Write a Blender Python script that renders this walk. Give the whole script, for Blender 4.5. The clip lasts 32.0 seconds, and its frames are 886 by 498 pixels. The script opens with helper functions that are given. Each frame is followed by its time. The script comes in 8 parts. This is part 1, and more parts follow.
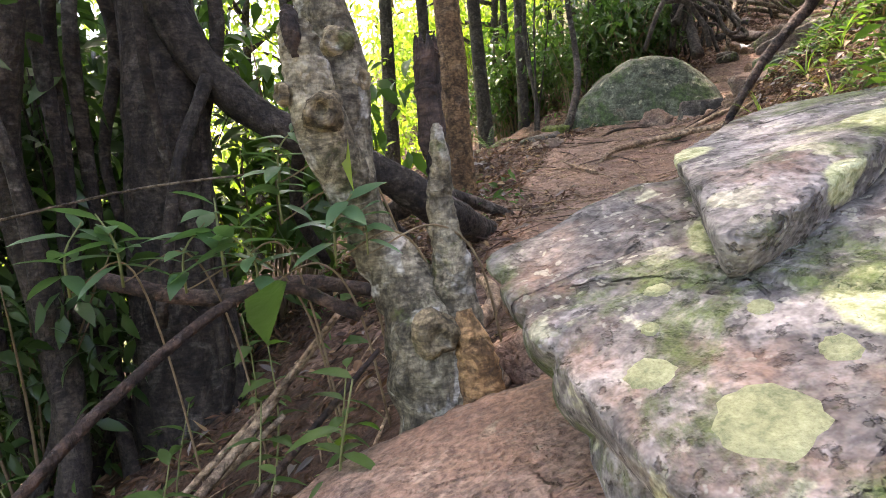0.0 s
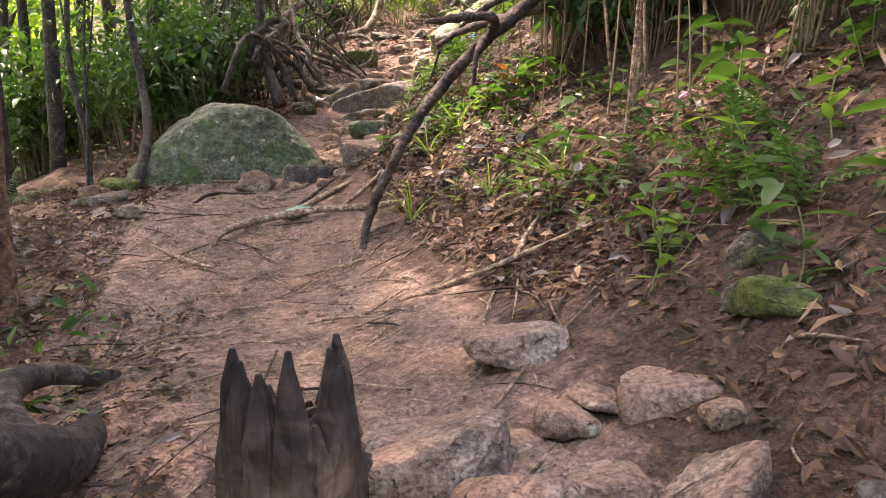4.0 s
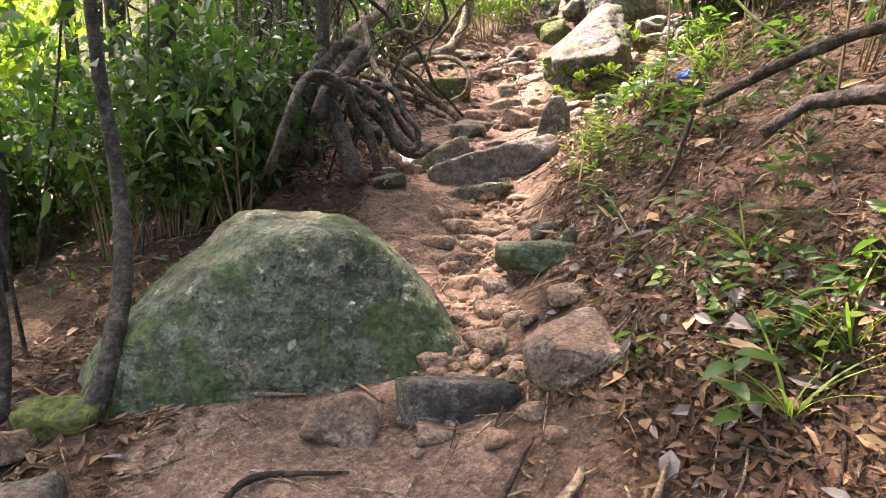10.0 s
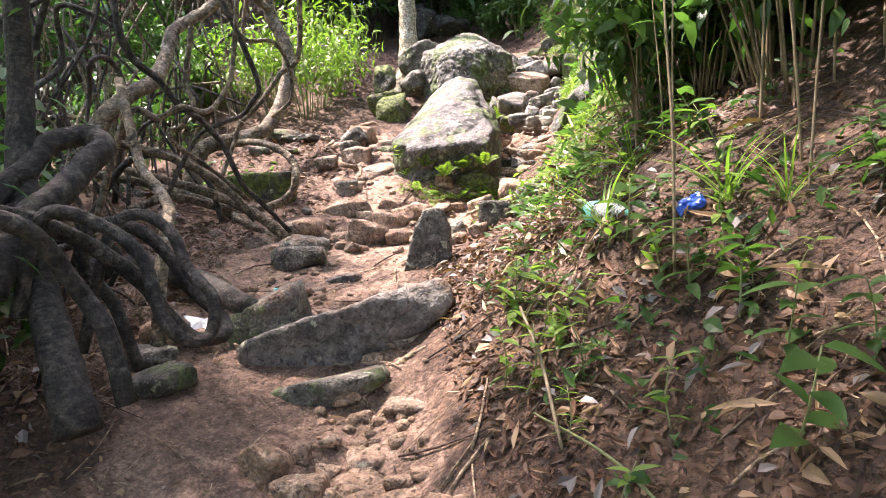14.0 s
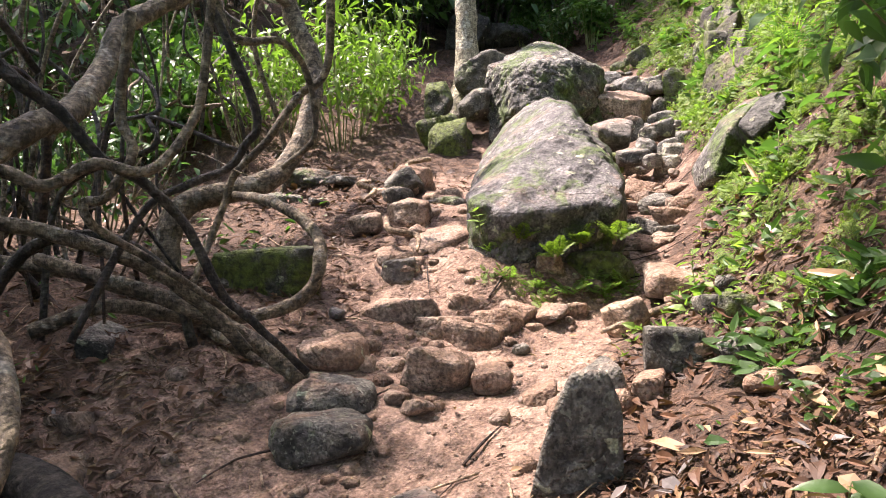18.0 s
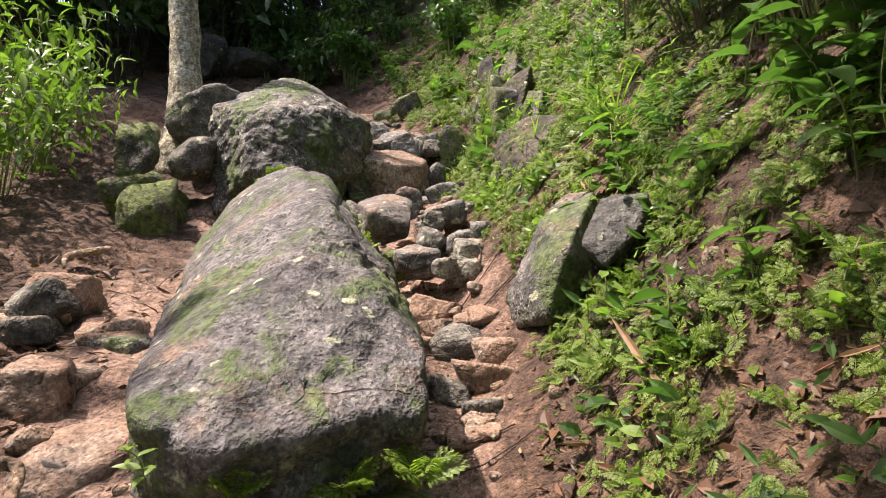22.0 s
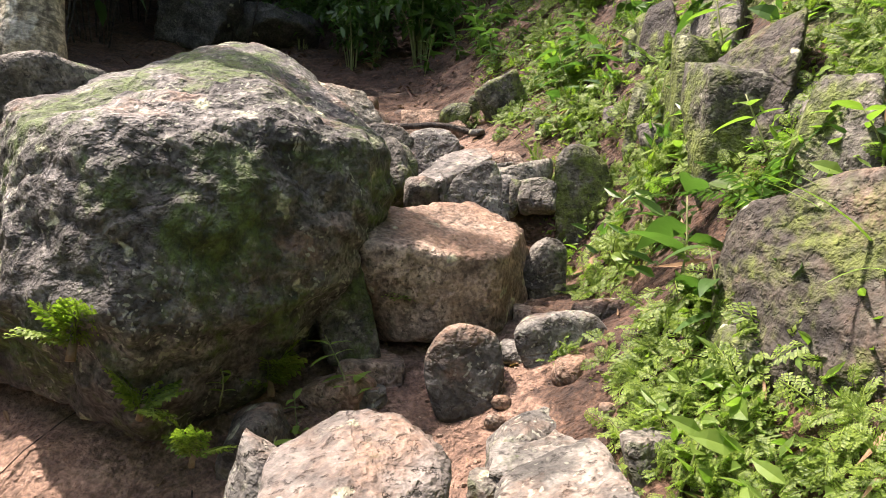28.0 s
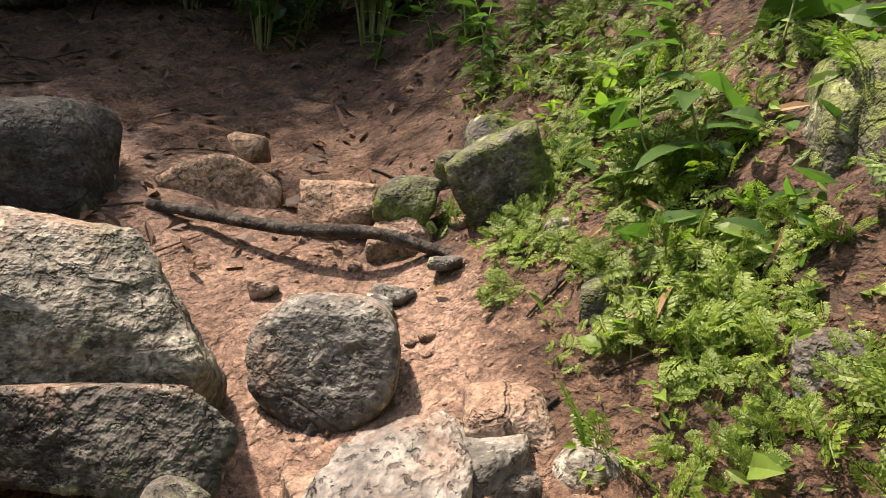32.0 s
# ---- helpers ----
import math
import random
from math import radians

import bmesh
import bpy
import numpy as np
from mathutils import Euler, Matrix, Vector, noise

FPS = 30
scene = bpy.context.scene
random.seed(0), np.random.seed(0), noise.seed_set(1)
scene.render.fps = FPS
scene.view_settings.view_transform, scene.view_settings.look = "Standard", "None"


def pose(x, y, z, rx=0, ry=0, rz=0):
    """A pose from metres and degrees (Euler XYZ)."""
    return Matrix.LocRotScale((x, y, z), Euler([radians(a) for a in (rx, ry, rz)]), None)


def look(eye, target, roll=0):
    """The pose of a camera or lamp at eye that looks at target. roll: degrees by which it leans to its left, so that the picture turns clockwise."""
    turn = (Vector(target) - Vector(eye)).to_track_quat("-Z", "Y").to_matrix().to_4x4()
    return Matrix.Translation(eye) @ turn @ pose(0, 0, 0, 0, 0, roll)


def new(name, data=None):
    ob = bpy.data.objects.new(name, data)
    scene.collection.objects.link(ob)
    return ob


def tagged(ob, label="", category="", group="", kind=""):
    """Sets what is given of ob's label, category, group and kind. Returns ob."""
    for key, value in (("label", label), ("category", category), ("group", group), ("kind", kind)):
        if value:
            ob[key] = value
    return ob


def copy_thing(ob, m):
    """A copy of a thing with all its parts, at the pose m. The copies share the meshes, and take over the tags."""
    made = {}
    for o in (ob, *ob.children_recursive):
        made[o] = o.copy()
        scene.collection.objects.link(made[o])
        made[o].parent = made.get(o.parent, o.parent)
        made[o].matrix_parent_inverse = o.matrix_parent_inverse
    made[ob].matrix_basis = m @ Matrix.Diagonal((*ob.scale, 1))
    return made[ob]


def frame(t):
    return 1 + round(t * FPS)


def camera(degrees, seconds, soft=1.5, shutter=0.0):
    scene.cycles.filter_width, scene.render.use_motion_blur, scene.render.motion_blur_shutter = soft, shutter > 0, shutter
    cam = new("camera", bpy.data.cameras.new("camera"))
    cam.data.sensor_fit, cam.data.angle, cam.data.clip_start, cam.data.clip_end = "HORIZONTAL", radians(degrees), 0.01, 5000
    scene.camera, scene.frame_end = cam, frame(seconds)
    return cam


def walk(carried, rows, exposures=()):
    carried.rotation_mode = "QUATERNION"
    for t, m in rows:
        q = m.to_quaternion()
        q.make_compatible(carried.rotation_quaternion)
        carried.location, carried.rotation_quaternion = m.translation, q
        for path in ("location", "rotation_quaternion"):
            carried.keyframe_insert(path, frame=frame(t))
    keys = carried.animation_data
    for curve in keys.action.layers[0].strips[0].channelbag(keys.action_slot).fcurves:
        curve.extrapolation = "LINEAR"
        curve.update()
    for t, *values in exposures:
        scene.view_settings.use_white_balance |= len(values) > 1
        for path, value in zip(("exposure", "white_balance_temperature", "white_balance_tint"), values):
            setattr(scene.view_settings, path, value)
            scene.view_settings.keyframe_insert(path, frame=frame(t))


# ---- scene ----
from mathutils.bvhtree import BVHTree

cam = camera(66.26, 32.0, 1.0)
PATH = [
    (0, 0.051, 0.284, 1.369, 82.71, 4.38, 1.64),
    (0.5, -0.112, 0.313, 1.415, 81.09, 3.96, -4.21),
    (1, -0.307, 0.390, 1.465, 80.80, 5.26, -9.64),
    (1.5, -0.510, 0.479, 1.498, 81.23, 3.21, -16.21),
    (2, -0.595, 0.671, 1.506, 81.72, 2.27, -22.39),
    (2.5, -0.556, 1.005, 1.620, 82.85, 2.95, -26.41),
    (3, -0.487, 1.192, 1.764, 82.49, 3.39, -29.34),
    (3.5, -0.374, 1.514, 1.779, 82.10, 2.14, -33.75),
    (5.5, 0.630, 2.385, 1.875, 84.54, -1.23, -40.12),
    (6, 0.676, 2.501, 1.996, 84.94, -2.21, -36.68),
    (6.5, 0.703, 2.646, 2.057, 87.33, -2.34, -31.63),
    (7, 0.844, 2.859, 2.114, 86.90, -2.13, -30.07),
    (7.5, 0.851, 3.142, 2.238, 85.47, -1.05, -27.79),
    (8, 0.793, 3.591, 2.307, 84.20, -0.72, -26.50),
    (8.5, 0.740, 3.925, 2.413, 83.77, -0.26, -27.85),
    (9, 0.737, 4.371, 2.510, 83.75, 0.40, -29.52),
    (9.5, 0.805, 4.626, 2.579, 83.61, 0.57, -30.43),
    (10, 0.936, 5.094, 2.632, 83.10, 0.08, -34.29),
    (10.5, 1.002, 5.375, 2.730, 83.25, -0.40, -38.08),
    (11, 1.127, 5.708, 2.779, 84.21, -0.19, -40.72),
    (11.5, 1.209, 6.023, 2.847, 84.95, -0.49, -41.99),
    (12, 1.270, 6.304, 2.976, 85.70, 0.19, -47.94),
    (12.5, 1.438, 6.488, 3.012, 86.25, 0.21, -51.09),
    (13, 1.760, 6.680, 3.086, 86.69, 0.84, -51.36),
    (13.5, 2.003, 6.826, 3.108, 87.89, 1.55, -49.97),
    (14, 2.309, 7.122, 3.184, 88.33, 1.76, -49.50),
    (14.5, 2.556, 7.236, 3.306, 89.07, 2.24, -47.48),
    (15, 2.820, 7.350, 3.383, 90.98, 1.22, -42.53),
    (15.5, 2.906, 7.539, 3.392, 91.25, 0.80, -41.30),
    (17.5, 3.598, 8.679, 3.669, 89.56, 0.00, -42.22),
    (18, 3.762, 8.955, 3.753, 89.68, 1.04, -47.14),
    (18.5, 4.063, 9.143, 3.785, 90.32, 1.24, -50.52),
    (19, 4.217, 9.287, 3.849, 91.04, 0.72, -51.88),
    (19.5, 4.471, 9.497, 3.887, 91.36, 0.11, -56.69),
    (20, 4.714, 9.629, 4.006, 93.32, 1.64, -65.00),
    (20.5, 4.995, 9.608, 4.096, 93.53, 1.68, -67.43),
    (21, 5.163, 9.643, 4.257, 93.37, 0.80, -66.81),
    (21.5, 5.299, 9.889, 4.304, 93.09, 0.34, -66.63),
    (22, 5.431, 10.033, 4.436, 91.58, 1.13, -67.78),
    (22.5, 5.649, 10.090, 4.479, 91.15, 1.14, -68.18),
    (23, 5.941, 10.142, 4.543, 90.02, 0.81, -67.84),
    (23.5, 6.231, 10.236, 4.565, 89.14, 0.12, -66.98),
    (24, 6.510, 10.329, 4.714, 88.83, 0.00, -66.96),
    (24.5, 6.763, 10.347, 4.787, 89.04, -0.22, -66.21),
    (26.5, 7.774, 10.683, 5.149, 86.16, -1.74, -55.65),
    (27, 8.194, 10.997, 5.172, 86.43, -1.54, -54.76),
    (27.5, 8.512, 11.254, 5.296, 88.28, -0.58, -56.89),
    (28, 8.673, 11.384, 5.371, 89.70, -1.58, -58.82),
    (28.5, 8.946, 11.492, 5.564, 89.62, -2.37, -59.66),
    (29, 9.117, 11.696, 5.685, 89.71, -2.30, -60.24),
    (29.5, 9.362, 11.881, 5.850, 87.95, -1.46, -65.61),
    (30, 9.832, 11.968, 5.868, 88.36, -1.57, -66.12),
    (30.5, 10.129, 12.092, 6.044, 87.42, -2.22, -65.38),
    (31, 10.264, 12.165, 6.116, 86.83, -2.46, -63.26),
    (31.5, 10.464, 12.284, 6.093, 86.59, -2.52, -61.80),
    (32, 10.755, 12.495, 6.356, 84.08, -3.93, -60.16),
]
EXPOSURES = [(0.0, 3.3, 7700, 28), (1.5, 3.45, 7750, 31), (3.0, 3.3, 7850, 33), (6.0, 3.3, 7800, 32), (10.0, 3.3, 7600, 30), (12.0, 3.25, 6950, 28), (14.0, 3.12, 6700, 25), (15.0, 2.98, 6700, 24), (18.0, 2.55, 6750, 24), (20.0, 2.1, 6950, 24), (21.0, 2.0, 6900, 23), (23.0, 1.9, 6950, 21), (26.0, 2.0, 6950, 21), (28.0, 2.18, 6950, 21), (29.0, 2.26, 6950, 21), (31.0, 2.06, 7150, 20), (32.0, 1.85, 7500, 19)]
walk(cam, [(t, pose(x, y, z, rx, ry, rz)) for t, x, y, z, rx, ry, rz in PATH], EXPOSURES)

# ---- daylight: a high sun from beyond the valley side, and the sky ----
SUN_EL, SUN_AZ = radians(66), radians(-20)      # azimuth from north (+y), clockwise
world = bpy.data.worlds.new("world")
scene.world = world
world.use_nodes = True
wn = world.node_tree
sky = wn.nodes.new("ShaderNodeTexSky")
sky.sky_type, sky.sun_disc, sky.sun_elevation, sky.sun_rotation = "NISHITA", False, SUN_EL, SUN_AZ
sky.air_density, sky.dust_density = 1.0, 3.0
wn.nodes["Background"].inputs[1].default_value = 0.125
wn.links.new(sky.outputs[0], wn.nodes["Background"].inputs[0])
sun = new("sun", bpy.data.lights.new("sun", "SUN"))
sun.data.energy, sun.data.angle, sun.data.color = 2.6, radians(1.2), (1.0, 0.94, 0.84)
sun_from = Vector((math.sin(SUN_AZ) * math.cos(SUN_EL), math.cos(SUN_AZ) * math.cos(SUN_EL), math.sin(SUN_EL)))
sun.matrix_world = look(sun_from * 40, (0, 0, 0))

# ---- materials ----
def nodes_of(name):
    m = bpy.data.materials.new(name)
    m.use_nodes = True
    nt = m.node_tree
    return m, nt, nt.nodes["Principled BSDF"]


def add(nt, kind, **inputs):
    n = nt.nodes.new("ShaderNode" + kind)
    for key, value in inputs.items():
        k = int(key[1:]) if key[0] == "i" and key[1:].isdigit() else key.replace("_", " ")
        if hasattr(value, "is_linked"):
            nt.links.new(value, n.inputs[k])
        else:
            n.inputs[k].default_value = value
    return n


def ramp(nt, fac, stops):
    n = nt.nodes.new("ShaderNodeValToRGB")
    while len(n.color_ramp.elements) < len(stops):
        n.color_ramp.elements.new(0.5)
    for e, (at, c) in zip(n.color_ramp.elements, stops):
        e.position, e.color = at, (*c, 1) if len(c) == 3 else c
    nt.links.new(fac, n.inputs[0])
    return n.outputs[0]


def grey(nt, fac, lo, hi):
    """A soft step from 0 to 1 between lo and hi."""
    n = add(nt, "MapRange", Value=fac, From_Min=lo, From_Max=hi)
    n.interpolation_type = "SMOOTHSTEP"
    return n.outputs[0]


def mix(nt, fac, a, b, mode="MIX"):
    n = nt.nodes.new("ShaderNodeMix")
    n.data_type, n.blend_type = "RGBA", mode
    for k, v in ((0, fac), (6, a), (7, b)):
        if hasattr(v, "is_linked"):
            nt.links.new(v, n.inputs[k])
        else:
            n.inputs[k].default_value = (*v, 1) if isinstance(v, tuple) and len(v) == 3 else v
    return n.outputs[2]


def calc(nt, op, a, b=0.0):
    n = nt.nodes.new("ShaderNodeMath")
    n.operation = op
    for k, v in ((0, a), (1, b)):
        if hasattr(v, "is_linked"):
            nt.links.new(v, n.inputs[k])
        else:
            n.inputs[k].default_value = v
    return n.outputs[0]


def noise_of(nt, co, scale, detail=5.0, rough=0.6, distort=0.0):
    return add(nt, "TexNoise", Vector=co, Scale=scale, Detail=detail, Roughness=rough, Distortion=distort).outputs[0]


def coords(nt, stretch=(1, 1, 1), shift=True, turn=0):
    """Object coordinates in metres, shifted at random for each object."""
    tc = nt.nodes.new("ShaderNodeTexCoord").outputs["Object"]
    mp = nt.nodes.new("ShaderNodeMapping")
    nt.links.new(tc, mp.inputs[0])
    mp.inputs["Scale"].default_value = stretch
    if turn:
        vr = nt.nodes.new("ShaderNodeVectorRotate")
        vr.rotation_type = "Z_AXIS"
        vr.inputs["Angle"].default_value = radians(-turn)
        nt.links.new(tc, vr.inputs["Vector"])
        nt.links.new(vr.outputs[0], mp.inputs[0])
    if shift:
        r = nt.nodes.new("ShaderNodeObjectInfo").outputs["Random"]
        nt.links.new(calc(nt, "MULTIPLY", r, 37.0), mp.inputs["Location"])
    return mp.outputs[0]


def bump(nt, b, height, strength, distance):
    n = add(nt, "Bump", Strength=strength, Distance=distance, Height=height)
    nt.links.new(n.outputs[0], b.inputs["Normal"])


def relief(nt, b, layers):
    """Bumps laid over one another: pairs of a height and its depth in metres."""
    last = None
    for height, distance in layers:
        n = add(nt, "Bump", Strength=1.0, Distance=distance, Height=height)
        if last:
            nt.links.new(last, n.inputs["Normal"])
        last = n.outputs[0]
    nt.links.new(last, b.inputs["Normal"])


def mottle(nt, c, fac, lo, hi, dark, light):
    """Multiplies a colour by a grey that runs from dark to light as fac goes from lo to hi."""
    g = ramp(nt, grey(nt, fac, lo, hi), [(0.0, (dark, dark, dark)), (1.0, (light, light, light))])
    return mix(nt, 1.0, c, g, "MULTIPLY")


def stone(name, dark, light, moss=0.0, lichen=0.0, mud=0.0, rough=0.8, layers=5.0, moss_col=(.055, .085, .018), blots=0.0, crack=.1, grain=1.0, streak=0):
    """Weathered rock: crusty grain, faint layers, pale washes, moss in patches, lichen blots, trodden mud."""
    m, nt, b = nodes_of(name)
    co = coords(nt)
    big, fine = noise_of(nt, co, 1.7, 4, .6, .4), noise_of(nt, co, 62, 2, .6)
    mid, knob = noise_of(nt, co, 13, 4, .65, .3), noise_of(nt, co, 6, 4, .6, .2)
    band = noise_of(nt, coords(nt, (1.2, 1.6, layers)), 2.2, 4, .6, .8)
    if streak:
        band = noise_of(nt, coords(nt, (.5, 7, 3.5), turn=streak), 1.6, 5, .65, .5)
    v = calc(nt, "ADD", calc(nt, "MULTIPLY", big, .55), calc(nt, "ADD", calc(nt, "MULTIPLY", mid, .25), calc(nt, "MULTIPLY", band, .35)))
    c = ramp(nt, v, [(.47, dark), (.58, tuple((p + q) / 2 for p, q in zip(dark, light))), (.68, light)])
    wash = calc(nt, "MULTIPLY", grey(nt, noise_of(nt, co, 2.4, 6, .7, .6), .52, .66), .22)
    c = mix(nt, wash, c, tuple(min(.6, p * 1.2) for p in light))
    c = mottle(nt, c, mid, .34, .66, .64, 1.26)
    c = mottle(nt, c, fine, .34, .66, 1 - .34 * grain, 1 + .4 * grain)
    stain = grey(nt, noise_of(nt, co, 4.5, 6, .7), .53, .68)
    c = mix(nt, calc(nt, "MULTIPLY", stain, .6), c, tuple(p * .5 for p in dark))
    warp = nt.nodes.new("ShaderNodeVectorMath")
    warp.operation = "MULTIPLY_ADD"
    nt.links.new(add(nt, "TexNoise", Vector=co, Scale=3.0, Detail=5.0).outputs[1], warp.inputs[0])
    warp.inputs[1].default_value = (.16, .16, .16)
    nt.links.new(co, warp.inputs[2])
    bent = nt.nodes.new("ShaderNodeVectorMath")
    bent.operation = "MULTIPLY_ADD"
    nt.links.new(add(nt, "TexNoise", Vector=co, Scale=13.0, Detail=4.0).outputs[1], bent.inputs[0])
    bent.inputs[1].default_value = (.14, .14, .14)
    nt.links.new(co, bent.inputs[2])
    net = nt.nodes.new("ShaderNodeTexVoronoi")
    net.feature = "DISTANCE_TO_EDGE"
    net.inputs["Scale"].default_value = 2.1
    nt.links.new(warp.outputs[0], net.inputs["Vector"])
    seam = calc(nt, "MULTIPLY", grey(nt, net.outputs[0], .014, .003), grey(nt, noise_of(nt, co, 1.9, 3), .46, .56))
    c = mix(nt, calc(nt, "MULTIPLY", seam, min(1, crack * 2.5)), c, tuple(p * .25 for p in dark))
    pits = grey(nt, noise_of(nt, co, 40, 3, .6), .57, .66)
    c = mix(nt, calc(nt, "MULTIPLY", pits, .7), c, tuple(p * .4 for p in dark))
    up = add(nt, "SeparateXYZ", Vector=nt.nodes.new("ShaderNodeNewGeometry").outputs["Normal"]).outputs[2]
    if mud:
        f = grey(nt, calc(nt, "ADD", noise_of(nt, co, 3.0, 6, .65), calc(nt, "MULTIPLY", up, .12)), .62 - .3 * mud, .86 - .3 * mud)
        c = mix(nt, calc(nt, "MULTIPLY", f, .8), c, mottle(nt, (.235, .14, .09), fine, .3, .7, .65, 1.35))
    if lichen:
        blot = add(nt, "TexVoronoi", Vector=bent.outputs[0], Scale=6.5, Randomness=1.0).outputs[0]
        f = grey(nt, calc(nt, "ADD", blot, calc(nt, "MULTIPLY", noise_of(nt, co, 22, 4, .6), .3)), .30 + .12 * lichen, .22 + .12 * lichen)
        f = calc(nt, "MULTIPLY", f, grey(nt, noise_of(nt, co, 1.4, 2), .38, .5))
        c = mix(nt, calc(nt, "MULTIPLY", f, .75), c, mottle(nt, (.42, .43, .29), fine, .35, .65, .6, 1.3))
        dots = add(nt, "TexVoronoi", Vector=bent.outputs[0], Scale=34.0, Randomness=1.0).outputs[0]
        f = calc(nt, "MULTIPLY", grey(nt, dots, .32, .2), grey(nt, noise_of(nt, co, 3.1, 4, .7), .44, .54))
        c = mix(nt, calc(nt, "MULTIPLY", f, .6 * min(1, lichen + .1)), c, (.44, .45, .35))
    if blots:
        cell = add(nt, "TexVoronoi", Vector=co, Scale=3.4, Randomness=.9)
        edge = calc(nt, "ADD", cell.outputs[0], calc(nt, "MULTIPLY", noise_of(nt, co, 16, 4, .65), .16))
        f = calc(nt, "MULTIPLY", grey(nt, edge, .36, .31), blots)
        tone = ramp(nt, noise_of(nt, co, 40, 3, .7), [(.38, (.22, .26, .10)), (.62, (.64, .68, .40))])
        c = mix(nt, f, c, tone)
    mossy = None
    if moss:
        f = calc(nt, "ADD", noise_of(nt, co, 2.6, 7, .68, .5), calc(nt, "MULTIPLY", noise_of(nt, co, 30, 3), .16))
        mossy = grey(nt, f, .78 - .34 * moss, .92 - .34 * moss)
        tone = ramp(nt, noise_of(nt, co, 26, 4, .7), [(.36, tuple(p * .4 for p in moss_col)), (.64, tuple(p * 1.9 for p in moss_col))])
        c = mix(nt, calc(nt, "MULTIPLY", mossy, .88), c, tone)
    nt.links.new(c, b.inputs["Base Color"])
    b.inputs["Roughness"].default_value = rough
    ridge = calc(nt, "ADD", calc(nt, "MULTIPLY", knob, 1.0), calc(nt, "MULTIPLY", band, .25))
    ridge = calc(nt, "SUBTRACT", ridge, calc(nt, "MULTIPLY", seam, crack))
    crust = calc(nt, "SUBTRACT", calc(nt, "ADD", calc(nt, "MULTIPLY", mid, 1.4), calc(nt, "MULTIPLY", fine, .55 * grain)), calc(nt, "MULTIPLY", pits, .35))
    if mossy:
        crust = calc(nt, "ADD", crust, calc(nt, "MULTIPLY", calc(nt, "MULTIPLY", mossy, noise_of(nt, co, 110, 2)), .5))
    relief(nt, b, [(ridge, .045), (crust, .014)])
    return m


def bark(name, dark, light, moss=0.0, pale=0.0, rings=0.0, rough=.85):
    m, nt, b = nodes_of(name)
    co = coords(nt)
    big, fine = noise_of(nt, co, 3.5, 6, .6, .6), noise_of(nt, co, 38, 5, .7)
    streak = noise_of(nt, coords(nt, (14, 14, 2.2)), 3, 5, .7, .6)
    c = ramp(nt, calc(nt, "ADD", calc(nt, "MULTIPLY", big, .5), calc(nt, "ADD", calc(nt, "MULTIPLY", fine, .3), calc(nt, "MULTIPLY", streak, .28))), [(.43, dark), (.63, light)])
    c = mix(nt, calc(nt, "MULTIPLY", grey(nt, noise_of(nt, co, 9, 6, .75, 1.0), .5, .6), .75), c, tuple(p * .5 for p in dark))
    if pale:
        c = mix(nt, calc(nt, "MULTIPLY", grey(nt, noise_of(nt, co, 6, 4, .6, .8), .56, .64), pale), c, (.42, .41, .35))
    if moss:
        f = grey(nt, noise_of(nt, co, 5, 6, .7), .72 - .3 * moss, .82 - .3 * moss)
        c = mix(nt, calc(nt, "MULTIPLY", f, .8), c, (.07, .09, .025))
    c = mottle(nt, c, noise_of(nt, co, 22, 4, .7, .4), .36, .64, .5, 1.35)
    c = mottle(nt, c, noise_of(nt, coords(nt, (30, 30, 90)), 1, 3, .6, .3), .36, .62, .62, 1.2)
    nt.links.new(c, b.inputs["Base Color"])
    b.inputs["Roughness"].default_value = rough
    h = calc(nt, "ADD", noise_of(nt, coords(nt, (9, 9, 2.5)), 3, 5, .65, .5), calc(nt, "MULTIPLY", noise_of(nt, co, 45, 2, .6), .35))
    relief(nt, b, [(noise_of(nt, co, 11, 3, .6), .03), (h, .022)])
    return m


def foliage(name, dark, light, through_light=.35, rough=.42, spots=0.0):
    """Leaf: every leaf its own green, veined, and thin enough to let light through."""
    m, nt, b = nodes_of(name)
    r = nt.nodes.new("ShaderNodeNewGeometry").outputs["Random Per Island"]
    ob = nt.nodes.new("ShaderNodeObjectInfo").outputs["Random"]
    co = coords(nt, shift=False)
    v = calc(nt, "ADD", calc(nt, "MULTIPLY", r, .55), calc(nt, "ADD", calc(nt, "MULTIPLY", ob, .25), calc(nt, "MULTIPLY", noise_of(nt, co, 14, 3), .3)))
    c = ramp(nt, v, [(.1, dark), (.55, tuple((p + q) / 2 for p, q in zip(dark, light))), (.95, light)])
    if spots:
        c = mix(nt, calc(nt, "MULTIPLY", grey(nt, noise_of(nt, co, 30, 3), .6, .7), spots), c, (.16, .10, .04))
    nt.links.new(c, b.inputs["Base Color"])
    b.inputs["Roughness"].default_value = rough
    bump(nt, b, noise_of(nt, co, 60, 2), .25, .004)
    t = add(nt, "BsdfTranslucent", Color=mix(nt, 1.0, c, (1.0, 1.25, .55), "MULTIPLY"))
    s = add(nt, "MixShader", i0=through_light, i1=b.outputs[0], i2=t.outputs[0])
    nt.links.new(s.outputs[0], nt.nodes["Material Output"].inputs[0])
    return m


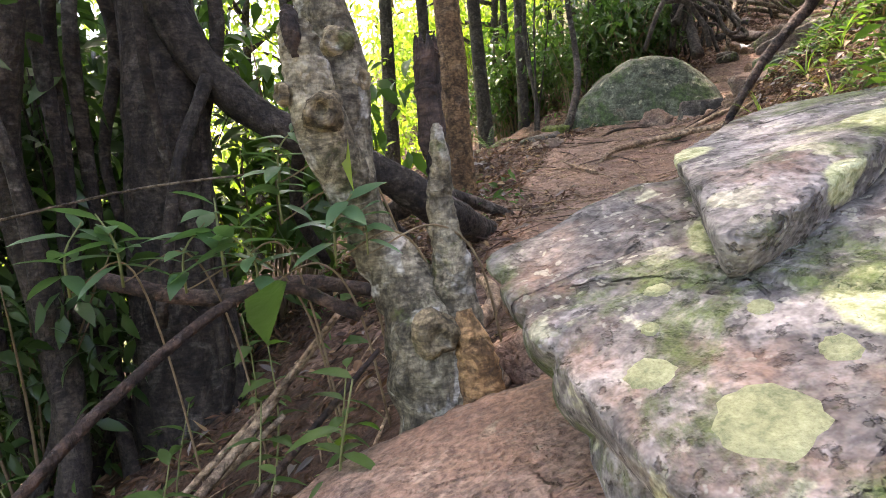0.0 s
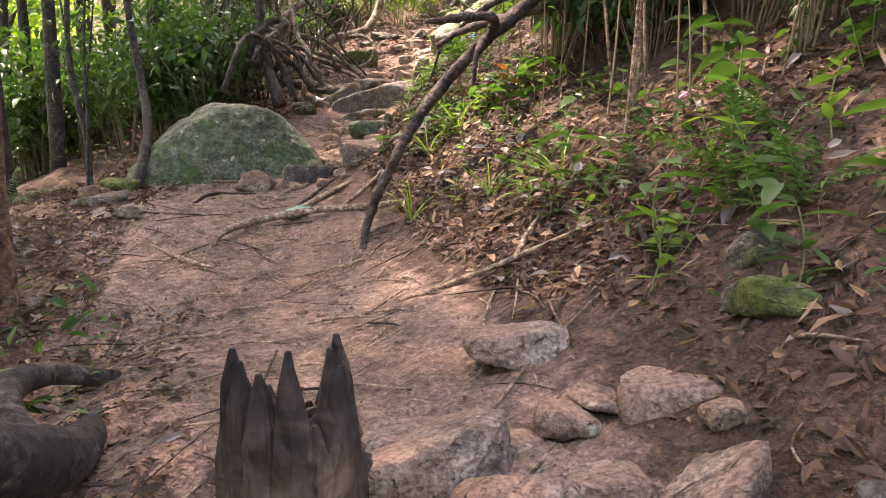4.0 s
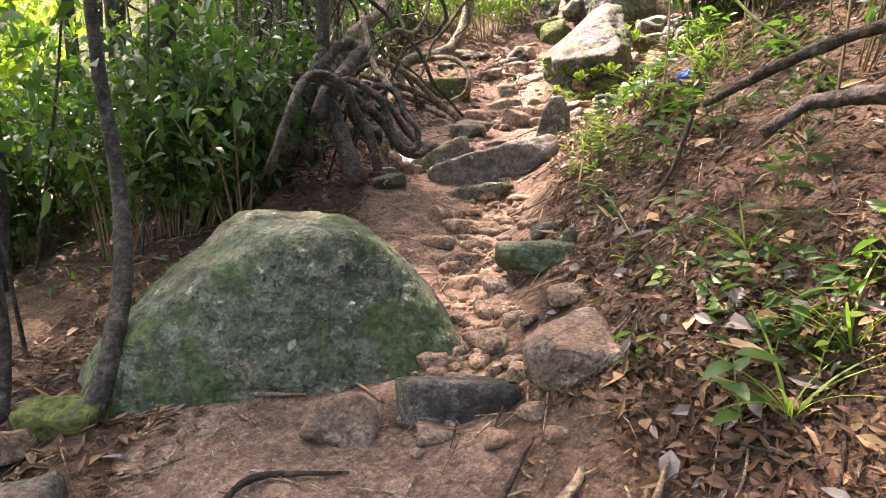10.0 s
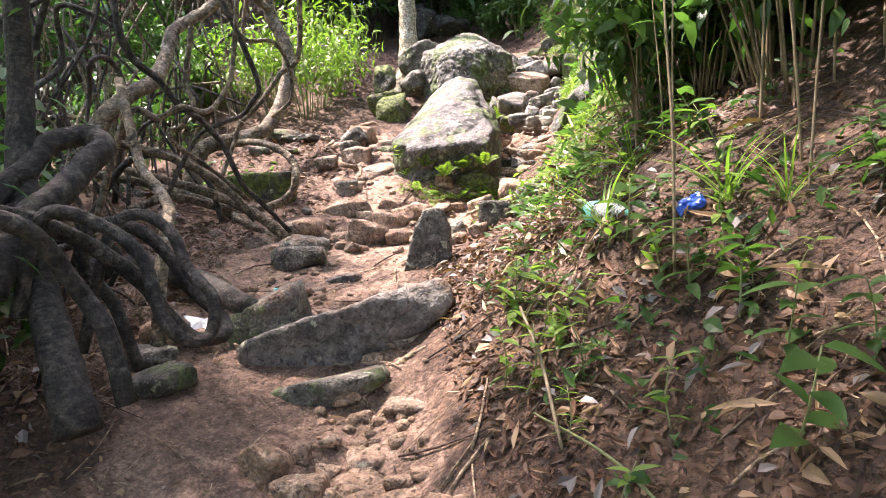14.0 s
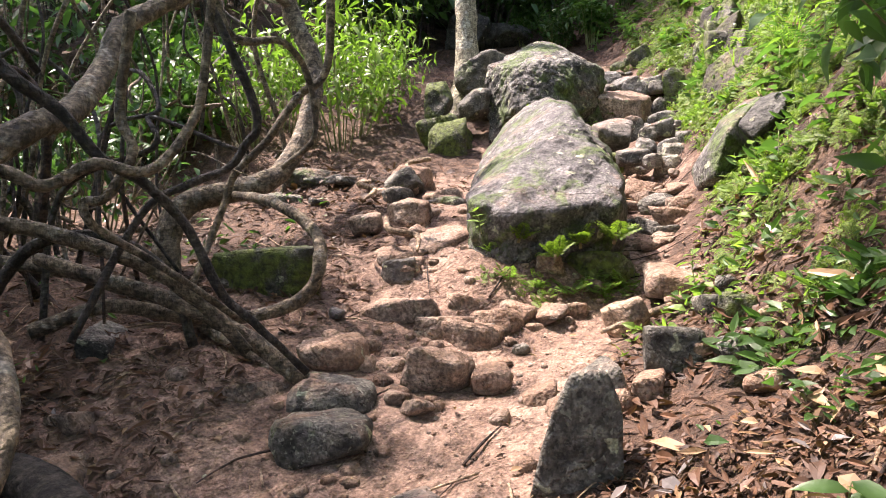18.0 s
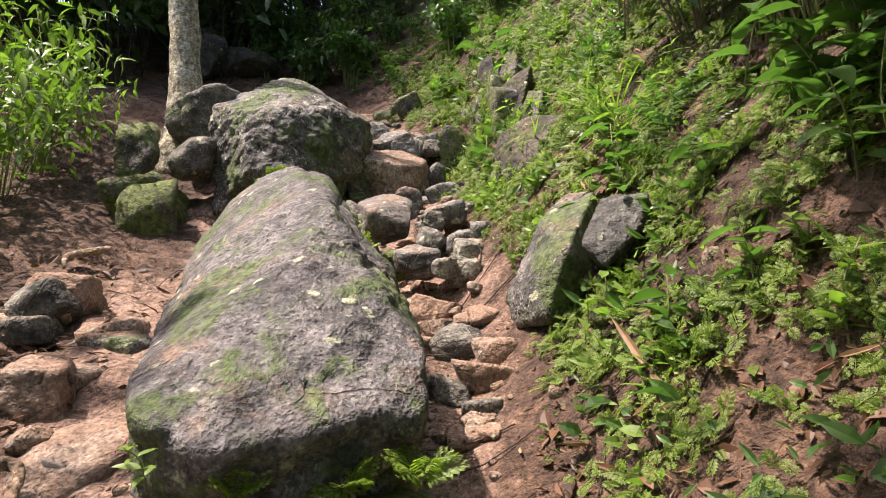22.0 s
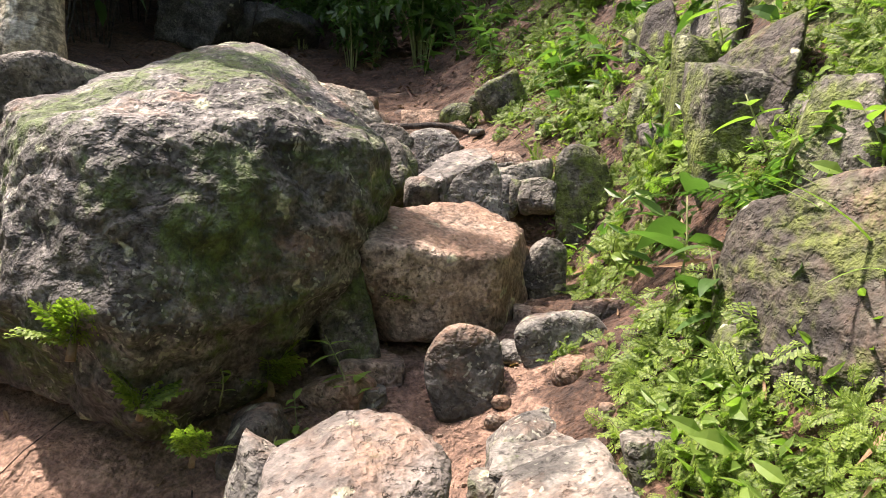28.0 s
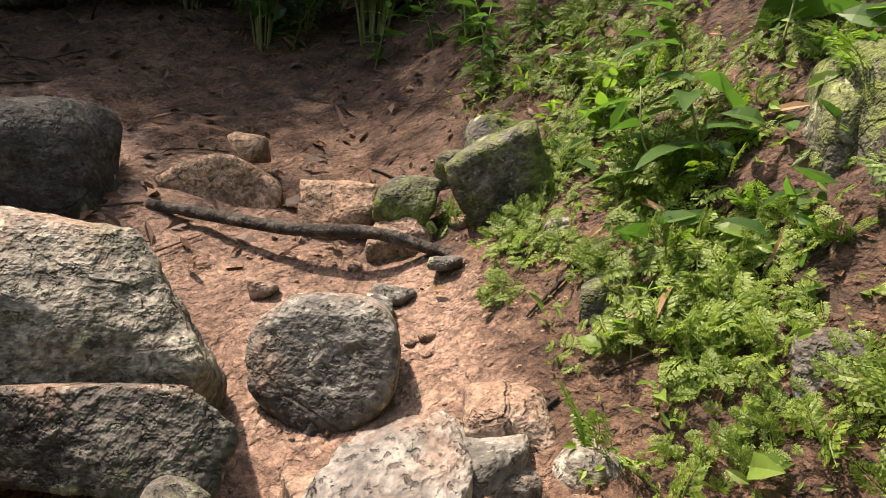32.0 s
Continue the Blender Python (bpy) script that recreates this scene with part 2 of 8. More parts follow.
def plain(name, a, c2, scale=12.0, rough=.6, strength=.3, dist=.004):
    m, nt, b = nodes_of(name)
    co = coords(nt)
    c = ramp(nt, calc(nt, "ADD", calc(nt, "MULTIPLY", noise_of(nt, co, scale, 5), .6), calc(nt, "MULTIPLY", noise_of(nt, co, scale * 6, 3), .4)), [(.35, a), (.65, c2)])
    nt.links.new(c, b.inputs["Base Color"])
    b.inputs["Roughness"].default_value = rough
    bump(nt, b, noise_of(nt, co, scale * 5, 4), strength, dist)
    return m


def earth():
    """Trodden red-brown earth on the trail, dark litter-strewn soil beside it, moss on the upper bank."""
    m, nt, b = nodes_of("earth")
    co = nt.nodes.new("ShaderNodeTexCoord").outputs["Object"]
    bare = nt.nodes.new("ShaderNodeAttribute")
    bare.attribute_name = "bare"
    damp = nt.nodes.new("ShaderNodeAttribute")
    damp.attribute_name = "mossy"
    big, mid, fine = noise_of(nt, co, .9, 6, .6, .5), noise_of(nt, co, 6, 7, .68, .3), noise_of(nt, co, 48, 6, .75)
    v = calc(nt, "ADD", calc(nt, "MULTIPLY", big, .35), calc(nt, "ADD", calc(nt, "MULTIPLY", mid, .4), calc(nt, "MULTIPLY", fine, .3)))
    path = ramp(nt, v, [(.40, (.095, .057, .040)), (.52, (.19, .118, .083)), (.64, (.32, .215, .16))])
    soil = ramp(nt, v, [(.42, (.022, .011, .006)), (.53, (.075, .040, .024)), (.66, (.17, .10, .063))])
    f = grey(nt, calc(nt, "ADD", bare.outputs["Fac"], calc(nt, "MULTIPLY", calc(nt, "SUBTRACT", mid, .5), .9)), .35, .65)
    c = mix(nt, f, soil, path)
    g = grey(nt, calc(nt, "ADD", damp.outputs["Fac"], calc(nt, "MULTIPLY", calc(nt, "SUBTRACT", noise_of(nt, co, 3.2, 7, .7), .5), 1.6)), .62, .85)
    tone = ramp(nt, noise_of(nt, co, 18, 4), [(.3, (.03, .04, .011)), (.7, (.10, .13, .03))])
    c = mix(nt, calc(nt, "MULTIPLY", g, .8), c, tone)
    c = mottle(nt, c, noise_of(nt, co, 24, 4, .7, .3), .34, .66, .7, 1.24)
    c = mottle(nt, c, noise_of(nt, co, 95, 2, .6), .34, .66, .78, 1.2)
    nt.links.new(c, b.inputs["Base Color"])
    b.inputs["Roughness"].default_value = .9
    relief(nt, b, [(noise_of(nt, co, 5, 4, .62, .3), .10), (noise_of(nt, co, 19, 4, .65), .03), (noise_of(nt, co, 70, 2, .6), .006)])
    return m


EARTH = earth()
ROCK_MAIN = stone("slanting_grey_rock", (.036, .033, .034), (.135, .124, .122), .64, .35, .05, crack=.25, streak=31)
ROCK_GREY = stone("grey_rock", (.052, .05, .045), (.195, .184, .162), .42, .6, .08, grain=.6)
ROCK_STEP = stone("trodden_rock", (.11, .078, .058), (.34, .26, .20), .1, .12, .66, crack=.2)
ROCK_DARK = stone("dark_rock", (.04, .036, .03), (.16, .146, .122), .45, .45, .1)
ROCK_MOSS = stone("mossy_rock", (.028, .026, .02), (.105, .096, .08), .84, .4, 0.0, moss_col=(.075, .10, .014))
ROCK_SPECK = stone("speckled_rock", (.03, .028, .026), (.15, .14, .128), .66, .9, .05, grain=1.2)
ROCK_GREEN = stone("green_rock", (.04, .05, .032), (.13, .15, .10), .66, .3, .1, moss_col=(.04, .075, .02), grain=.8)
ROCK_PALE = stone("pale_rock", (.09, .083, .068), (.26, .24, .195), .36, .55, .12, layers=9.0)
ROCK_SLAB = stone("banded_rock", (.06, .058, .052), (.27, .26, .24), .62, .8, .04, layers=9.0, blots=.9, crack=.3, grain=.8)
ROCK_SLAB_STEP = stone("ridged_rock", (.065, .061, .056), (.235, .218, .195), .2, .25, .12, layers=6.0, crack=.2, grain=.6)
ROCK_WORN = stone("worn_rock", (.095, .083, .073), (.2, .178, .158), .08, .1, .15, grain=.5)
ROCK_BROWN = stone("brown_rock", (.13, .085, .055), (.36, .25, .17), .08, .1, .5)
# dark brown rock, its tone lowered further for the shaded faces of the bank
ROCK_BANK = stone("shaded_bank_rock", (.022, .018, .014), (.072, .06, .046), .66, .1, .06, moss_col=(.07, .09, .014), grain=.6)
# darker copy of the dark rock: deep shade is put into its colour
ROCK_SHADE = stone("wet_shaded_rock", (.02, .02, .018), (.085, .082, .072), .35, .1, 0.0)
BARK_PALE = bark("mottled_bark", (.075, .062, .038), (.36, .325, .225), .5, .95)
BARK_KNOT = bark("knotted_bark", (.05, .038, .02), (.36, .29, .17), .5, .6)
BARK_CHAR = bark("splintered_wood", (.009, .007, .006), (.085, .056, .042), 0.0, .08)
BARK_BROWN = bark("brown_bark", (.12, .065, .03), (.30, .18, .09), .1, .1)
BARK_DARK = bark("dark_bark", (.018, .014, .011), (.075, .06, .048), .12, .12)
BARK_VINE = bark("liana_bark", (.045, .033, .022), (.27, .21, .14), .22, .3)
BARK_ROOT = bark("root_bark", (.2, .13, .08), (.46, .34, .22), .05, .1)
BARK_DEAD = bark("dead_wood", (.016, .011, .008), (.10, .06, .042), .03, .05)
WOOD_RAW = bark("bare_wood", (.2, .11, .045), (.48, .30, .14), .05, 0.0)
BARK_LIME = bark("lichened_bark", (.20, .17, .11), (.50, .45, .33), .3, .8)
STEM_GREEN = plain("green_stem", (.10, .13, .04), (.22, .24, .09), 20)
STEM_CANE = plain("cane_stem", (.16, .2, .05), (.3, .33, .12), 20)
STEM_BROWN = plain("brown_stem", (.11, .075, .04), (.27, .2, .11), 20)
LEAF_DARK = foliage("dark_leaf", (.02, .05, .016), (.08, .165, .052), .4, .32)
LEAF_COOL = foliage("bluish_leaf", (.045, .11, .055), (.14, .27, .13), .4, .3)
LEAF_MID = foliage("green_leaf", (.03, .075, .02), (.11, .21, .055), .48, .38)
LEAF_FRESH = foliage("fresh_leaf", (.09, .17, .03), (.26, .38, .08), .5, .42)
LEAF_YELLOW = foliage("yellowish_leaf", (.06, .12, .018), (.2, .31, .06), .45, .4)
LEAF_MOSS = foliage("spikemoss_leaf", (.055, .11, .014), (.27, .37, .062), .48, .5)
# raised leaf green: sunlight on the valley foliage is put into the colour
LEAF_SUN = foliage("sun_brightened_leaf", (.13, .22, .03), (.42, .52, .10), .62, .4)
LEAF_DRY = foliage("dry_leaf", (.016, .008, .005), (.185, .09, .048), .12, .6, .7)
LEAF_GREY = foliage("grey_leaf", (.10, .085, .08), (.34, .29, .27), .1, .55, .4)
LEAF_STRAW = foliage("straw_leaf", (.16, .085, .04), (.46, .31, .18), .15, .6, .7)

# ---- the lie of the land: a trail that climbs along a hillside ----
SPINE = [(-0.6, -1.5, -0.12), (-0.2, 0.4, 0.24), (0.3, 2.2, 0.82), (0.9, 3.4, 1.04), (1.5, 5.2, 1.08), (2.1, 6.9, 1.50),
         (3.3, 8.2, 1.83), (4.4, 9.4, 2.22), (5.2, 10.3, 2.76), (6.2, 10.9, 3.08), (7.3, 11.0, 3.25), (8.4, 11.1, 3.74),
         (9.4, 11.7, 4.28), (10.4, 12.3, 4.70), (11.4, 12.85, 5.36), (12.5, 13.6, 5.98), (14.0, 15.0, 6.9), (17.0, 18.0, 9.6)]
# heights 3.2, 1.6 and 0.7 m to the valley side, and 0.6, 1.2 and 2.2 m to the hill side
VALLEY = [(-1.4, -.72, -.38), (-1.0, -.25, .08), (-.55, .28, .64), (-.1, .76, .98), (.5, 1.04, 1.08), (1.26, 1.5, 1.52),
          (1.72, 1.8, 1.76), (2.2, 2.5, 2.36), (2.8, 2.86, 2.76), (3.66, 3.48, 3.16), (4.25, 3.92, 3.46), (4.36, 4.02, 3.72),
          (4.55, 4.28, 4.16), (5.05, 4.7, 4.6), (5.7, 5.4, 5.28), (6.2, 6.05, 5.95), (6.9, 6.8, 6.82), (9.0, 9.2, 9.4)]
HILL = [(.12, .45, 1.1), (.34, .67, 1.45), (.98, 1.27, 1.94), (1.18, 1.5, 2.2), (1.3, 1.67, 2.26), (1.7, 1.98, 2.52),
        (2.28, 2.74, 3.3), (2.66, 3.22, 3.95), (2.9, 3.22, 4.0), (3.12, 3.34, 4.06), (3.44, 3.8, 4.55), (4.25, 5.05, 5.95),
        (4.82, 5.58, 6.65), (5.12, 5.85, 7.0), (5.62, 6.45, 7.6), (6.45, 7.15, 8.15), (7.3, 7.8, 8.7), (9.9, 10.3, 11.0)]
FALL = (-.55, -.55, -.55, -.5, -.5, -.5, -.45, -.3, -.1, .15, .3, .35, .38, .4, .4, .4, .4, .4)   # slope farther down the valley side
OFFS = np.array([-90, -14, -3.2, -1.6, -.7, 0, .6, 1.2, 2.2, 5, 14, 90])


def spine_table():
    """The cross sections of the hillside at close steps along the trail."""
    s, v, h, fall = np.array(SPINE), np.array(VALLEY), np.array(HILL), np.array(FALL)
    far = np.c_[v[:, 0] + fall * 10.8 - 6, v[:, 0] + fall * 10.8]
    up = np.c_[h[:, 2] + 2.0, h[:, 2] + 6.5, h[:, 2] + 26]
    cols = np.c_[s[:, :2], far, v, s[:, 2], h, up]
    cum = np.r_[0, np.cumsum(np.hypot(*np.diff(s[:, :2], axis=0).T))]
    fine = np.linspace(0, cum[-1], 420)
    tab = np.stack([np.interp(fine, cum, cols[:, k]) for k in range(cols.shape[1])], 1)
    for _ in range(30):
        tab[1:-1] = (tab[:-2] + 2 * tab[1:-1] + tab[2:]) / 4
    tan = np.gradient(tab[:, :2], axis=0)
    tan /= np.hypot(tan[:, 0], tan[:, 1])[:, None]
    return tab, np.stack([tan[:, 1], -tan[:, 0]], 1)


TAB, RIGHT = spine_table()


def lay(x, y):
    """Height of the smooth hillside, and the distance from the trail's middle (hill side positive)."""
    x, y = np.ravel(x), np.ravel(y)
    z, off = np.empty(len(x)), np.empty(len(x))
    for a in range(0, len(x), 20000):
        p = np.stack([x[a:a + 20000], y[a:a + 20000]], 1)
        i = ((p[:, None] - TAB[None, :, :2]) ** 2).sum(-1).argmin(1)
        d = ((p - TAB[i, :2]) * RIGHT[i]).sum(1)
        far = np.hypot(*(p - TAB[i, :2]).T)
        d = np.where((i == 0) | (i == len(TAB) - 1), np.sign(d) * np.maximum(np.abs(d), .3 * far), d).clip(-89, 89)
        k = np.searchsorted(OFFS, d).clip(1, len(OFFS) - 1)
        w = (d - OFFS[k - 1]) / (OFFS[k] - OFFS[k - 1])
        z[a:a + 20000] = TAB[i, k + 1] * (1 - w) + TAB[i, k + 2] * w
        off[a:a + 20000] = d
    return z, off


def axis(lo, hi, step, far):
    core = np.arange(lo, hi + step / 2, step)
    grow = np.cumsum(step * 1.22 ** np.arange(1, 60))
    grow = grow[grow < far]
    return np.r_[(lo - grow)[::-1], core, hi + grow]


XS, YS = axis(-3.2, 15.5, .055, 300), axis(-1.5, 17.5, .055, 300)
GX, GY = np.meshgrid(XS, YS, indexing="ij")
GZ, GD = (g.reshape(GX.shape) for g in lay(GX, GY))
for _ in range(8):
    GZ[1:-1] = (GZ[:-2] + 2 * GZ[1:-1] + GZ[2:]) / 4
    GZ[:, 1:-1] = (GZ[:, :-2] + 2 * GZ[:, 1:-1] + GZ[:, 2:]) / 4

for mx, my, mr, mh in ((7.25, 11.5, .5, .32), (7.9, 11.9, .7, .2), (10.3, 13.4, .7, .15), (2.3, 8.5, .6, .1), (0.45, 1.5, .5, .12), (11.68, 12.5, .3, -.32), (11.2, 12.2, .3, -.15), (5.2, 8.4, .5, .15)):
    GZ += mh * np.exp(-((GX - mx) ** 2 + (GY - my) ** 2) / mr ** 2)


def on_grid(grid, x, y):
    i = int(min(max(np.searchsorted(XS, x), 1), len(XS) - 1))
    j = int(min(max(np.searchsorted(YS, y), 1), len(YS) - 1))
    u, v = (x - XS[i - 1]) / (XS[i] - XS[i - 1]), (y - YS[j - 1]) / (YS[j] - YS[j - 1])
    return float((grid[i - 1, j - 1] * (1 - u) + grid[i, j - 1] * u) * (1 - v) + (grid[i - 1, j] * (1 - u) + grid[i, j] * u) * v)


def zg(x, y):
    """Ground height."""
    return on_grid(GZ, x, y)


def dg(x, y):
    """Distance from the trail's middle, hill side positive."""
    return on_grid(GD, x, y)

# ---- shapes ----
def mesh_of(name, verts, faces, material=None, smooth=True):
    me = bpy.data.meshes.new(name)
    me.from_pydata(verts.tolist() if isinstance(verts, np.ndarray) else [tuple(v) for v in verts], [], faces)
    if smooth:
        me.polygons.foreach_set("use_smooth", [True] * len(me.polygons))
    if material:
        me.materials.append(material)
    me.update()
    return me


def part(name, me, parent, label="", m=None):
    ob = new(name, me)
    ob.parent = parent
    if m is not None:
        ob.matrix_basis = m
    if label:
        ob["label"] = label
    return ob


BALLS = {}


def ball(level):
    if level not in BALLS:
        bm = bmesh.new()
        bmesh.ops.create_icosphere(bm, subdivisions=level, radius=1)
        bm.verts.ensure_lookup_table()
        BALLS[level] = (np.array([v.co[:] for v in bm.verts]), [tuple(v.index for v in f.verts) for f in bm.faces])
        bm.free()
    return BALLS[level]


def wobble(p, freq, seed, octaves=4, gain=.55):
    """Fractal noise at each point of an array, about -1 to 1."""
    out = np.empty(len(p))
    shift = Vector((seed * 7.31, seed * 3.17, seed * 5.71))
    for i, q in enumerate(p):
        v, a, f, tot = Vector(q) * freq + shift, 1.0, 1.0, 0.0
        for _ in range(octaves):
            tot += a * noise.noise(v * f)
            a, f = a * gain, f * 2.1
        out[i] = tot
    return out


def hewn(planes, level, soft, rough, seed, strata=0.0, tilt=(0, 0, 1), size=1.0):
    """A rock: the solid inside a set of planes (normal, distance), its edges worn round, its faces uneven and layered."""
    u, faces = ball(level)
    n = np.array([p[:3] for p in planes], float)
    h = np.array([p[3] for p in planes], float) * np.linalg.norm(n, axis=1)
    q = ((u @ n.T) / h[None]).clip(0, None)
    r = 1 / ((q ** soft).sum(1) ** (1 / soft))
    v = u * r[:, None]
    w = wobble(v, 1.6 / size, seed, 5 if level > 4 else 4)
    ridge = .45 - np.abs(wobble(v, 3.4 / size, seed + 4, 3)) * 1.6
    v = v * (1 + rough * (w + ridge * (.3 if level < 6 else .12)) / np.maximum(r / size, .3) * .5)[:, None]
    if level > 4:
        chip = wobble(v, 11 / size, seed + 6, 3)
        v = v * (1 + rough * .12 * chip / np.maximum(r / size, .3))[:, None]
    if strata:
        ax = np.array(tilt, float)
        ax /= np.linalg.norm(ax)
        lay_at = (v @ ax) / size * 7 + wobble(v, 1.1 / size, seed + 9, 2) * 1.6
        step = np.abs((lay_at % 1) - .5) * 2
        v = v * (1 - strata * (step ** 3))[:, None]
    return v, faces


def random_planes(rng, sx, sy, sz, boxy):
    """Six sides and some skewed facets of a stone of that size."""
    out = []
    for ax, s in ((0, sx), (1, sy), (2, sz)):
        for sgn in (-1, 1):
            n = [rng.gauss(0, .16) for _ in range(3)]
            n[ax] = sgn
            out.append((*n, s / 2 * rng.uniform(.88, 1.0)))
    for _ in range(7):
        n = Vector([rng.gauss(0, 1) for _ in range(3)]).normalized()
        reach = math.sqrt((n.x * sx / 2) ** 2 + (n.y * sy / 2) ** 2 + (n.z * sz / 2) ** 2)
        out.append((*n, reach * rng.uniform(boxy, boxy + .22)))
    return out


def rock(x, y, z, sx, sy, sz, rz=0, lean=0, mat=None, kind="round", seed=0, label="", name="stone", group="", pitch=0, level=0, strata=None):
    """One stone, its middle at x, y, z, turned by rz and leaning (degrees)."""
    rng = random.Random(seed * 131 + 7)
    boxy, soft, rough = {"round": (.84, 9, .14), "slab": (.96, 20, .12), "sharp": (.8, 30, .12), "block": (.98, 18, .1), "cobble": (.9, 5, .07)}[kind]
    size = (sx * sy * sz) ** (1 / 3)
    level = level or (5 if size > .55 else 4 if size > .16 else 3)
    v, f = hewn(random_planes(rng, sx, sy, sz, boxy), level, soft, rough, seed, (.03 if kind in ("slab", "sharp") else .012) if strata is None else strata, (.2, .1, 1), size)
    ob = new(name, mesh_of(name, v, f, mat))
    ob.matrix_basis = pose(x, y, z, pitch, lean, rz)
    return tagged(ob, label, "boulder" if name == "boulder" else "stone", group)


def hull_planes(corners):
    bm = bmesh.new()
    for c in corners:
        bm.verts.new(c)
    bmesh.ops.convex_hull(bm, input=bm.verts)
    mid = sum((Vector(c) for c in corners), Vector()) / len(corners)
    out = []
    for fc in bm.faces:
        n = fc.normal if fc.normal.dot(fc.calc_center_median() - mid) > 0 else -fc.normal
        out.append((*n, max(.02, n.dot(fc.verts[0].co - mid))))
    bm.free()
    keep = []
    for p in out:
        if not any(Vector(p[:3]).dot(Vector(k[:3])) > .985 and abs(p[3] - k[3]) < .03 for k in keep):
            keep.append(p)
    return keep, mid


def boulder(corners, mat, label, seed, level=6, soft=14, rough=.05, strata=.02, tilt=(0, 0, 1), grow=1.03):
    """A large rock, blocked out by its corners."""
    planes, mid = hull_planes(corners)
    planes = [(*p[:3], p[3] * grow) for p in planes]
    size = float(np.mean([p[3] for p in planes])) * 1.6
    v, f = hewn(planes, level, soft, rough, seed, strata, tilt, size)
    ob = new("boulder", mesh_of("boulder", v, f, mat))
    ob.location = mid
    return tagged(ob, label, "boulder")


def smooth_line(pts, per=6):
    """A smooth curve through points (x, y, z, radius)."""
    p = np.array(pts, float)
    p = np.vstack([2 * p[0] - p[1], p, 2 * p[-1] - p[-2]])
    out = []
    for i in range(1, len(p) - 2):
        for t in np.linspace(0, 1, per, endpoint=False):
            a, b, c, d = p[i - 1:i + 3]
            out.append(.5 * (2 * b + (c - a) * t + (2 * a - 5 * b + 4 * c - d) * t * t + (3 * b - a - 3 * c + d) * t ** 3))
    out.append(p[-2])
    return np.array(out)


def tube(pts, sides=8, per=6, rough=.12, seed=0, knots=0.0):
    """Vertices and faces of a limb along points (x, y, z, radius): uneven, tapered, closed at the ends."""
    line = smooth_line(pts, per)
    line[:, 3] = np.maximum(line[:, 3], .0012)
    verts, faces = [], []
    ref = Vector((.13, .29, .95))
    for i, (x, y, z, r) in enumerate(line):
        a, b = line[max(i - 1, 0), :3], line[min(i + 1, len(line) - 1), :3]
        t = Vector(b - a)
        t = t.normalized() if t.length > 1e-9 else Vector((0, 0, 1))
        ref = ref - t * ref.dot(t)
        ref = ref.normalized() if ref.length > 1e-6 else t.orthogonal().normalized()
        side = t.cross(ref)
        for k in range(sides):
            ang = 2 * math.pi * k / sides
            d = ref * math.cos(ang) + side * math.sin(ang)
            rr = r * (1 + rough * noise.noise(Vector((x, y, z)) * (.55 / max(r, .01)) + d * .9 + Vector((seed, seed, 0))))
            if knots:
                rr *= 1 + knots * max(0, noise.noise(Vector((x, y, z)) * (.22 / max(r, .01)) + d * .6 + Vector((0, seed, 9))))
            verts.append(Vector((x, y, z)) + d * rr)
    n = len(line)
    for i in range(n - 1):
        for k in range(sides):
            k2 = (k + 1) % sides
            faces.append((i * sides + k, i * sides + k2, (i + 1) * sides + k2, (i + 1) * sides + k))
    faces.append(tuple(range(sides))[::-1])
    faces.append(tuple(range((n - 1) * sides, n * sides)))
    return verts, faces


def join(pieces):
    verts, faces = [], []
    for v, f in pieces:
        o = len(verts)
        verts.extend(v)
        faces.extend(tuple(i + o for i in fc) for fc in f)
    return verts, faces


def limb(name, pts, mat, label, category, seed=0, sides=9, rough=.14, group="", per=6, knots=.15, more=()):
    ob = tagged(new(name, mesh_of(name, *tube(pts, sides, per, rough, seed, knots), mat)), label, category, group)
    for k, p in enumerate(more):
        part("side_branch", mesh_of("side_branch", *tube(p, max(5, sides - 2), per, rough, seed + 3 + k, knots), mat), ob)
    return ob


def blade(length, width, droop=.25, fold=.18, steps=4, tip=1.0, base=.5, wave=0.0):
    """A leaf along +y from the origin, folded at its rib and bowed down."""
    verts, faces = [], []
    for i in range(steps + 1):
        t = i / steps
        w = width / 2 * (math.sin(math.pi * min(.999, t ** base)) ** tip)
        y, z = length * t * (1 - .12 * droop * t), -droop * length * t * t
        z2 = z + fold * w + wave * width * math.sin(t * 9)
        verts += [(-w, y, z2), (0, y, z), (w, y, z2)]
        if i:
            a = 3 * (i - 1)
            faces += [(a, a + 1, a + 4, a + 3), (a + 1, a + 2, a + 5, a + 4)]
    return verts, faces


def moved(piece, m):
    return [m @ Vector(v) for v in piece[0]], piece[1]

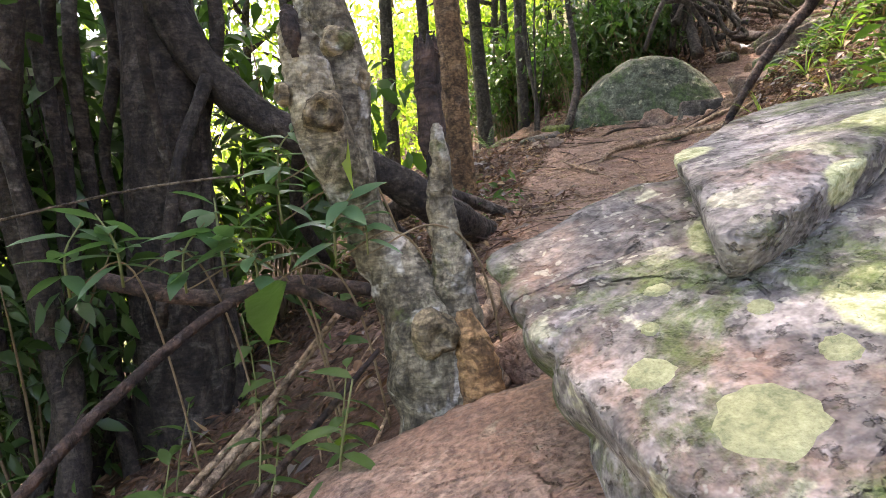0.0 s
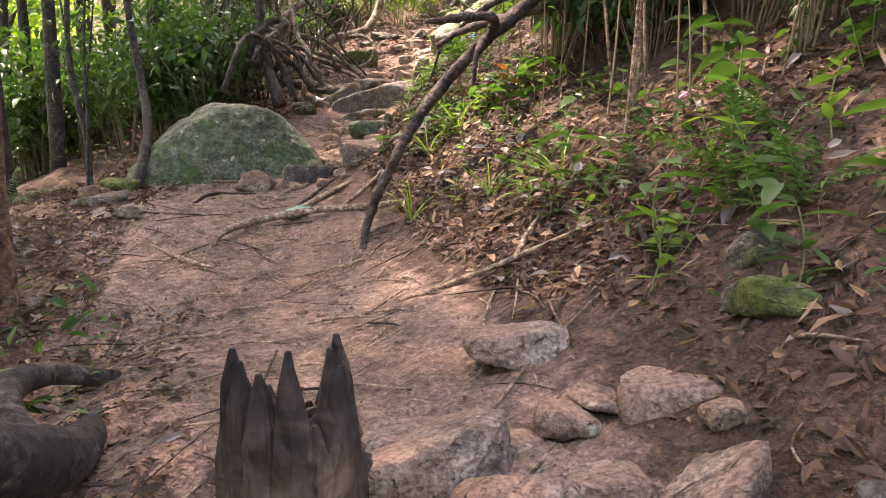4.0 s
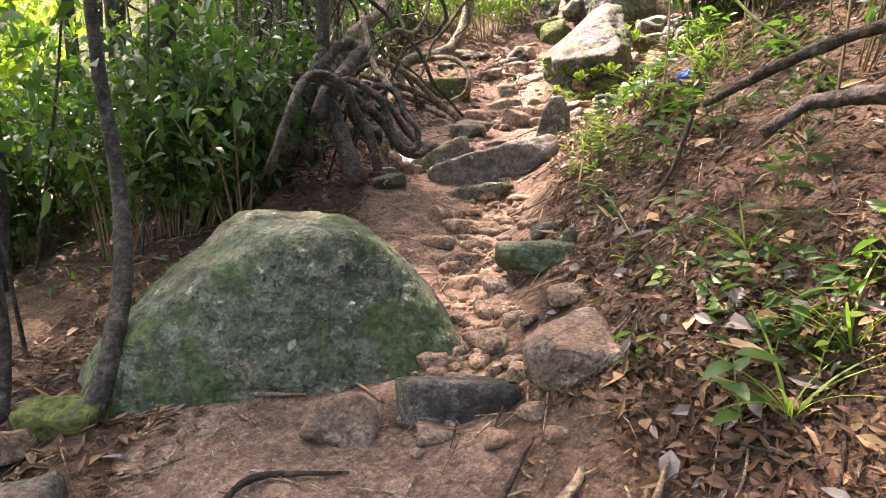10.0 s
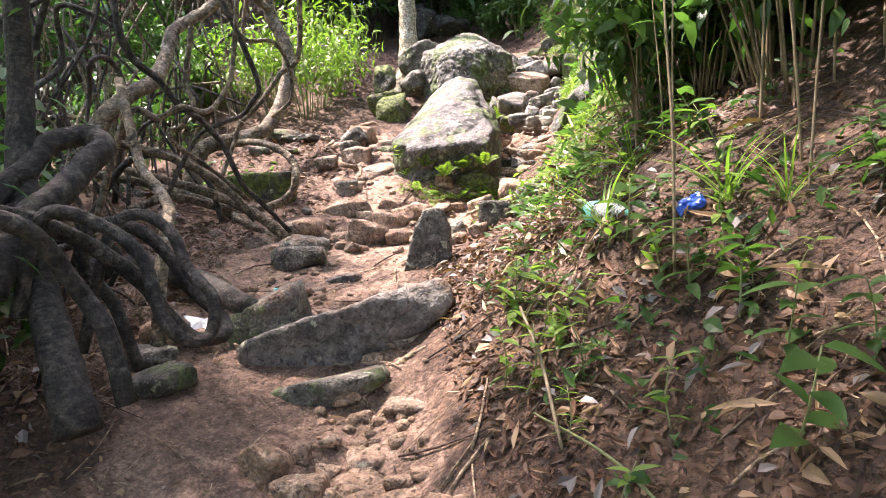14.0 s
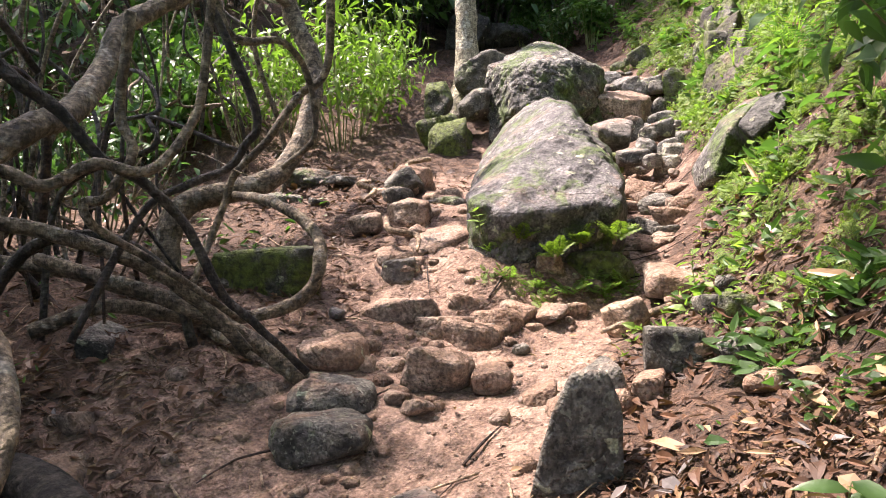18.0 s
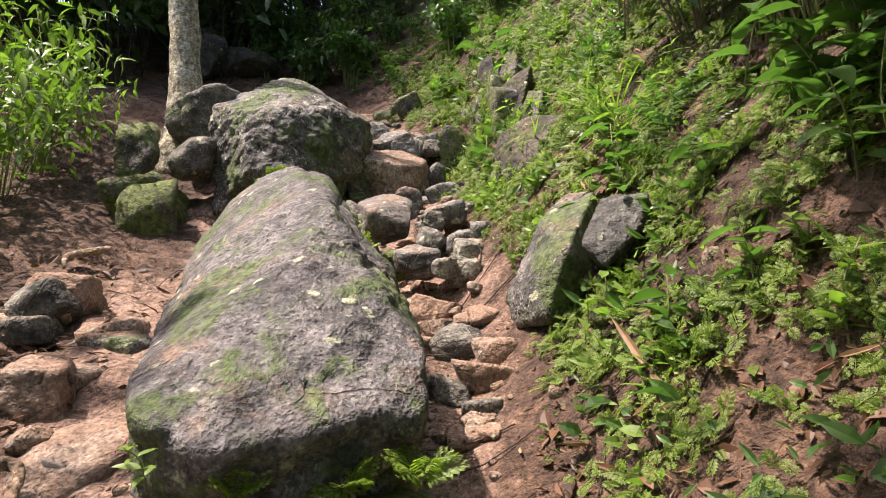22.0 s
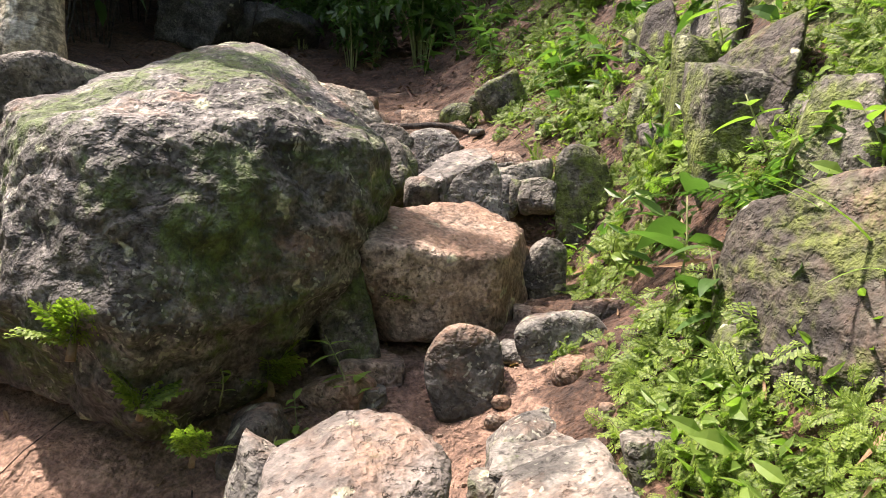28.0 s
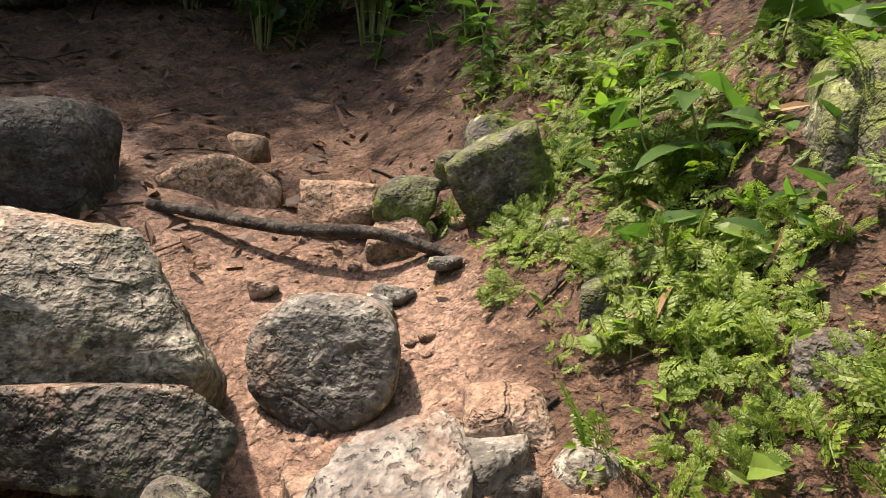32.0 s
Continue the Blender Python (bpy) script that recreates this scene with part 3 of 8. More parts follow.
# ---- the ground: one sheet from the trail to the far hills ----
def lay_ground():
    near = (GX > -4) & (GX < 17) & (GY > -3) & (GY < 19)
    bare = np.zeros(GX.shape)
    mossy = np.ones(GX.shape)
    for i, j in zip(*np.nonzero(near)):
        x, y, d = GX[i, j], GY[i, j], GD[i, j]
        p = Vector((x, y, 0))
        rough = noise.noise(p * 1.3) * .05 + noise.noise(p * 3.7) * .035 + noise.noise(p * 9) * .022 + abs(noise.noise(p * 19)) * .022
        off = abs(d)
        GZ[i, j] += rough * (.55 + .9 * min(1, max(0, off - .5)))
        far_on = y > 10.5
        left = (1.9 if far_on else 1.35) if y > 6.5 else (1.5 if y > 3 else .5)
        right = .5 if x > 2.2 else .75
        w = noise.noise(p * .9 + Vector((5, 0, 0))) * .35
        bare[i, j] = min(1, max(0, ((left + w + d) if d < 0 else (right + w * .5 - d)) / .5))
        bare[i, j] *= min(1, max(.15, (12.9 - x) * 2)) if y > 12.5 else 1
        mossy[i, j] = min(1, max(0, (d - .4) * 1.1)) * min(1, max(0, (x - 7.5) * .4)) * .62 + (.15 if x > 9 and d > .3 else 0)
    nx, ny = GX.shape
    verts = np.stack([GX.ravel(), GY.ravel(), GZ.ravel()], 1)
    a = (np.arange(nx - 1)[:, None] * ny + np.arange(ny - 1)[None]).ravel()
    faces = np.stack([a, a + ny, a + ny + 1, a + 1], 1)
    me = mesh_of("ground", verts, faces.tolist(), EARTH)
    for name, values in (("bare", bare), ("mossy", mossy)):
        me.attributes.new(name, "FLOAT", "POINT").data.foreach_set("value", values.ravel().astype(np.float32))
    return tagged(new("ground", me), "reddish-brown trodden earth trail on a steep litter-strewn forest slope", "ground", kind="structure")


lay_ground()

# ---- the large rocks ----
slab = boulder([(.06, 1.6, 1.18), (.15, 1.25, 1.08), (.27, .92, 1.0), (.5, .75, 1.02), (.95, .8, 1.16), (1.25, 1.3, 1.34), (1.3, 2.0, 1.40), (1.06, 2.12, 1.37), (.92, 2.24, 1.32), (.5, 1.64, 1.31),
         (.38, 1.66, 1.29), (.25, 1.48, .9), (.3, .95, .7), (1.2, .8, .7), (1.4, 2.1, .9), (.9, 2.2, .9), (.5, 1.7, .9)],
        ROCK_SLAB, "large tilted grey rock slab with wavy bands and round lichen blots", 3, 7, 60, .05, .035, (.35, .3, 1), 1.0)
LICHEN = plain("lichen_crust", (.12, .145, .068), (.33, .36, .2), 22, .9, .9, .006)


def rosette(rock_ob, x, y, z, r, seed):
    """A round crust of lichen that follows the rock's surface."""
    me = rock_ob.data
    tree_of = BVHTree.FromPolygons([v.co for v in me.vertices], [tuple(p.vertices) for p in me.polygons])
    at, n, _, _ = tree_of.find_nearest(Vector((x, y, z)) - rock_ob.location)
    side = n.orthogonal().normalized()
    up = n.cross(side)
    verts, faces, rings, sides = [], [], 5, 26
    for i in range(rings + 1):
        for k in range(sides):
            a = 6.2832 * k / sides
            q = r * i / rings * (1 + .22 * noise.noise(Vector((math.cos(a) * 2.2, math.sin(a) * 2.2, seed))) + .1 * noise.noise(Vector((math.cos(a) * 6, math.sin(a) * 6, seed))))
            p, m, _, _ = tree_of.find_nearest(at + side * q * math.cos(a) + up * q * math.sin(a))
            verts.append(p + m * ((.0035 + .0015 * math.sin(i * 2.3)) if i < rings else -.002))
    for i in range(rings):
        for k in range(sides):
            k2 = (k + 1) % sides
            faces.append((i * sides + k, i * sides + k2, (i + 1) * sides + k2, (i + 1) * sides + k))
    part("lichen", mesh_of("lichen", verts, faces, LICHEN), rock_ob, "pale yellow-green round lichen")


for spec in ((.279, 1.145, 1.055, .034, 1), (.364, 1.006, 1.057, .062, 2), (.33, 1.3, 1.15, .022, 3), (.42, 1.16, 1.2, .018, 4), (.3, 1.22, 1.1, .014, 5), (.47, 1.06, 1.16, .026, 6)):
    rosette(slab, *spec)
layer = boulder([(.5, 1.69, 1.35), (.41, 1.4, 1.31), (.385, 1.24, 1.25), (.45, 1.19, 1.25), (.62, 1.4, 1.35), (.95, 1.55, 1.43), (1.25, 1.8, 1.48), (1.2, 2.1, 1.48), (.95, 2.1, 1.46), (.7, 1.9, 1.4),
                 (.52, 1.66, 1.24), (.42, 1.26, 1.15), (.6, 1.35, 1.2), (1.2, 1.8, 1.3), (.95, 2.1, 1.3)],
                ROCK_SLAB, "upper layer of the tilted grey slab above a crack", 4, 6, 40, .05, .02, (.35, .3, 1), 1.0)
layer.name = "rock_layer"
boulder([(.08, 1.78, .86), (-.3, 1.66, .74), (-.52, 1.2, .68), (.0, .62, .72), (.75, .6, .95), (.6, 1.35, .98), (.35, 1.75, .9),
         (.05, 1.7, .5), (-.2, 1.1, .4), (.7, .7, .5), (.5, 1.6, .5)],
        ROCK_STEP, "smooth mud-worn pinkish rock slab below the tilted rock", 5, 6, 30, .05, .012, (.3, .2, 1), 1.0)
boulder([(1.2, 8.15, 1.5), (1.75, 7.9, 1.45), (2.5, 7.58, 1.45), (2.9, 7.65, 1.5), (3.12, 8.1, 1.6), (3.2, 8.9, 1.7), (2.2, 9.4, 1.7), (1.3, 9.0, 1.6),
         (1.3, 8.2, 1.85), (2.84, 7.72, 1.82), (3.02, 8.2, 2.0), (1.72, 8.38, 2.2), (2.08, 8.05, 2.34), (2.5, 8.0, 2.3), (2.1, 8.8, 2.42), (2.75, 8.7, 2.34)],
        ROCK_GREEN, "big rounded green-grey boulder with mud on its foot", 11, 7, 20, .08, .012, (.2, -.5, 1), 1.02)
boulder([(7.12, 11.55, 3.45), (7.6, 11.18, 3.45), (7.15, 11.85, 3.5), (8.25, 11.35, 3.6), (8.9, 12.9, 4.1), (8.95, 12.15, 4.2), (6.88, 11.36, 3.93),
         (6.95, 11.68, 4.02), (7.45, 10.92, 3.99), (7.3, 12.02, 4.12), (8.05, 11.2, 4.2), (8.1, 11.68, 4.72), (9.1, 12.28, 5.04), (9.0, 12.5, 5.12),
         (8.92, 12.85, 4.95), (8.85, 13.12, 4.62), (8.68, 11.82, 4.55)],
        ROCK_MAIN, "tall slanting grey boulder with lichen, moss streaks and a dark cleft", 17, 7, 60, .085, .03, (-.5, .1, 1), 1.0)
boulder([(9.85, 13.1, 4.8), (10.25, 13.05, 4.8), (10.55, 13.2, 4.9), (10.85, 13.6, 5.3), (10.4, 14.2, 5.1), (9.75, 13.8, 4.9), (9.7, 12.9, 5.12), (9.62, 13.2, 5.2), (10.2, 12.8, 5.16), (10.55, 12.95, 5.3), (10.76, 12.87, 5.52),
         (9.69, 13.42, 5.68), (9.75, 13.1, 5.68), (10.0, 12.95, 5.72), (10.22, 12.86, 5.73), (10.7, 12.82, 5.72), (11.0, 13.15, 5.84), (10.45, 13.3, 5.93),
         (11.0, 13.82, 6.31), (11.08, 13.6, 6.12), (10.7, 13.85, 6.22), (9.9, 13.9, 5.82)],
        ROCK_SPECK, "massive dark boulder with speckled lichen and mossy flanks", 23, 7, 70, .12, .02, (.3, .2, 1), 1.0)
boulder([(11.2, 13.85, 5.7), (11.7, 13.6, 5.75), (11.95, 13.75, 5.8), (11.7, 14.5, 5.8), (11.2, 14.5, 5.7), (11.22, 13.88, 6.2), (11.43, 13.9, 6.25), (11.25, 13.86, 5.95), (11.5, 13.72, 5.9),
         (11.66, 13.72, 6.2), (11.67, 13.5, 5.96), (11.65, 14.2, 6.2)],
        ROCK_PALE, "pale lichen-flecked boulder with a sharp upper edge", 29, 6, 40, .08, .012, (0, 0, 1), 1.0)


# ---- stones of the trail ----
rock(0.2, 2.09, 0.82, 0.18, 0.14, 0.19, -22, -25, ROCK_STEP, "slab", 1, "mud-smeared grey-brown flat stone set in the trail")
rock(0.32, 2.03, 0.84, 0.08, 0.06, 0.11, -22, 5, ROCK_STEP, "sharp", 2, "mud-smeared grey-brown angular stone set in the trail")
rock(0.48, 2.6, 0.92, 0.17, 0.13, 0.1, -22, 0, ROCK_STEP, "round", 3, "mud-smeared grey-brown round stone set in the trail")
rock(0.27, 2.46, 0.86, 0.2, 0.16, 0.15, -22, 8, ROCK_STEP, "sharp", 4, "mud-smeared grey-brown angular stone set in the trail")
rock(0.63, 2.36, 0.94, 0.14, 0.12, 0.08, -22, 0, ROCK_DARK, "sharp", 5, "dark grey angular stone with lichen specks")
rock(0.8, 3.16, 1.04, 0.41, 0.29, 0.15, -29, 8, ROCK_STEP, "slab", 6, "mud-smeared grey-brown flat stone set in the trail")
rock(0.8, 2.84, 1.03, 0.29, 0.2, 0.17, -29, -5, ROCK_STEP, "sharp", 7, "mud-smeared grey-brown angular stone set in the trail")
rock(1.14, 3.01, 1.11, 0.18, 0.14, 0.08, -29, 0, ROCK_STEP, "slab", 8, "mud-smeared grey-brown flat stone set in the trail")
rock(1, 2.74, 1.07, 0.23, 0.18, 0.09, -29, 0, ROCK_STEP, "sharp", 9, "mud-smeared grey-brown angular stone set in the trail")
rock(0.89, 2.56, 1.01, 0.16, 0.13, 0.07, -29, 0, ROCK_STEP, "slab", 10, "mud-smeared grey-brown flat stone set in the trail")
rock(1.37, 3.44, 1.18, 0.38, 0.19, 0.13, -29, 0, ROCK_STEP, "block", 11, "mud-smeared grey-brown squared stone set in the trail")
rock(1.34, 2.68, 1.18, 0.11, 0.09, 0.06, -29, 0, ROCK_BROWN, "slab", 12, "reddish-brown flat stone half sunk in the earth")
rock(2, 2.94, 1.49, 0.27, 0.22, 0.1, -29, 0, ROCK_MOSS, "round", 13, "mossy green-grey round stone on the bank")
rock(1.76, 2.75, 1.39, 0.25, 0.2, 0.1, -29, 0, ROCK_MOSS, "round", 14, "mossy green-grey round stone on the bank")
rock(0.49, 3.44, 0.98, 0.24, 0.17, 0.07, -29, 0, ROCK_STEP, "slab", 15, "mud-smeared grey-brown flat stone set in the trail")
rock(1.28, 2.99, 1.13, 0.18, 0.15, 0.05, -29, 0, ROCK_STEP, "slab", 16, "mud-smeared grey-brown flat stone set in the trail")
rock(0.6, 3.6, 1.02, 0.17, 0.14, 0.06, -29, 0, ROCK_BROWN, "slab", 17, "reddish-brown flat stone half sunk in the earth")
rock(2.5, 7.32, 1.68, 0.47, 0.28, 0.17, -29, 0, ROCK_DARK, "block", 18, "dark grey squared stone with lichen specks")
rock(2.09, 7.47, 1.64, 0.31, 0.19, 0.21, -29, 10, ROCK_STEP, "sharp", 19, "mud-smeared grey-brown angular stone set in the trail")
rock(2.88, 7.01, 1.88, 0.41, 0.37, 0.22, -29, -8, ROCK_STEP, "slab", 20, "mud-smeared grey-brown flat stone set in the trail")
rock(3.5, 7.93, 2.11, 0.45, 0.36, 0.21, -29, -3, ROCK_GREEN, "block", 21, "green-tinged grey squared stone in the trail")
rock(1.16, 8.18, 1.61, 0.35, 0.28, 0.16, -29, 0, ROCK_MOSS, "round", 22, "mossy green-grey round stone on the bank")
rock(0.94, 8.14, 1.56, 0.25, 0.2, 0.11, -29, 0, ROCK_BROWN, "round", 23, "reddish-brown round stone half sunk in the earth")
rock(0.89, 7.62, 1.52, 0.41, 0.29, 0.12, -29, 0, ROCK_DARK, "slab", 24, "dark grey flat stone with lichen specks")
rock(2.89, 7.55, 1.8, 0.16, 0.13, 0.11, -29, 0, ROCK_BROWN, "round", 25, "reddish-brown round stone half sunk in the earth")
rock(3.15, 7.86, 1.88, 0.23, 0.18, 0.1, -29, 0, ROCK_BROWN, "round", 26, "reddish-brown round stone half sunk in the earth")
rock(3.33, 8.04, 1.96, 0.18, 0.14, 0.13, -29, 0, ROCK_STEP, "round", 27, "mud-smeared grey-brown round stone set in the trail")
rock(3.49, 8.73, 1.97, 0.19, 0.15, 0.1, -29, 0, ROCK_BROWN, "round", 28, "reddish-brown round stone half sunk in the earth")
rock(3.65, 8.74, 2.01, 0.17, 0.14, 0.09, -29, 0, ROCK_STEP, "round", 29, "mud-smeared grey-brown round stone set in the trail")
rock(2.73, 7.18, 1.78, 0.09, 0.07, 0.1, -29, 0, ROCK_BROWN, "round", 30, "reddish-brown round stone half sunk in the earth")
rock(3.23, 7.41, 2.02, 0.2, 0.16, 0.1, -29, 0, ROCK_BROWN, "round", 31, "reddish-brown round stone half sunk in the earth")
rock(3.05, 7.15, 1.94, 0.18, 0.14, 0.07, -29, 0, ROCK_BROWN, "slab", 32, "reddish-brown flat stone half sunk in the earth")
rock(2.35, 7.21, 1.6, 0.17, 0.14, 0.06, -29, 0, ROCK_STEP, "slab", 33, "mud-smeared grey-brown flat stone set in the trail")
rock(2.6, 6.94, 1.72, 0.12, 0.1, 0.07, -29, 0, ROCK_BROWN, "round", 34, "reddish-brown round stone half sunk in the earth")
rock(2.56, 6.77, 1.69, 0.1, 0.08, 0.06, -29, 0, ROCK_BROWN, "round", 35, "reddish-brown round stone half sunk in the earth")
rock(2.45, 6.95, 1.64, 0.13, 0.1, 0.07, -29, 0, ROCK_BROWN, "round", 36, "reddish-brown round stone half sunk in the earth")
rock(4.13, 10.75, 2.72, 0.21, 0.17, 0.17, -29, 0, ROCK_BROWN, "round", 37, "reddish-brown round stone half sunk in the earth")
rock(3.94, 10.48, 2.58, 0.28, 0.22, 0.11, -29, 0, ROCK_DARK, "round", 38, "dark grey round stone with lichen specks")
rock(2.81, 7.3, 1.79, 0.12, 0.1, 0.06, -29, 0, ROCK_STEP, "round", 39, "mud-smeared grey-brown round stone set in the trail")
rock(4.92, 9.96, 2.61, 1.15, 0.52, 0.3, -51, -14, ROCK_WORN, "slab", 40, "weathered grey flat stone beside the trail")
rock(4.48, 9.83, 2.39, 0.82, 0.41, 0.12, -51, -12, ROCK_DARK, "slab", 41, "dark grey flat stone with lichen specks")
rock(4.5, 10.38, 2.66, 0.62, 0.37, 0.29, -51, -16, ROCK_DARK, "block", 42, "dark grey squared stone with lichen specks")
rock(4.07, 10.57, 2.67, 0.24, 0.22, 0.22, -51, 0, ROCK_BROWN, "round", 43, "reddish-brown round stone half sunk in the earth")
rock(3.87, 10.25, 2.5, 0.35, 0.28, 0.14, -51, 0, ROCK_DARK, "round", 44, "dark grey round stone with lichen specks")
rock(3.92, 9.49, 2.25, 0.21, 0.19, 0.15, -51, 0, ROCK_BROWN, "round", 45, "reddish-brown round stone half sunk in the earth")
rock(3.92, 9.27, 2.18, 0.2, 0.18, 0.14, -51, 0, ROCK_BROWN, "round", 46, "reddish-brown round stone half sunk in the earth")
rock(4.07, 9.46, 2.25, 0.1, 0.09, 0.1, -51, 0, ROCK_BROWN, "round", 47, "reddish-brown round stone half sunk in the earth")
rock(4.23, 9.22, 2.22, 0.18, 0.14, 0.07, -51, 0, ROCK_STEP, "slab", 48, "mud-smeared grey-brown flat stone set in the trail")
rock(4.12, 9.16, 2.17, 0.22, 0.18, 0.09, -51, 0, ROCK_STEP, "round", 49, "mud-smeared grey-brown round stone set in the trail")
rock(4.06, 8.99, 2.15, 0.25, 0.2, 0.08, -51, 0, ROCK_STEP, "slab", 50, "mud-smeared grey-brown flat stone set in the trail")
rock(3.9, 9, 2.1, 0.18, 0.15, 0.08, -51, 0, ROCK_STEP, "round", 51, "mud-smeared grey-brown round stone set in the trail")
rock(3.65, 9.14, 2.09, 0.27, 0.16, 0.08, -51, 0, ROCK_STEP, "slab", 52, "mud-smeared grey-brown flat stone set in the trail")
rock(4.16, 8.95, 2.21, 0.14, 0.11, 0.06, -51, 0, ROCK_BROWN, "round", 53, "reddish-brown round stone half sunk in the earth")
rock(3.89, 8.24, 2.24, 0.25, 0.15, 0.1, -51, -10, ROCK_DARK, "slab", 54, "dark grey flat stone with lichen specks")
rock(3.63, 7.8, 2.23, 0.09, 0.07, 0.14, -51, 5, ROCK_MOSS, "sharp", 55, "mossy green-grey angular stone on the bank")
rock(4.2, 8.88, 2.25, 0.11, 0.09, 0.05, -51, 0, ROCK_STEP, "round", 56, "mud-smeared grey-brown round stone set in the trail")
rock(3.52, 8.81, 2, 0.2, 0.16, 0.12, -51, 0, ROCK_STEP, "round", 57, "mud-smeared grey-brown round stone set in the trail")
rock(3.63, 8.72, 2.01, 0.14, 0.11, 0.09, -51, 0, ROCK_STEP, "round", 58, "mud-smeared grey-brown round stone set in the trail")
rock(3.87, 9.1, 2.11, 0.13, 0.11, 0.06, -51, 0, ROCK_BROWN, "round", 59, "reddish-brown round stone half sunk in the earth")
rock(5.43, 11.15, 3, 0.43, 0.39, 0.21, -51, 0, ROCK_DARK, "round", 60, "dark grey round stone with lichen specks")
rock(4.94, 9.67, 2.58, 0.22, 0.15, 0.06, -51, 0, ROCK_STEP, "slab", 62, "mud-smeared grey-brown flat stone set in the trail")
rock(4.56, 9.26, 2.38, 0.3, 0.18, 0.06, -51, 0, ROCK_STEP, "slab", 63, "mud-smeared grey-brown flat stone set in the trail")
rock(6.45, 11.81, 3.37, 0.49, 0.27, 0.17, -52, -5, ROCK_STEP, "slab", 64, "mud-smeared grey-brown flat stone set in the trail")
rock(6.51, 11.51, 3.29, 0.36, 0.22, 0.14, -52, -5, ROCK_STEP, "slab", 65, "mud-smeared grey-brown flat stone set in the trail")
rock(6.73, 11.55, 3.41, 0.21, 0.14, 0.1, -52, 0, ROCK_STEP, "slab", 66, "mud-smeared grey-brown flat stone set in the trail")
rock(5.84, 11.64, 3.22, 0.32, 0.26, 0.2, -52, -8, ROCK_STEP, "round", 67, "mud-smeared grey-brown round stone set in the trail")
rock(6.1, 11.16, 3.16, 0.34, 0.28, 0.23, -52, 8, ROCK_STEP, "round", 68, "mud-smeared grey-brown round stone set in the trail")
rock(6.21, 10.93, 3.12, 0.2, 0.16, 0.14, -52, 0, ROCK_STEP, "round", 69, "mud-smeared grey-brown round stone set in the trail")
rock(6.6, 11.05, 3.21, 0.1, 0.09, 0.07, -52, 0, ROCK_PALE, "round", 70, "pale sun-bleached round stone in the trail")
rock(6.26, 10.44, 3.12, 0.3, 0.24, 0.2, -52, -12, ROCK_DARK, "sharp", 71, "dark grey angular stone with lichen specks")
rock(6.55, 10.22, 3.28, 0.24, 0.19, 0.23, -52, 5, ROCK_DARK, "block", 72, "dark grey squared stone with lichen specks")
rock(6.58, 9.93, 3.31, 0.23, 0.18, 0.1, -52, 0, ROCK_DARK, "round", 73, "dark grey round stone with lichen specks")
rock(6.98, 10.65, 3.35, 0.25, 0.23, 0.21, -52, -25, ROCK_BROWN, "sharp", 74, "reddish-brown angular stone half sunk in the earth")
rock(7.43, 10.56, 3.51, 0.44, 0.24, 0.15, -52, 0, ROCK_STEP, "block", 75, "mud-smeared grey-brown squared stone set in the trail")
rock(7.24, 10.47, 3.43, 0.18, 0.15, 0.07, -52, 0, ROCK_STEP, "round", 76, "mud-smeared grey-brown round stone set in the trail")
rock(6.97, 10.18, 3.45, 0.22, 0.18, 0.12, -52, 0, ROCK_DARK, "round", 77, "dark grey round stone with lichen specks")
rock(6.83, 10.04, 3.46, 0.17, 0.13, 0.15, -52, 0, ROCK_MOSS, "round", 78, "mossy green-grey round stone on the bank")
rock(7.19, 10.22, 3.53, 0.12, 0.1, 0.11, -52, 0, ROCK_DARK, "round", 79, "dark grey round stone with lichen specks")
rock(6.98, 12.69, 3.9, 0.25, 0.2, 0.18, -52, 0, ROCK_STEP, "round", 80, "mud-smeared grey-brown round stone set in the trail")
rock(7.32, 12.59, 3.97, 0.33, 0.27, 0.2, -52, 0, ROCK_STEP, "sharp", 81, "mud-smeared grey-brown angular stone set in the trail")
rock(7.87, 13.19, 4.27, 0.35, 0.32, 0.28, -52, -6, ROCK_DARK, "sharp", 82, "dark grey angular stone with lichen specks")
rock(7.92, 12.79, 4.13, 0.34, 0.24, 0.12, -52, -6, ROCK_STEP, "slab", 83, "mud-smeared grey-brown flat stone set in the trail")
rock(6.03, 12.49, 3.6, 0.63, 0.38, 0.33, -52, 0, ROCK_MOSS, "block", 84, "mossy green-grey squared stone on the bank")
rock(9.3, 13.98, 4.88, 0.45, 0.36, 0.47, -52, 0, ROCK_MOSS, "sharp", 85, "mossy green-grey angular stone on the bank")
rock(7.44, 14.04, 4.35, 0.41, 0.33, 0.26, -52, 0, ROCK_DARK, "round", 86, "dark grey round stone with lichen specks")
rock(11.28, 15.13, 6.08, 0.75, 0.52, 0.42, -52, 0, ROCK_MOSS, "slab", 87, "mossy green-grey flat stone on the bank")
rock(10.55, 14.66, 5.6, 0.49, 0.39, 0.31, -52, 0, ROCK_MOSS, "round", 88, "mossy green-grey round stone on the bank")
rock(10.13, 14.87, 5.6, 0.31, 0.25, 0.47, -52, 0, ROCK_MOSS, "sharp", 89, "mossy green-grey angular stone on the bank")
rock(6.87, 11.94, 3.58, 0.19, 0.15, 0.08, -52, 0, ROCK_STEP, "round", 90, "mud-smeared grey-brown round stone set in the trail")
rock(6.79, 12.36, 3.68, 0.23, 0.18, 0.09, -52, 0, ROCK_STEP, "slab", 91, "mud-smeared grey-brown flat stone set in the trail")
rock(5.66, 11.36, 3.09, 0.36, 0.29, 0.15, -52, 0, ROCK_DARK, "round", 92, "dark grey round stone with lichen specks")
rock(7.02, 11.19, 3.43, 0.17, 0.14, 0.05, -52, 0, ROCK_BROWN, "round", 93, "reddish-brown round stone half sunk in the earth")
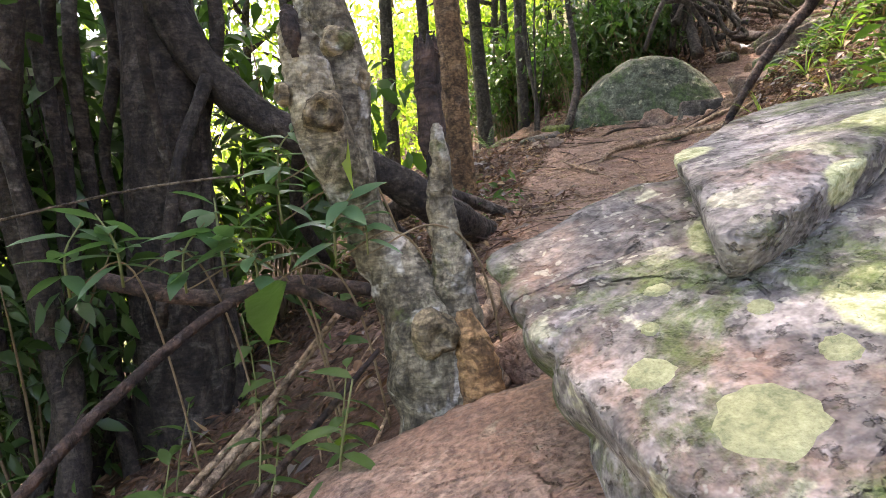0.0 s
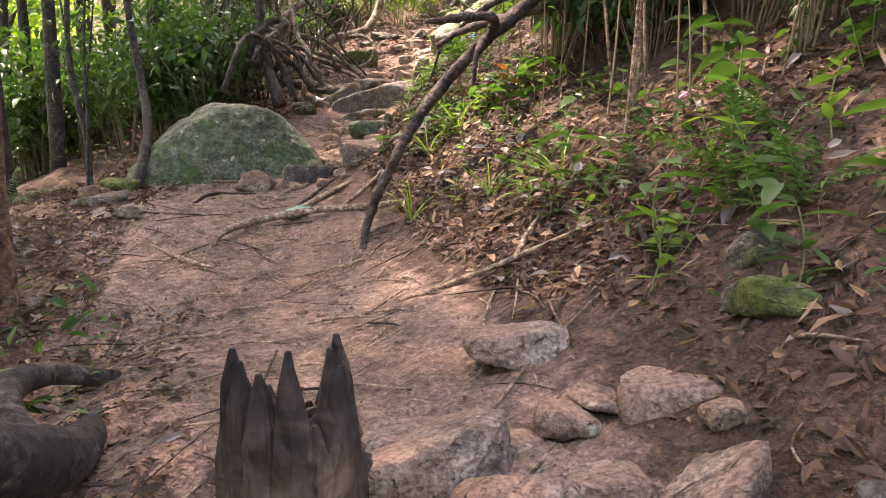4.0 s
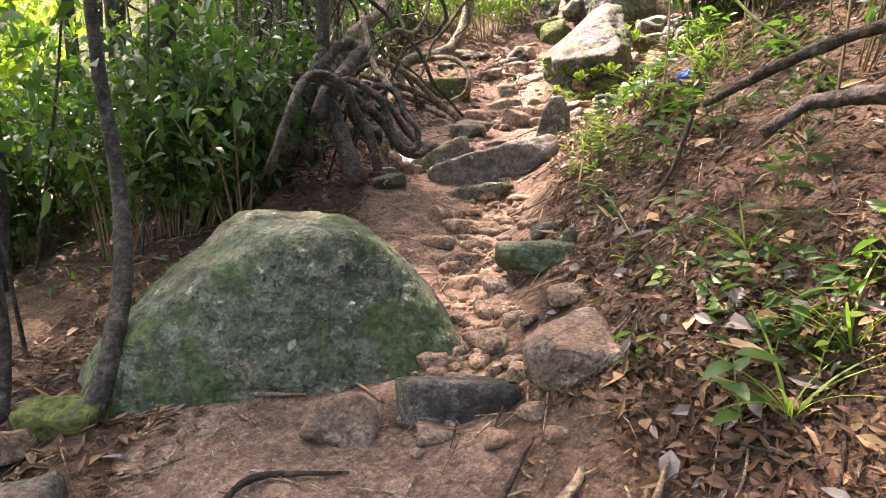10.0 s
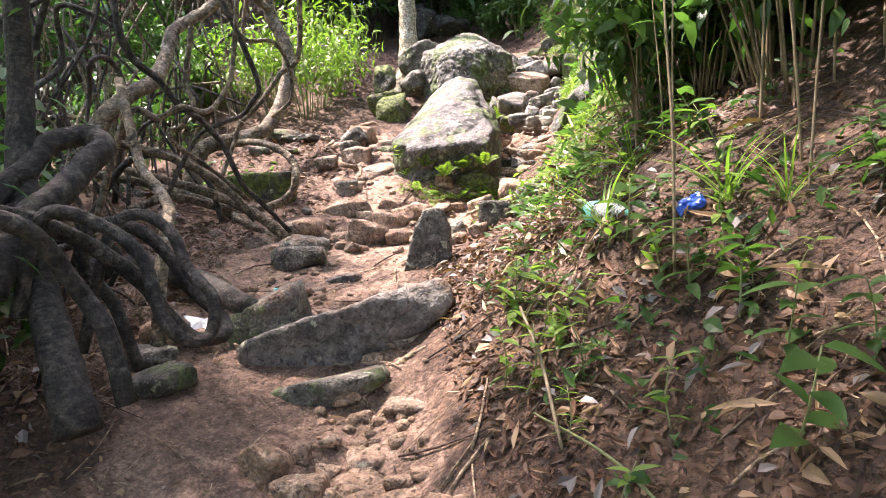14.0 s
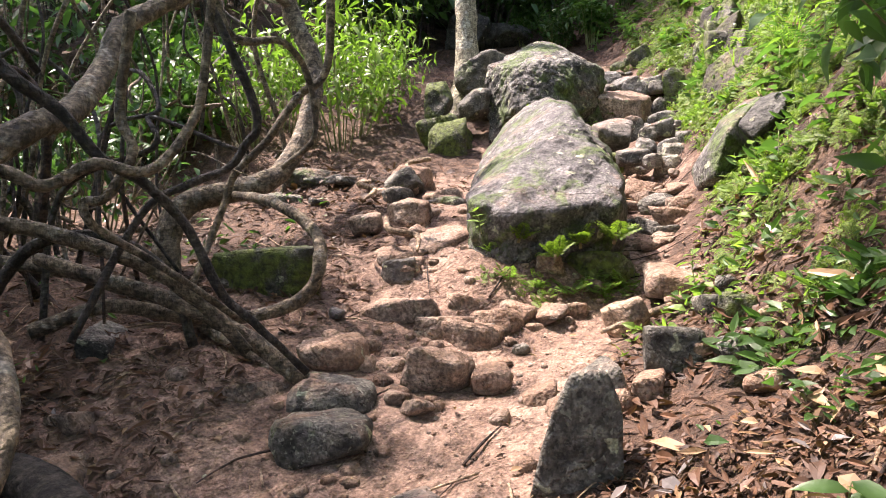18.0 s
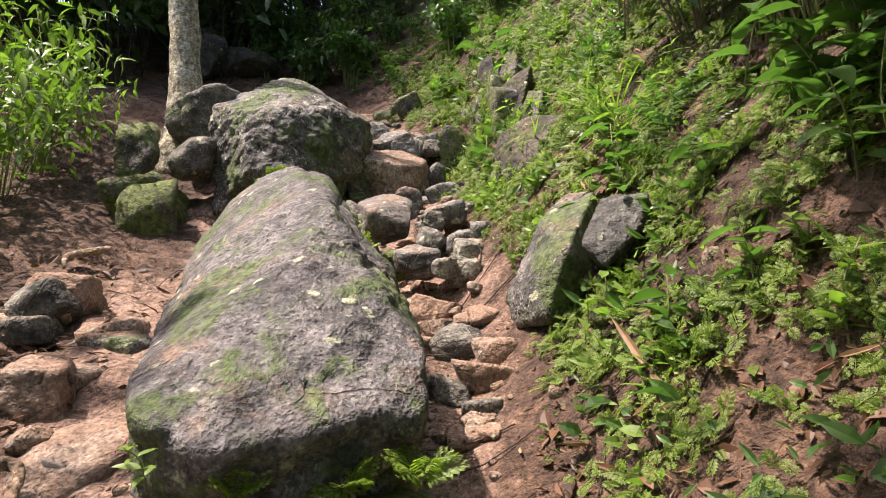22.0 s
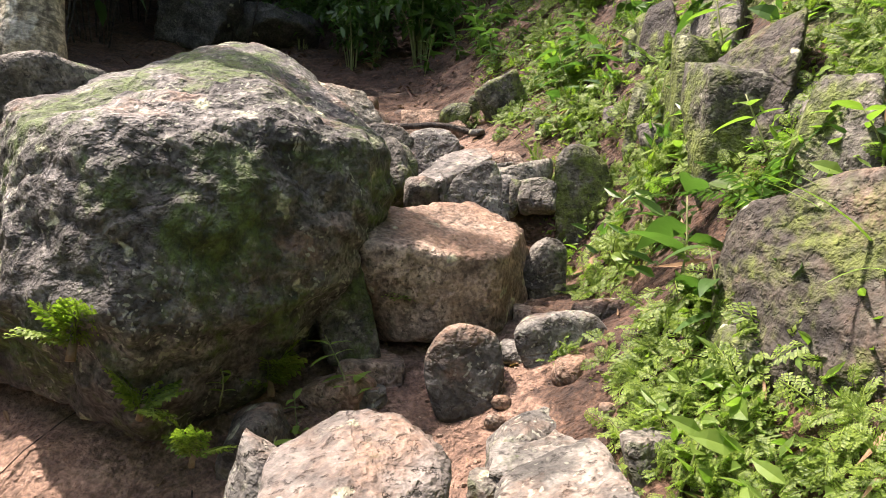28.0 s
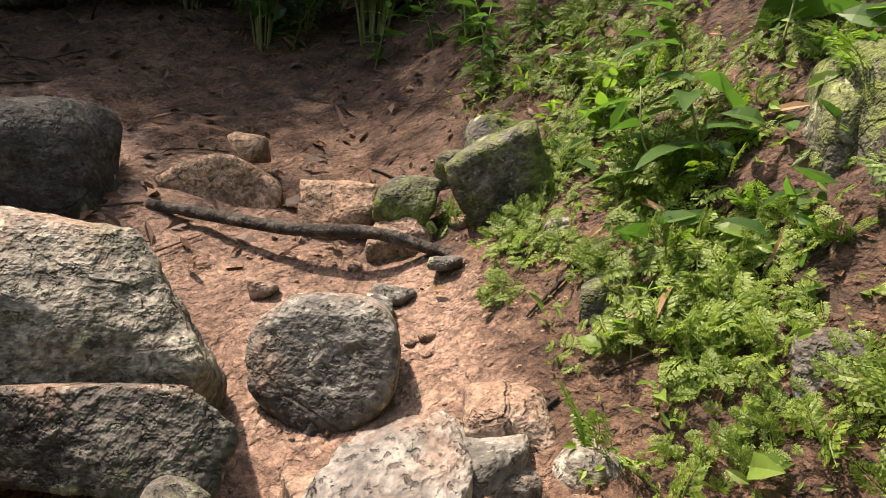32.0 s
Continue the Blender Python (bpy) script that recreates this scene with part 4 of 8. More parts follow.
rock(6.82, 11.12, 3.29, 0.16, 0.12, 0.07, -52, 0, ROCK_BROWN, "round", 94, "reddish-brown round stone half sunk in the earth")
rock(7.07, 11.03, 3.37, 0.19, 0.15, 0.08, -52, 0, ROCK_BROWN, "round", 95, "reddish-brown round stone half sunk in the earth")
rock(6.43, 11.08, 3.16, 0.16, 0.13, 0.05, -52, 0, ROCK_STEP, "slab", 96, "mud-smeared grey-brown flat stone set in the trail")
rock(5.83, 11.18, 3.07, 0.12, 0.1, 0.07, -52, 0, ROCK_STEP, "round", 97, "mud-smeared grey-brown round stone set in the trail")
rock(6.33, 10.22, 3.15, 0.14, 0.12, 0.13, -52, -10, ROCK_STEP, "sharp", 98, "mud-smeared grey-brown angular stone set in the trail")
rock(6.21, 10.67, 3.08, 0.18, 0.14, 0.09, -52, -20, ROCK_STEP, "sharp", 99, "mud-smeared grey-brown angular stone set in the trail")
rock(5.92, 11.54, 3.16, 0.16, 0.12, 0.08, -52, 0, ROCK_STEP, "round", 100, "mud-smeared grey-brown round stone set in the trail")
rock(6.32, 11.23, 3.16, 0.14, 0.11, 0.06, -52, 0, ROCK_STEP, "slab", 101, "mud-smeared grey-brown flat stone set in the trail")
rock(6.37, 9.78, 3.24, 0.18, 0.14, 0.07, -52, 0, ROCK_BROWN, "round", 102, "reddish-brown round stone half sunk in the earth")
rock(6.56, 10.1, 3.29, 0.09, 0.07, 0.1, -52, 0, ROCK_BROWN, "sharp", 103, "reddish-brown angular stone half sunk in the earth")
rock(6.95, 11.68, 3.59, 0.18, 0.14, 0.06, -52, 0, ROCK_BROWN, "round", 104, "reddish-brown round stone half sunk in the earth")
rock(10.24, 12.14, 4.72, 0.18, 0.16, 0.15, -68, 0, ROCK_DARK, "round", 105, "dark grey round stone with lichen specks")
rock(10.38, 12.04, 4.8, 0.39, 0.27, 0.11, -68, 0, ROCK_GREY, "slab", 106, "weathered grey flat stone beside the trail")
rock(9.76, 11.73, 4.54, 0.21, 0.19, 0.14, -68, 0, ROCK_GREY, "round", 107, "weathered grey round stone beside the trail")
rock(9.4, 11.5, 4.4, 0.25, 0.2, 0.2, -68, 0, ROCK_PALE, "block", 108, "pale sun-bleached squared stone in the trail")
rock(9.6, 11.95, 4.39, 0.37, 0.26, 0.15, -68, 0, ROCK_DARK, "slab", 109, "dark grey flat stone with lichen specks")
rock(9.09, 11.57, 4.17, 0.31, 0.25, 0.19, -68, 6, ROCK_STEP, "sharp", 110, "mud-smeared grey-brown angular stone set in the trail")
rock(9.2, 11.75, 4.21, 0.21, 0.17, 0.12, -68, 0, ROCK_STEP, "sharp", 111, "mud-smeared grey-brown angular stone set in the trail")
rock(8.77, 11.32, 4.02, 0.3, 0.24, 0.19, -68, -16, ROCK_DARK, "round", 112, "dark grey round stone with lichen specks")
rock(8.65, 11.07, 4.01, 0.23, 0.21, 0.16, -68, 0, ROCK_STEP, "round", 113, "mud-smeared grey-brown round stone set in the trail")
rock(8.49, 11.03, 3.92, 0.35, 0.21, 0.11, -68, -8, ROCK_STEP, "sharp", 114, "mud-smeared grey-brown angular stone set in the trail")
rock(12.7, 13.75, 6.15, 0.26, 0.24, 0.17, -68, 0, ROCK_STEP, "round", 119, "mud-smeared grey-brown round stone set in the trail")
rock(9.61, 11.62, 4.49, 0.16, 0.13, 0.12, -68, 0, ROCK_STEP, "round", 120, "mud-smeared grey-brown round stone set in the trail")
rock(9.82, 12.25, 4.5, 0.22, 0.17, 0.13, -68, 0, ROCK_DARK, "round", 121, "dark grey round stone with lichen specks")
rock(9.83, 12.09, 4.51, 0.21, 0.17, 0.16, -68, 0, ROCK_DARK, "round", 122, "dark grey round stone with lichen specks")
rock(9.77, 11.91, 4.52, 0.17, 0.14, 0.19, -68, 0, ROCK_GREY, "round", 123, "weathered grey round stone beside the trail")
rock(8.99, 11.04, 4.27, 0.16, 0.12, 0.09, -68, 0, ROCK_MOSS, "round", 124, "mossy green-grey round stone on the bank")
rock(8.43, 10.49, 4.21, 0.18, 0.14, 0.09, -68, 0, ROCK_MOSS, "round", 126, "mossy green-grey round stone on the bank")
rock(8.27, 11.02, 3.8, 0.22, 0.18, 0.11, -68, 0, ROCK_DARK, "round", 127, "dark grey round stone with lichen specks")
rock(8.4, 11.21, 3.84, 0.2, 0.16, 0.14, -68, 0, ROCK_DARK, "round", 128, "dark grey round stone with lichen specks")
rock(8.4, 11.36, 3.86, 0.18, 0.14, 0.12, -68, 0, ROCK_DARK, "round", 129, "dark grey round stone with lichen specks")
rock(9.75, 12.49, 4.79, 0.15, 0.13, 0.26, -56, 10, ROCK_GREY, "sharp", 130, "weathered grey angular stone beside the trail")
rock(10.00, 11.88, 4.81, 0.30, 0.27, 0.18, -56, 0, ROCK_GREY, "slab", 131, "weathered grey flat stone beside the trail")
rock(9.76, 11.89, 4.72, 0.17, 0.17, 0.18, -56, 0, ROCK_DARK, "round", 132, "dark grey round stone with lichen specks")
rock(9.65, 11.85, 4.61, 0.20, 0.20, 0.21, -56, 0, ROCK_GREY, "round", 133, "weathered grey round stone beside the trail")
rock(9.66, 11.63, 4.58, 0.20, 0.19, 0.20, -56, 0, ROCK_GREY, "round", 134, "weathered grey round stone beside the trail")
rock(9.26, 11.76, 4.49, 0.30, 0.26, 0.17, -56, -5, ROCK_GREY, "slab", 135, "weathered grey flat stone beside the trail")
rock(9.56, 11.53, 4.50, 0.22, 0.19, 0.24, -56, 0, ROCK_PALE, "block", 136, "pale sun-bleached squared stone in the trail")
rock(9.76, 11.52, 4.64, 0.16, 0.15, 0.21, -56, 0, ROCK_GREY, "block", 137, "weathered grey squared stone beside the trail")
rock(9.26, 11.95, 4.46, 0.19, 0.17, 0.22, -56, 0, ROCK_MOSS, "sharp", 138, "mossy green-grey angular stone on the bank")
rock(9.35, 11.49, 4.42, 0.17, 0.15, 0.14, -56, 0, ROCK_PALE, "block", 139, "pale sun-bleached squared stone in the trail")
rock(9.24, 11.58, 4.43, 0.18, 0.16, 0.12, -56, 0, ROCK_GREY, "sharp", 140, "weathered grey angular stone beside the trail")
rock(9.46, 12.24, 4.49, 0.22, 0.20, 0.28, -56, 0, ROCK_DARK, "round", 141, "dark grey round stone with lichen specks")
rock(9.97, 11.68, 4.86, 0.08, 0.07, 0.07, -56, 0, ROCK_PALE, "round", 142, "pale sun-bleached round stone in the trail")
rock(11.41, 13.29, 5.72, 0.17, 0.17, 0.32, -59, 0, ROCK_DARK, "round", 148, "dark grey round stone with lichen specks")
rock(11.25, 12.45, 5.23, 0.17, 0.09, 0.38, -59, -6, ROCK_DARK, "slab", 150, "dark grey flat stone with lichen specks")
rock(11.07, 12.17, 5.11, 0.24, 0.21, 0.17, -59, 0, ROCK_DARK, "slab", 151, "dark grey flat stone with lichen specks")
rock(10.11, 12.87, 4.71, 0.19, 0.15, 0.36, -59, 0, ROCK_DARK, "block", 153, "dark grey squared stone with lichen specks")
rock(10.50, 12.12, 4.73, 0.37, 0.29, 0.29, -59, 0, ROCK_GREY, "slab", 154, "weathered grey flat stone beside the trail")
rock(11.30, 11.74, 5.76, 0.37, 0.24, 0.61, -59, 10, ROCK_MOSS, "sharp", 155, "mossy green-grey angular stone on the bank")
rock(11.49, 12.74, 5.60, 0.10, 0.09, 0.22, -59, 0, ROCK_GREY, "sharp", 157, "weathered grey angular stone beside the trail")
rock(12.12, 13.06, 5.80, 0.22, 0.22, 0.23, -63, 0, ROCK_STEP, "round", 161, "mud-smeared grey-brown round stone set in the trail")
rock(12.08, 12.87, 5.78, 0.18, 0.16, 0.13, -63, 0, ROCK_PALE, "round", 162, "pale sun-bleached round stone in the trail")
rock(11.96, 12.80, 5.73, 0.19, 0.17, 0.11, -63, 0, ROCK_STEP, "round", 163, "mud-smeared grey-brown round stone set in the trail")
rock(11.77, 12.86, 5.68, 0.39, 0.30, 0.15, -63, 6, ROCK_PALE, "slab", 164, "pale sun-bleached flat stone in the trail")
rock(11.31, 13.28, 5.68, 0.24, 0.21, 0.40, -63, 0, ROCK_MOSS, "round", 167, "mossy green-grey round stone on the bank")
rock(11.24, 13.06, 5.62, 0.15, 0.15, 0.15, -63, 0, ROCK_DARK, "round", 168, "dark grey round stone with lichen specks")
rock(12.11, 14.88, 6.34, 0.52, 0.52, 0.39, -63, 0, ROCK_SHADE, "round", 170, "wet round stone with shade put into its dark colour")
rock(13.77, 16.68, zg(13.77, 16.68) + 0.16, 1.00, 0.77, 0.45, -63, 0, ROCK_SHADE, "slab", 171, "wet flat stone with shade put into its dark colour")
rock(12.70, 13.76, 6.25, 0.19, 0.17, 0.23, -63, 0, ROCK_MOSS, "round", 172, "mossy green-grey round stone on the bank")
rock(12.73, 14.05, 6.21, 0.31, 0.27, 0.25, -63, 0, ROCK_BROWN, "sharp", 173, "reddish-brown angular stone half sunk in the earth")
rock(12.79, 13.44, 6.38, 0.34, 0.26, 0.28, -63, -25, ROCK_MOSS, "slab", 174, "mossy green-grey flat stone on the bank")
rock(11.98, 12.99, 5.75, 0.12, 0.10, 0.07, -63, 0, ROCK_DARK, "round", 175, "dark grey round stone with lichen specks")
rock(11.89, 13.02, 5.73, 0.07, 0.06, 0.05, -63, 0, ROCK_BROWN, "round", 176, "reddish-brown round stone half sunk in the earth")
rock(12.75, 14.54, 6.42, 0.16, 0.14, 0.13, -63, 0, ROCK_BROWN, "round", 177, "reddish-brown round stone half sunk in the earth")
rock(13.31, 17.02, zg(13.31, 17.02) + 0.3, 0.84, 0.83, 0.81, -63, 0, ROCK_SHADE, "sharp", 178, "wet angular stone with shade put into its dark colour")
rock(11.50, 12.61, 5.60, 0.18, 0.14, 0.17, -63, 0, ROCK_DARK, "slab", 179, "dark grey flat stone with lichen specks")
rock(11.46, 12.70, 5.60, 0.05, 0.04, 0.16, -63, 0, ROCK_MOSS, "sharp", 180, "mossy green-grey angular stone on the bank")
rock(11.10, 13.49, 5.93, 0.21, 0.19, 0.27, -63, 0, ROCK_SHADE, "round", 182, "wet round stone with shade put into its dark colour")
rock(10.99, 13.29, 5.68, 0.31, 0.24, 0.45, -63, 0, ROCK_SHADE, "round", 183, "wet round stone with shade put into its dark colour")
rock(15.03, 16.61, zg(15.03, 16.61) + 0.35, 0.45, 0.40, 0.94, -63, 0, ROCK_SHADE, "sharp", 184, "wet angular stone with shade put into its dark colour")
rock(15.48, 17.81, zg(15.48, 17.81) + 0.3, 1.12, 0.99, 0.84, -63, 0, ROCK_SHADE, "sharp", 185, "wet angular stone with shade put into its dark colour")
rock(14.46, 18.08, zg(14.46, 18.08) + 0.3, 1.28, 1.13, 0.80, -63, 0, ROCK_SHADE, "sharp", 186, "wet angular stone with shade put into its dark colour")
rock(10.16, 14.22, 5.73, 0.71, 0.54, 0.46, -67, 0, ROCK_DARK, "round", 187, "dark grey round stone with lichen specks")
rock(9.78, 14.00, 5.35, 0.46, 0.41, 0.37, -67, 0, ROCK_DARK, "round", 188, "dark grey round stone with lichen specks")
rock(9.51, 14.31, 5.42, 0.32, 0.25, 0.51, -67, 0, ROCK_MOSS, "sharp", 189, "mossy green-grey angular stone on the bank")
rock(9.51, 14.19, 4.88, 0.55, 0.49, 0.59, -67, -14, ROCK_MOSS, "sharp", 190, "mossy green-grey angular stone on the bank")
rock(7.5, 11.1, 3.58, 0.4, 0.28, 0.23, -67, -10, ROCK_MOSS, "round", 191, "mossy green-grey round stone on the bank")
rock(7.15, 11.55, 3.71, 0.39, 0.23, 0.13, -67, 0, ROCK_DARK, "round", 192, "dark grey round stone with lichen specks")
rock(7.93, 13.21, 4.3, 0.4, 0.32, 0.29, -67, 0, ROCK_STEP, "sharp", 193, "mud-smeared grey-brown angular stone set in the trail")
rock(7.35, 12.6, 3.99, 0.34, 0.27, 0.23, -67, 0, ROCK_STEP, "sharp", 194, "mud-smeared grey-brown angular stone set in the trail")
rock(7.88, 12.79, 4.12, 0.33, 0.23, 0.12, -67, 0, ROCK_STEP, "slab", 195, "mud-smeared grey-brown flat stone set in the trail")
rock(7.67, 13.31, 4.19, 0.18, 0.15, 0.14, -67, 0, ROCK_BROWN, "sharp", 196, "reddish-brown angular stone half sunk in the earth")
rock(12.05, 12.27, 5.92, 0.25, 0.14, 0.55, -63, 5, ROCK_MOSS, "slab", 197, "mossy green-grey flat stone on the bank")
rock(12.58, 12.35, 6.43, 0.32, 0.21, 0.64, -63, 0, ROCK_MOSS, "block", 198, "mossy green-grey squared stone on the bank")
rock(12.22, 12.07, 6.27, 0.27, 0.18, 0.51, -63, 0, ROCK_MOSS, "round", 199, "mossy green-grey round stone on the bank")
rock(11.80, 12.10, 5.82, 0.22, 0.14, 0.26, -63, 0, ROCK_DARK, "round", 200, "dark grey round stone with lichen specks")
rock(12.45, 12.91, 6.04, 0.22, 0.17, 0.25, -63, 0, ROCK_MOSS, "round", 201, "mossy green-grey round stone on the bank")
rock(13.11, 13.68, 6.35, 0.28, 0.25, 0.26, -63, 0, ROCK_MOSS, "round", 202, "mossy green-grey round stone on the bank")
rock(12.18, 12.45, 6.00, 0.17, 0.11, 0.28, -63, 0, ROCK_DARK, "sharp", 203, "dark grey angular stone with lichen specks")
rock(12.68, 13.16, 6.19, 0.17, 0.15, 0.16, -63, 0, ROCK_DARK, "round", 205, "dark grey round stone with lichen specks")
rock(9.45, 10.87, 4.63, 0.39, 0.30, 0.28, -56, -10, ROCK_MOSS, "slab", 208, "mossy green-grey flat stone on the bank")
rock(11.87, 11.92, 5.98, 0.49, 0.32, 0.69, -56, 0, ROCK_MOSS, "sharp", 209, "mossy green-grey angular stone on the bank")
rock(11.21, 11.44, 5.74, 0.28, 0.22, 0.49, -59, 0, ROCK_MOSS, "round", 214, "mossy green-grey round stone on the bank")
rock(10.53, 11.51, 5.08, 0.34, 0.26, 0.26, -59, 0, ROCK_MOSS, "round", 215, "mossy green-grey round stone on the bank")
rock(12.69, 12.44, 6.54, 0.36, 0.27, 0.48, -59, 0, ROCK_MOSS, "sharp", 216, "mossy green-grey angular stone on the bank")
rock(13.26, 13.62, 6.45, 0.45, 0.40, 0.36, -59, 0, ROCK_MOSS, "round", 217, "mossy green-grey round stone on the bank")
rock(10.37, 11.76, 4.85, 0.20, 0.17, 0.20, -59, 0, ROCK_DARK, "round", 218, "dark grey round stone with lichen specks")
rock(8.28, 10.23, 4.25, 0.22, 0.17, 0.18, -67, 0, ROCK_DARK, "round", 220, "dark grey round stone with lichen specks")
rock(9.26, 10.48, 4.85, 0.19, 0.17, 0.16, -67, 0, ROCK_MOSS, "round", 223, "mossy green-grey round stone on the bank")
rock(8.24, 10.05, 4.42, 0.11, 0.10, 0.17, -67, 0, ROCK_DARK, "round", 226, "dark grey round stone with lichen specks")
rock(7.51, 10.18, 3.65, 0.17, 0.15, 0.17, -67, 0, ROCK_DARK, "round", 228, "dark grey round stone with lichen specks")
rock(7.41, 9.90, 3.74, 0.16, 0.14, 0.17, -67, 0, ROCK_MOSS, "round", 229, "mossy green-grey round stone on the bank")
rock(8.15, 10.09, 4.30, 0.17, 0.15, 0.15, -67, 0, ROCK_MOSS, "round", 230, "mossy green-grey round stone on the bank")
rock(0.53, 2.67, 0.92, 0.23, 0.16, 0.1, -29, -8, ROCK_STEP, "sharp", 232, "mud-smeared grey-brown angular stone set in the trail")
rock(0.73, 2.5, 0.97, 0.16, 0.12, 0.07, -29, 6, ROCK_DARK, "slab", 233, "dark grey flat stone with lichen specks")
rock(0.78, 3.26, 1.04, 0.24, 0.17, 0.13, -29, 0, ROCK_STEP, "slab", 234, "mud-smeared grey-brown flat stone set in the trail")
rock(0.66, 3.43, 1.01, 0.19, 0.13, 0.08, -29, 0, ROCK_BROWN, "slab", 235, "reddish-brown flat stone half sunk in the earth")
rock(1, 3.03, 1.06, 0.12, 0.08, 0.05, -29, 0, ROCK_BROWN, "slab", 236, "reddish-brown flat stone half sunk in the earth")
rock(0.51, 2.88, 0.93, 0.13, 0.11, 0.08, -29, 0, ROCK_BROWN, "sharp", 237, "reddish-brown angular stone half sunk in the earth")
rock(0.41, 2.27, 0.87, 0.17, 0.12, 0.08, -22, 0, ROCK_BROWN, "slab", 238, "reddish-brown flat stone half sunk in the earth")
rock(0.51, 2.67, 0.93, 0.25, 0.17, 0.09, -22, -6, ROCK_STEP, "slab", 239, "mud-smeared grey-brown flat stone set in the trail")
rock(0.34, 2.59, 0.87, 0.16, 0.13, 0.08, -22, 0, ROCK_BROWN, "sharp", 240, "reddish-brown angular stone half sunk in the earth")

# the rock steps beside the dark boulder, each blocked out by its corners
def block(corners, mat, label, seed, soft=22, rough=.07, level=5, strata=.012, tilt=(0, 0, 1)):
    ob = boulder(corners, mat, label, seed, level, soft, rough, strata, tilt, 1.0)
    ob.name, ob["category"] = "stone", "stone"


block([(10.46, 12.83, 5.38), (10.62, 12.72, 5.29), (10.9, 12.46, 5.34), (11.3, 12.57, 5.43), (11.3, 12.85, 5.53), (10.85, 13.0, 5.53), (10.5, 12.9, 5.4), (10.62, 12.74, 5.02), (10.86, 12.5, 5.05), (11.25, 12.5, 5.1), (11.2, 12.95, 5.0), (10.7, 13.0, 5.0)],
      ROCK_STEP, "broad trodden rock step with a worn pale top", 301, 26, .09)
block([(5.68, 10.17, 3.33), (5.76, 10.08, 3.34), (5.8, 10.05, 3.2), (5.79, 10.06, 2.9), (5.6, 10.26, 2.9), (5.64, 10.22, 3.2), (5.85, 10.3, 3.26), (5.95, 10.15, 3.2), (5.95, 10.15, 2.9), (5.78, 10.38, 2.9)], ROCK_DARK, "upright dark grey stone with a slanting face in the trail", 314, 26, .06)
block([(9.33, 10.82, 4.86), (8.78, 11.06, 4.27), (8.74, 11.0, 4.12), (8.5, 10.78, 4.2), (8.53, 10.68, 4.52), (9.2, 10.66, 4.86), (9.5, 10.7, 4.6), (9.0, 10.5, 4.1), (9.05, 10.98, 4.62)], ROCK_SPECK, "broad grey slab with a mossy edge leaning on the bank", 315, 30, .07, 6)
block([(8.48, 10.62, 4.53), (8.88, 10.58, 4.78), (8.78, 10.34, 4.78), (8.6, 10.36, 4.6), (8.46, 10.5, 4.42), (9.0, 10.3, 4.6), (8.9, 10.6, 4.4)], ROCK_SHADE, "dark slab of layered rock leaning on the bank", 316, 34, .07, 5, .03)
block([(10.36, 12.95, 5.34), (10.5, 12.82, 5.36), (10.6, 12.95, 5.38), (10.4, 13.05, 5.36), (10.42, 12.88, 4.95), (10.56, 12.74, 4.95), (10.6, 13.0, 4.95)], ROCK_DARK, "dark narrow stone wedged under the boulder", 302, 16)
block([(10.45, 12.54, 4.99), (10.48, 12.5, 5.1), (10.56, 12.44, 5.15), (10.62, 12.33, 5.1), (10.62, 12.3, 4.94), (10.57, 12.34, 4.8), (10.48, 12.48, 4.8), (10.7, 12.6, 5.1), (10.78, 12.45, 5.08), (10.7, 12.62, 4.8), (10.76, 12.45, 4.8)], ROCK_GREY, "rounded grey stone used as a step", 303, 8, .06)
block([(10.68, 12.34, 5.1), (10.77, 12.22, 5.17), (10.84, 12.11, 5.17), (10.88, 12.02, 5.07), (10.87, 12.03, 4.93), (10.79, 12.14, 4.86), (10.71, 12.28, 4.95), (10.95, 12.42, 5.14), (11.05, 12.2, 5.13), (10.95, 12.4, 4.85), (11.05, 12.15, 4.85)], ROCK_GREY, "smooth rounded grey stone used as a step", 304, 9, .06)
block([(9.38, 12.17, 4.82), (9.44, 12.12, 4.7), (9.62, 11.98, 4.72), (9.72, 12.04, 4.64), (9.74, 12.46, 4.93), (9.92, 12.4, 4.99), (9.95, 12.2, 4.98), (9.9, 12.08, 4.93), (9.6, 12.35, 4.6), (9.85, 12.3, 4.6)], ROCK_WORN, "pale flat-topped block of rock tilted in the trail", 305, 26, .07, strata=.02)
block([(11.36, 13.17, 5.7), (11.27, 12.98, 5.66), (11.62, 12.98, 5.78), (11.8, 12.98, 5.83), (11.92, 13.1, 5.91), (11.75, 13.25, 5.86), (11.34, 13.12, 5.55), (11.3, 12.98, 5.55), (11.8, 13.0, 5.7), (11.85, 13.15, 5.7)], ROCK_SLAB_STEP, "long grey slab with parallel ridges lying across the steps", 306, 40, .06, 6, .05, (-.3, .75, .75))
block([(11.92, 13.7, 5.97), (11.97, 13.6, 6.05), (12.06, 13.42, 6.07), (12.1, 13.32, 5.97), (12.05, 13.35, 5.79), (11.96, 13.48, 5.7), (11.91, 13.64, 5.78), (12.15, 13.75, 6.03), (12.28, 13.5, 6.03), (12.2, 13.7, 5.7), (12.25, 13.45, 5.7)], ROCK_GREY, "large smooth oval stone at the top of the steps", 307, 7, .05)
block([(11.3, 13.0, 5.58), (11.37, 12.91, 5.74), (11.43, 12.79, 5.78), (11.46, 12.73, 5.6), (11.45, 12.7, 5.45), (11.3, 13.02, 5.45), (11.55, 13.0, 5.72), (11.6, 12.85, 5.72), (11.6, 12.8, 5.45)], ROCK_GREY, "pointed grey stone standing in the steps", 308, 18, .07)
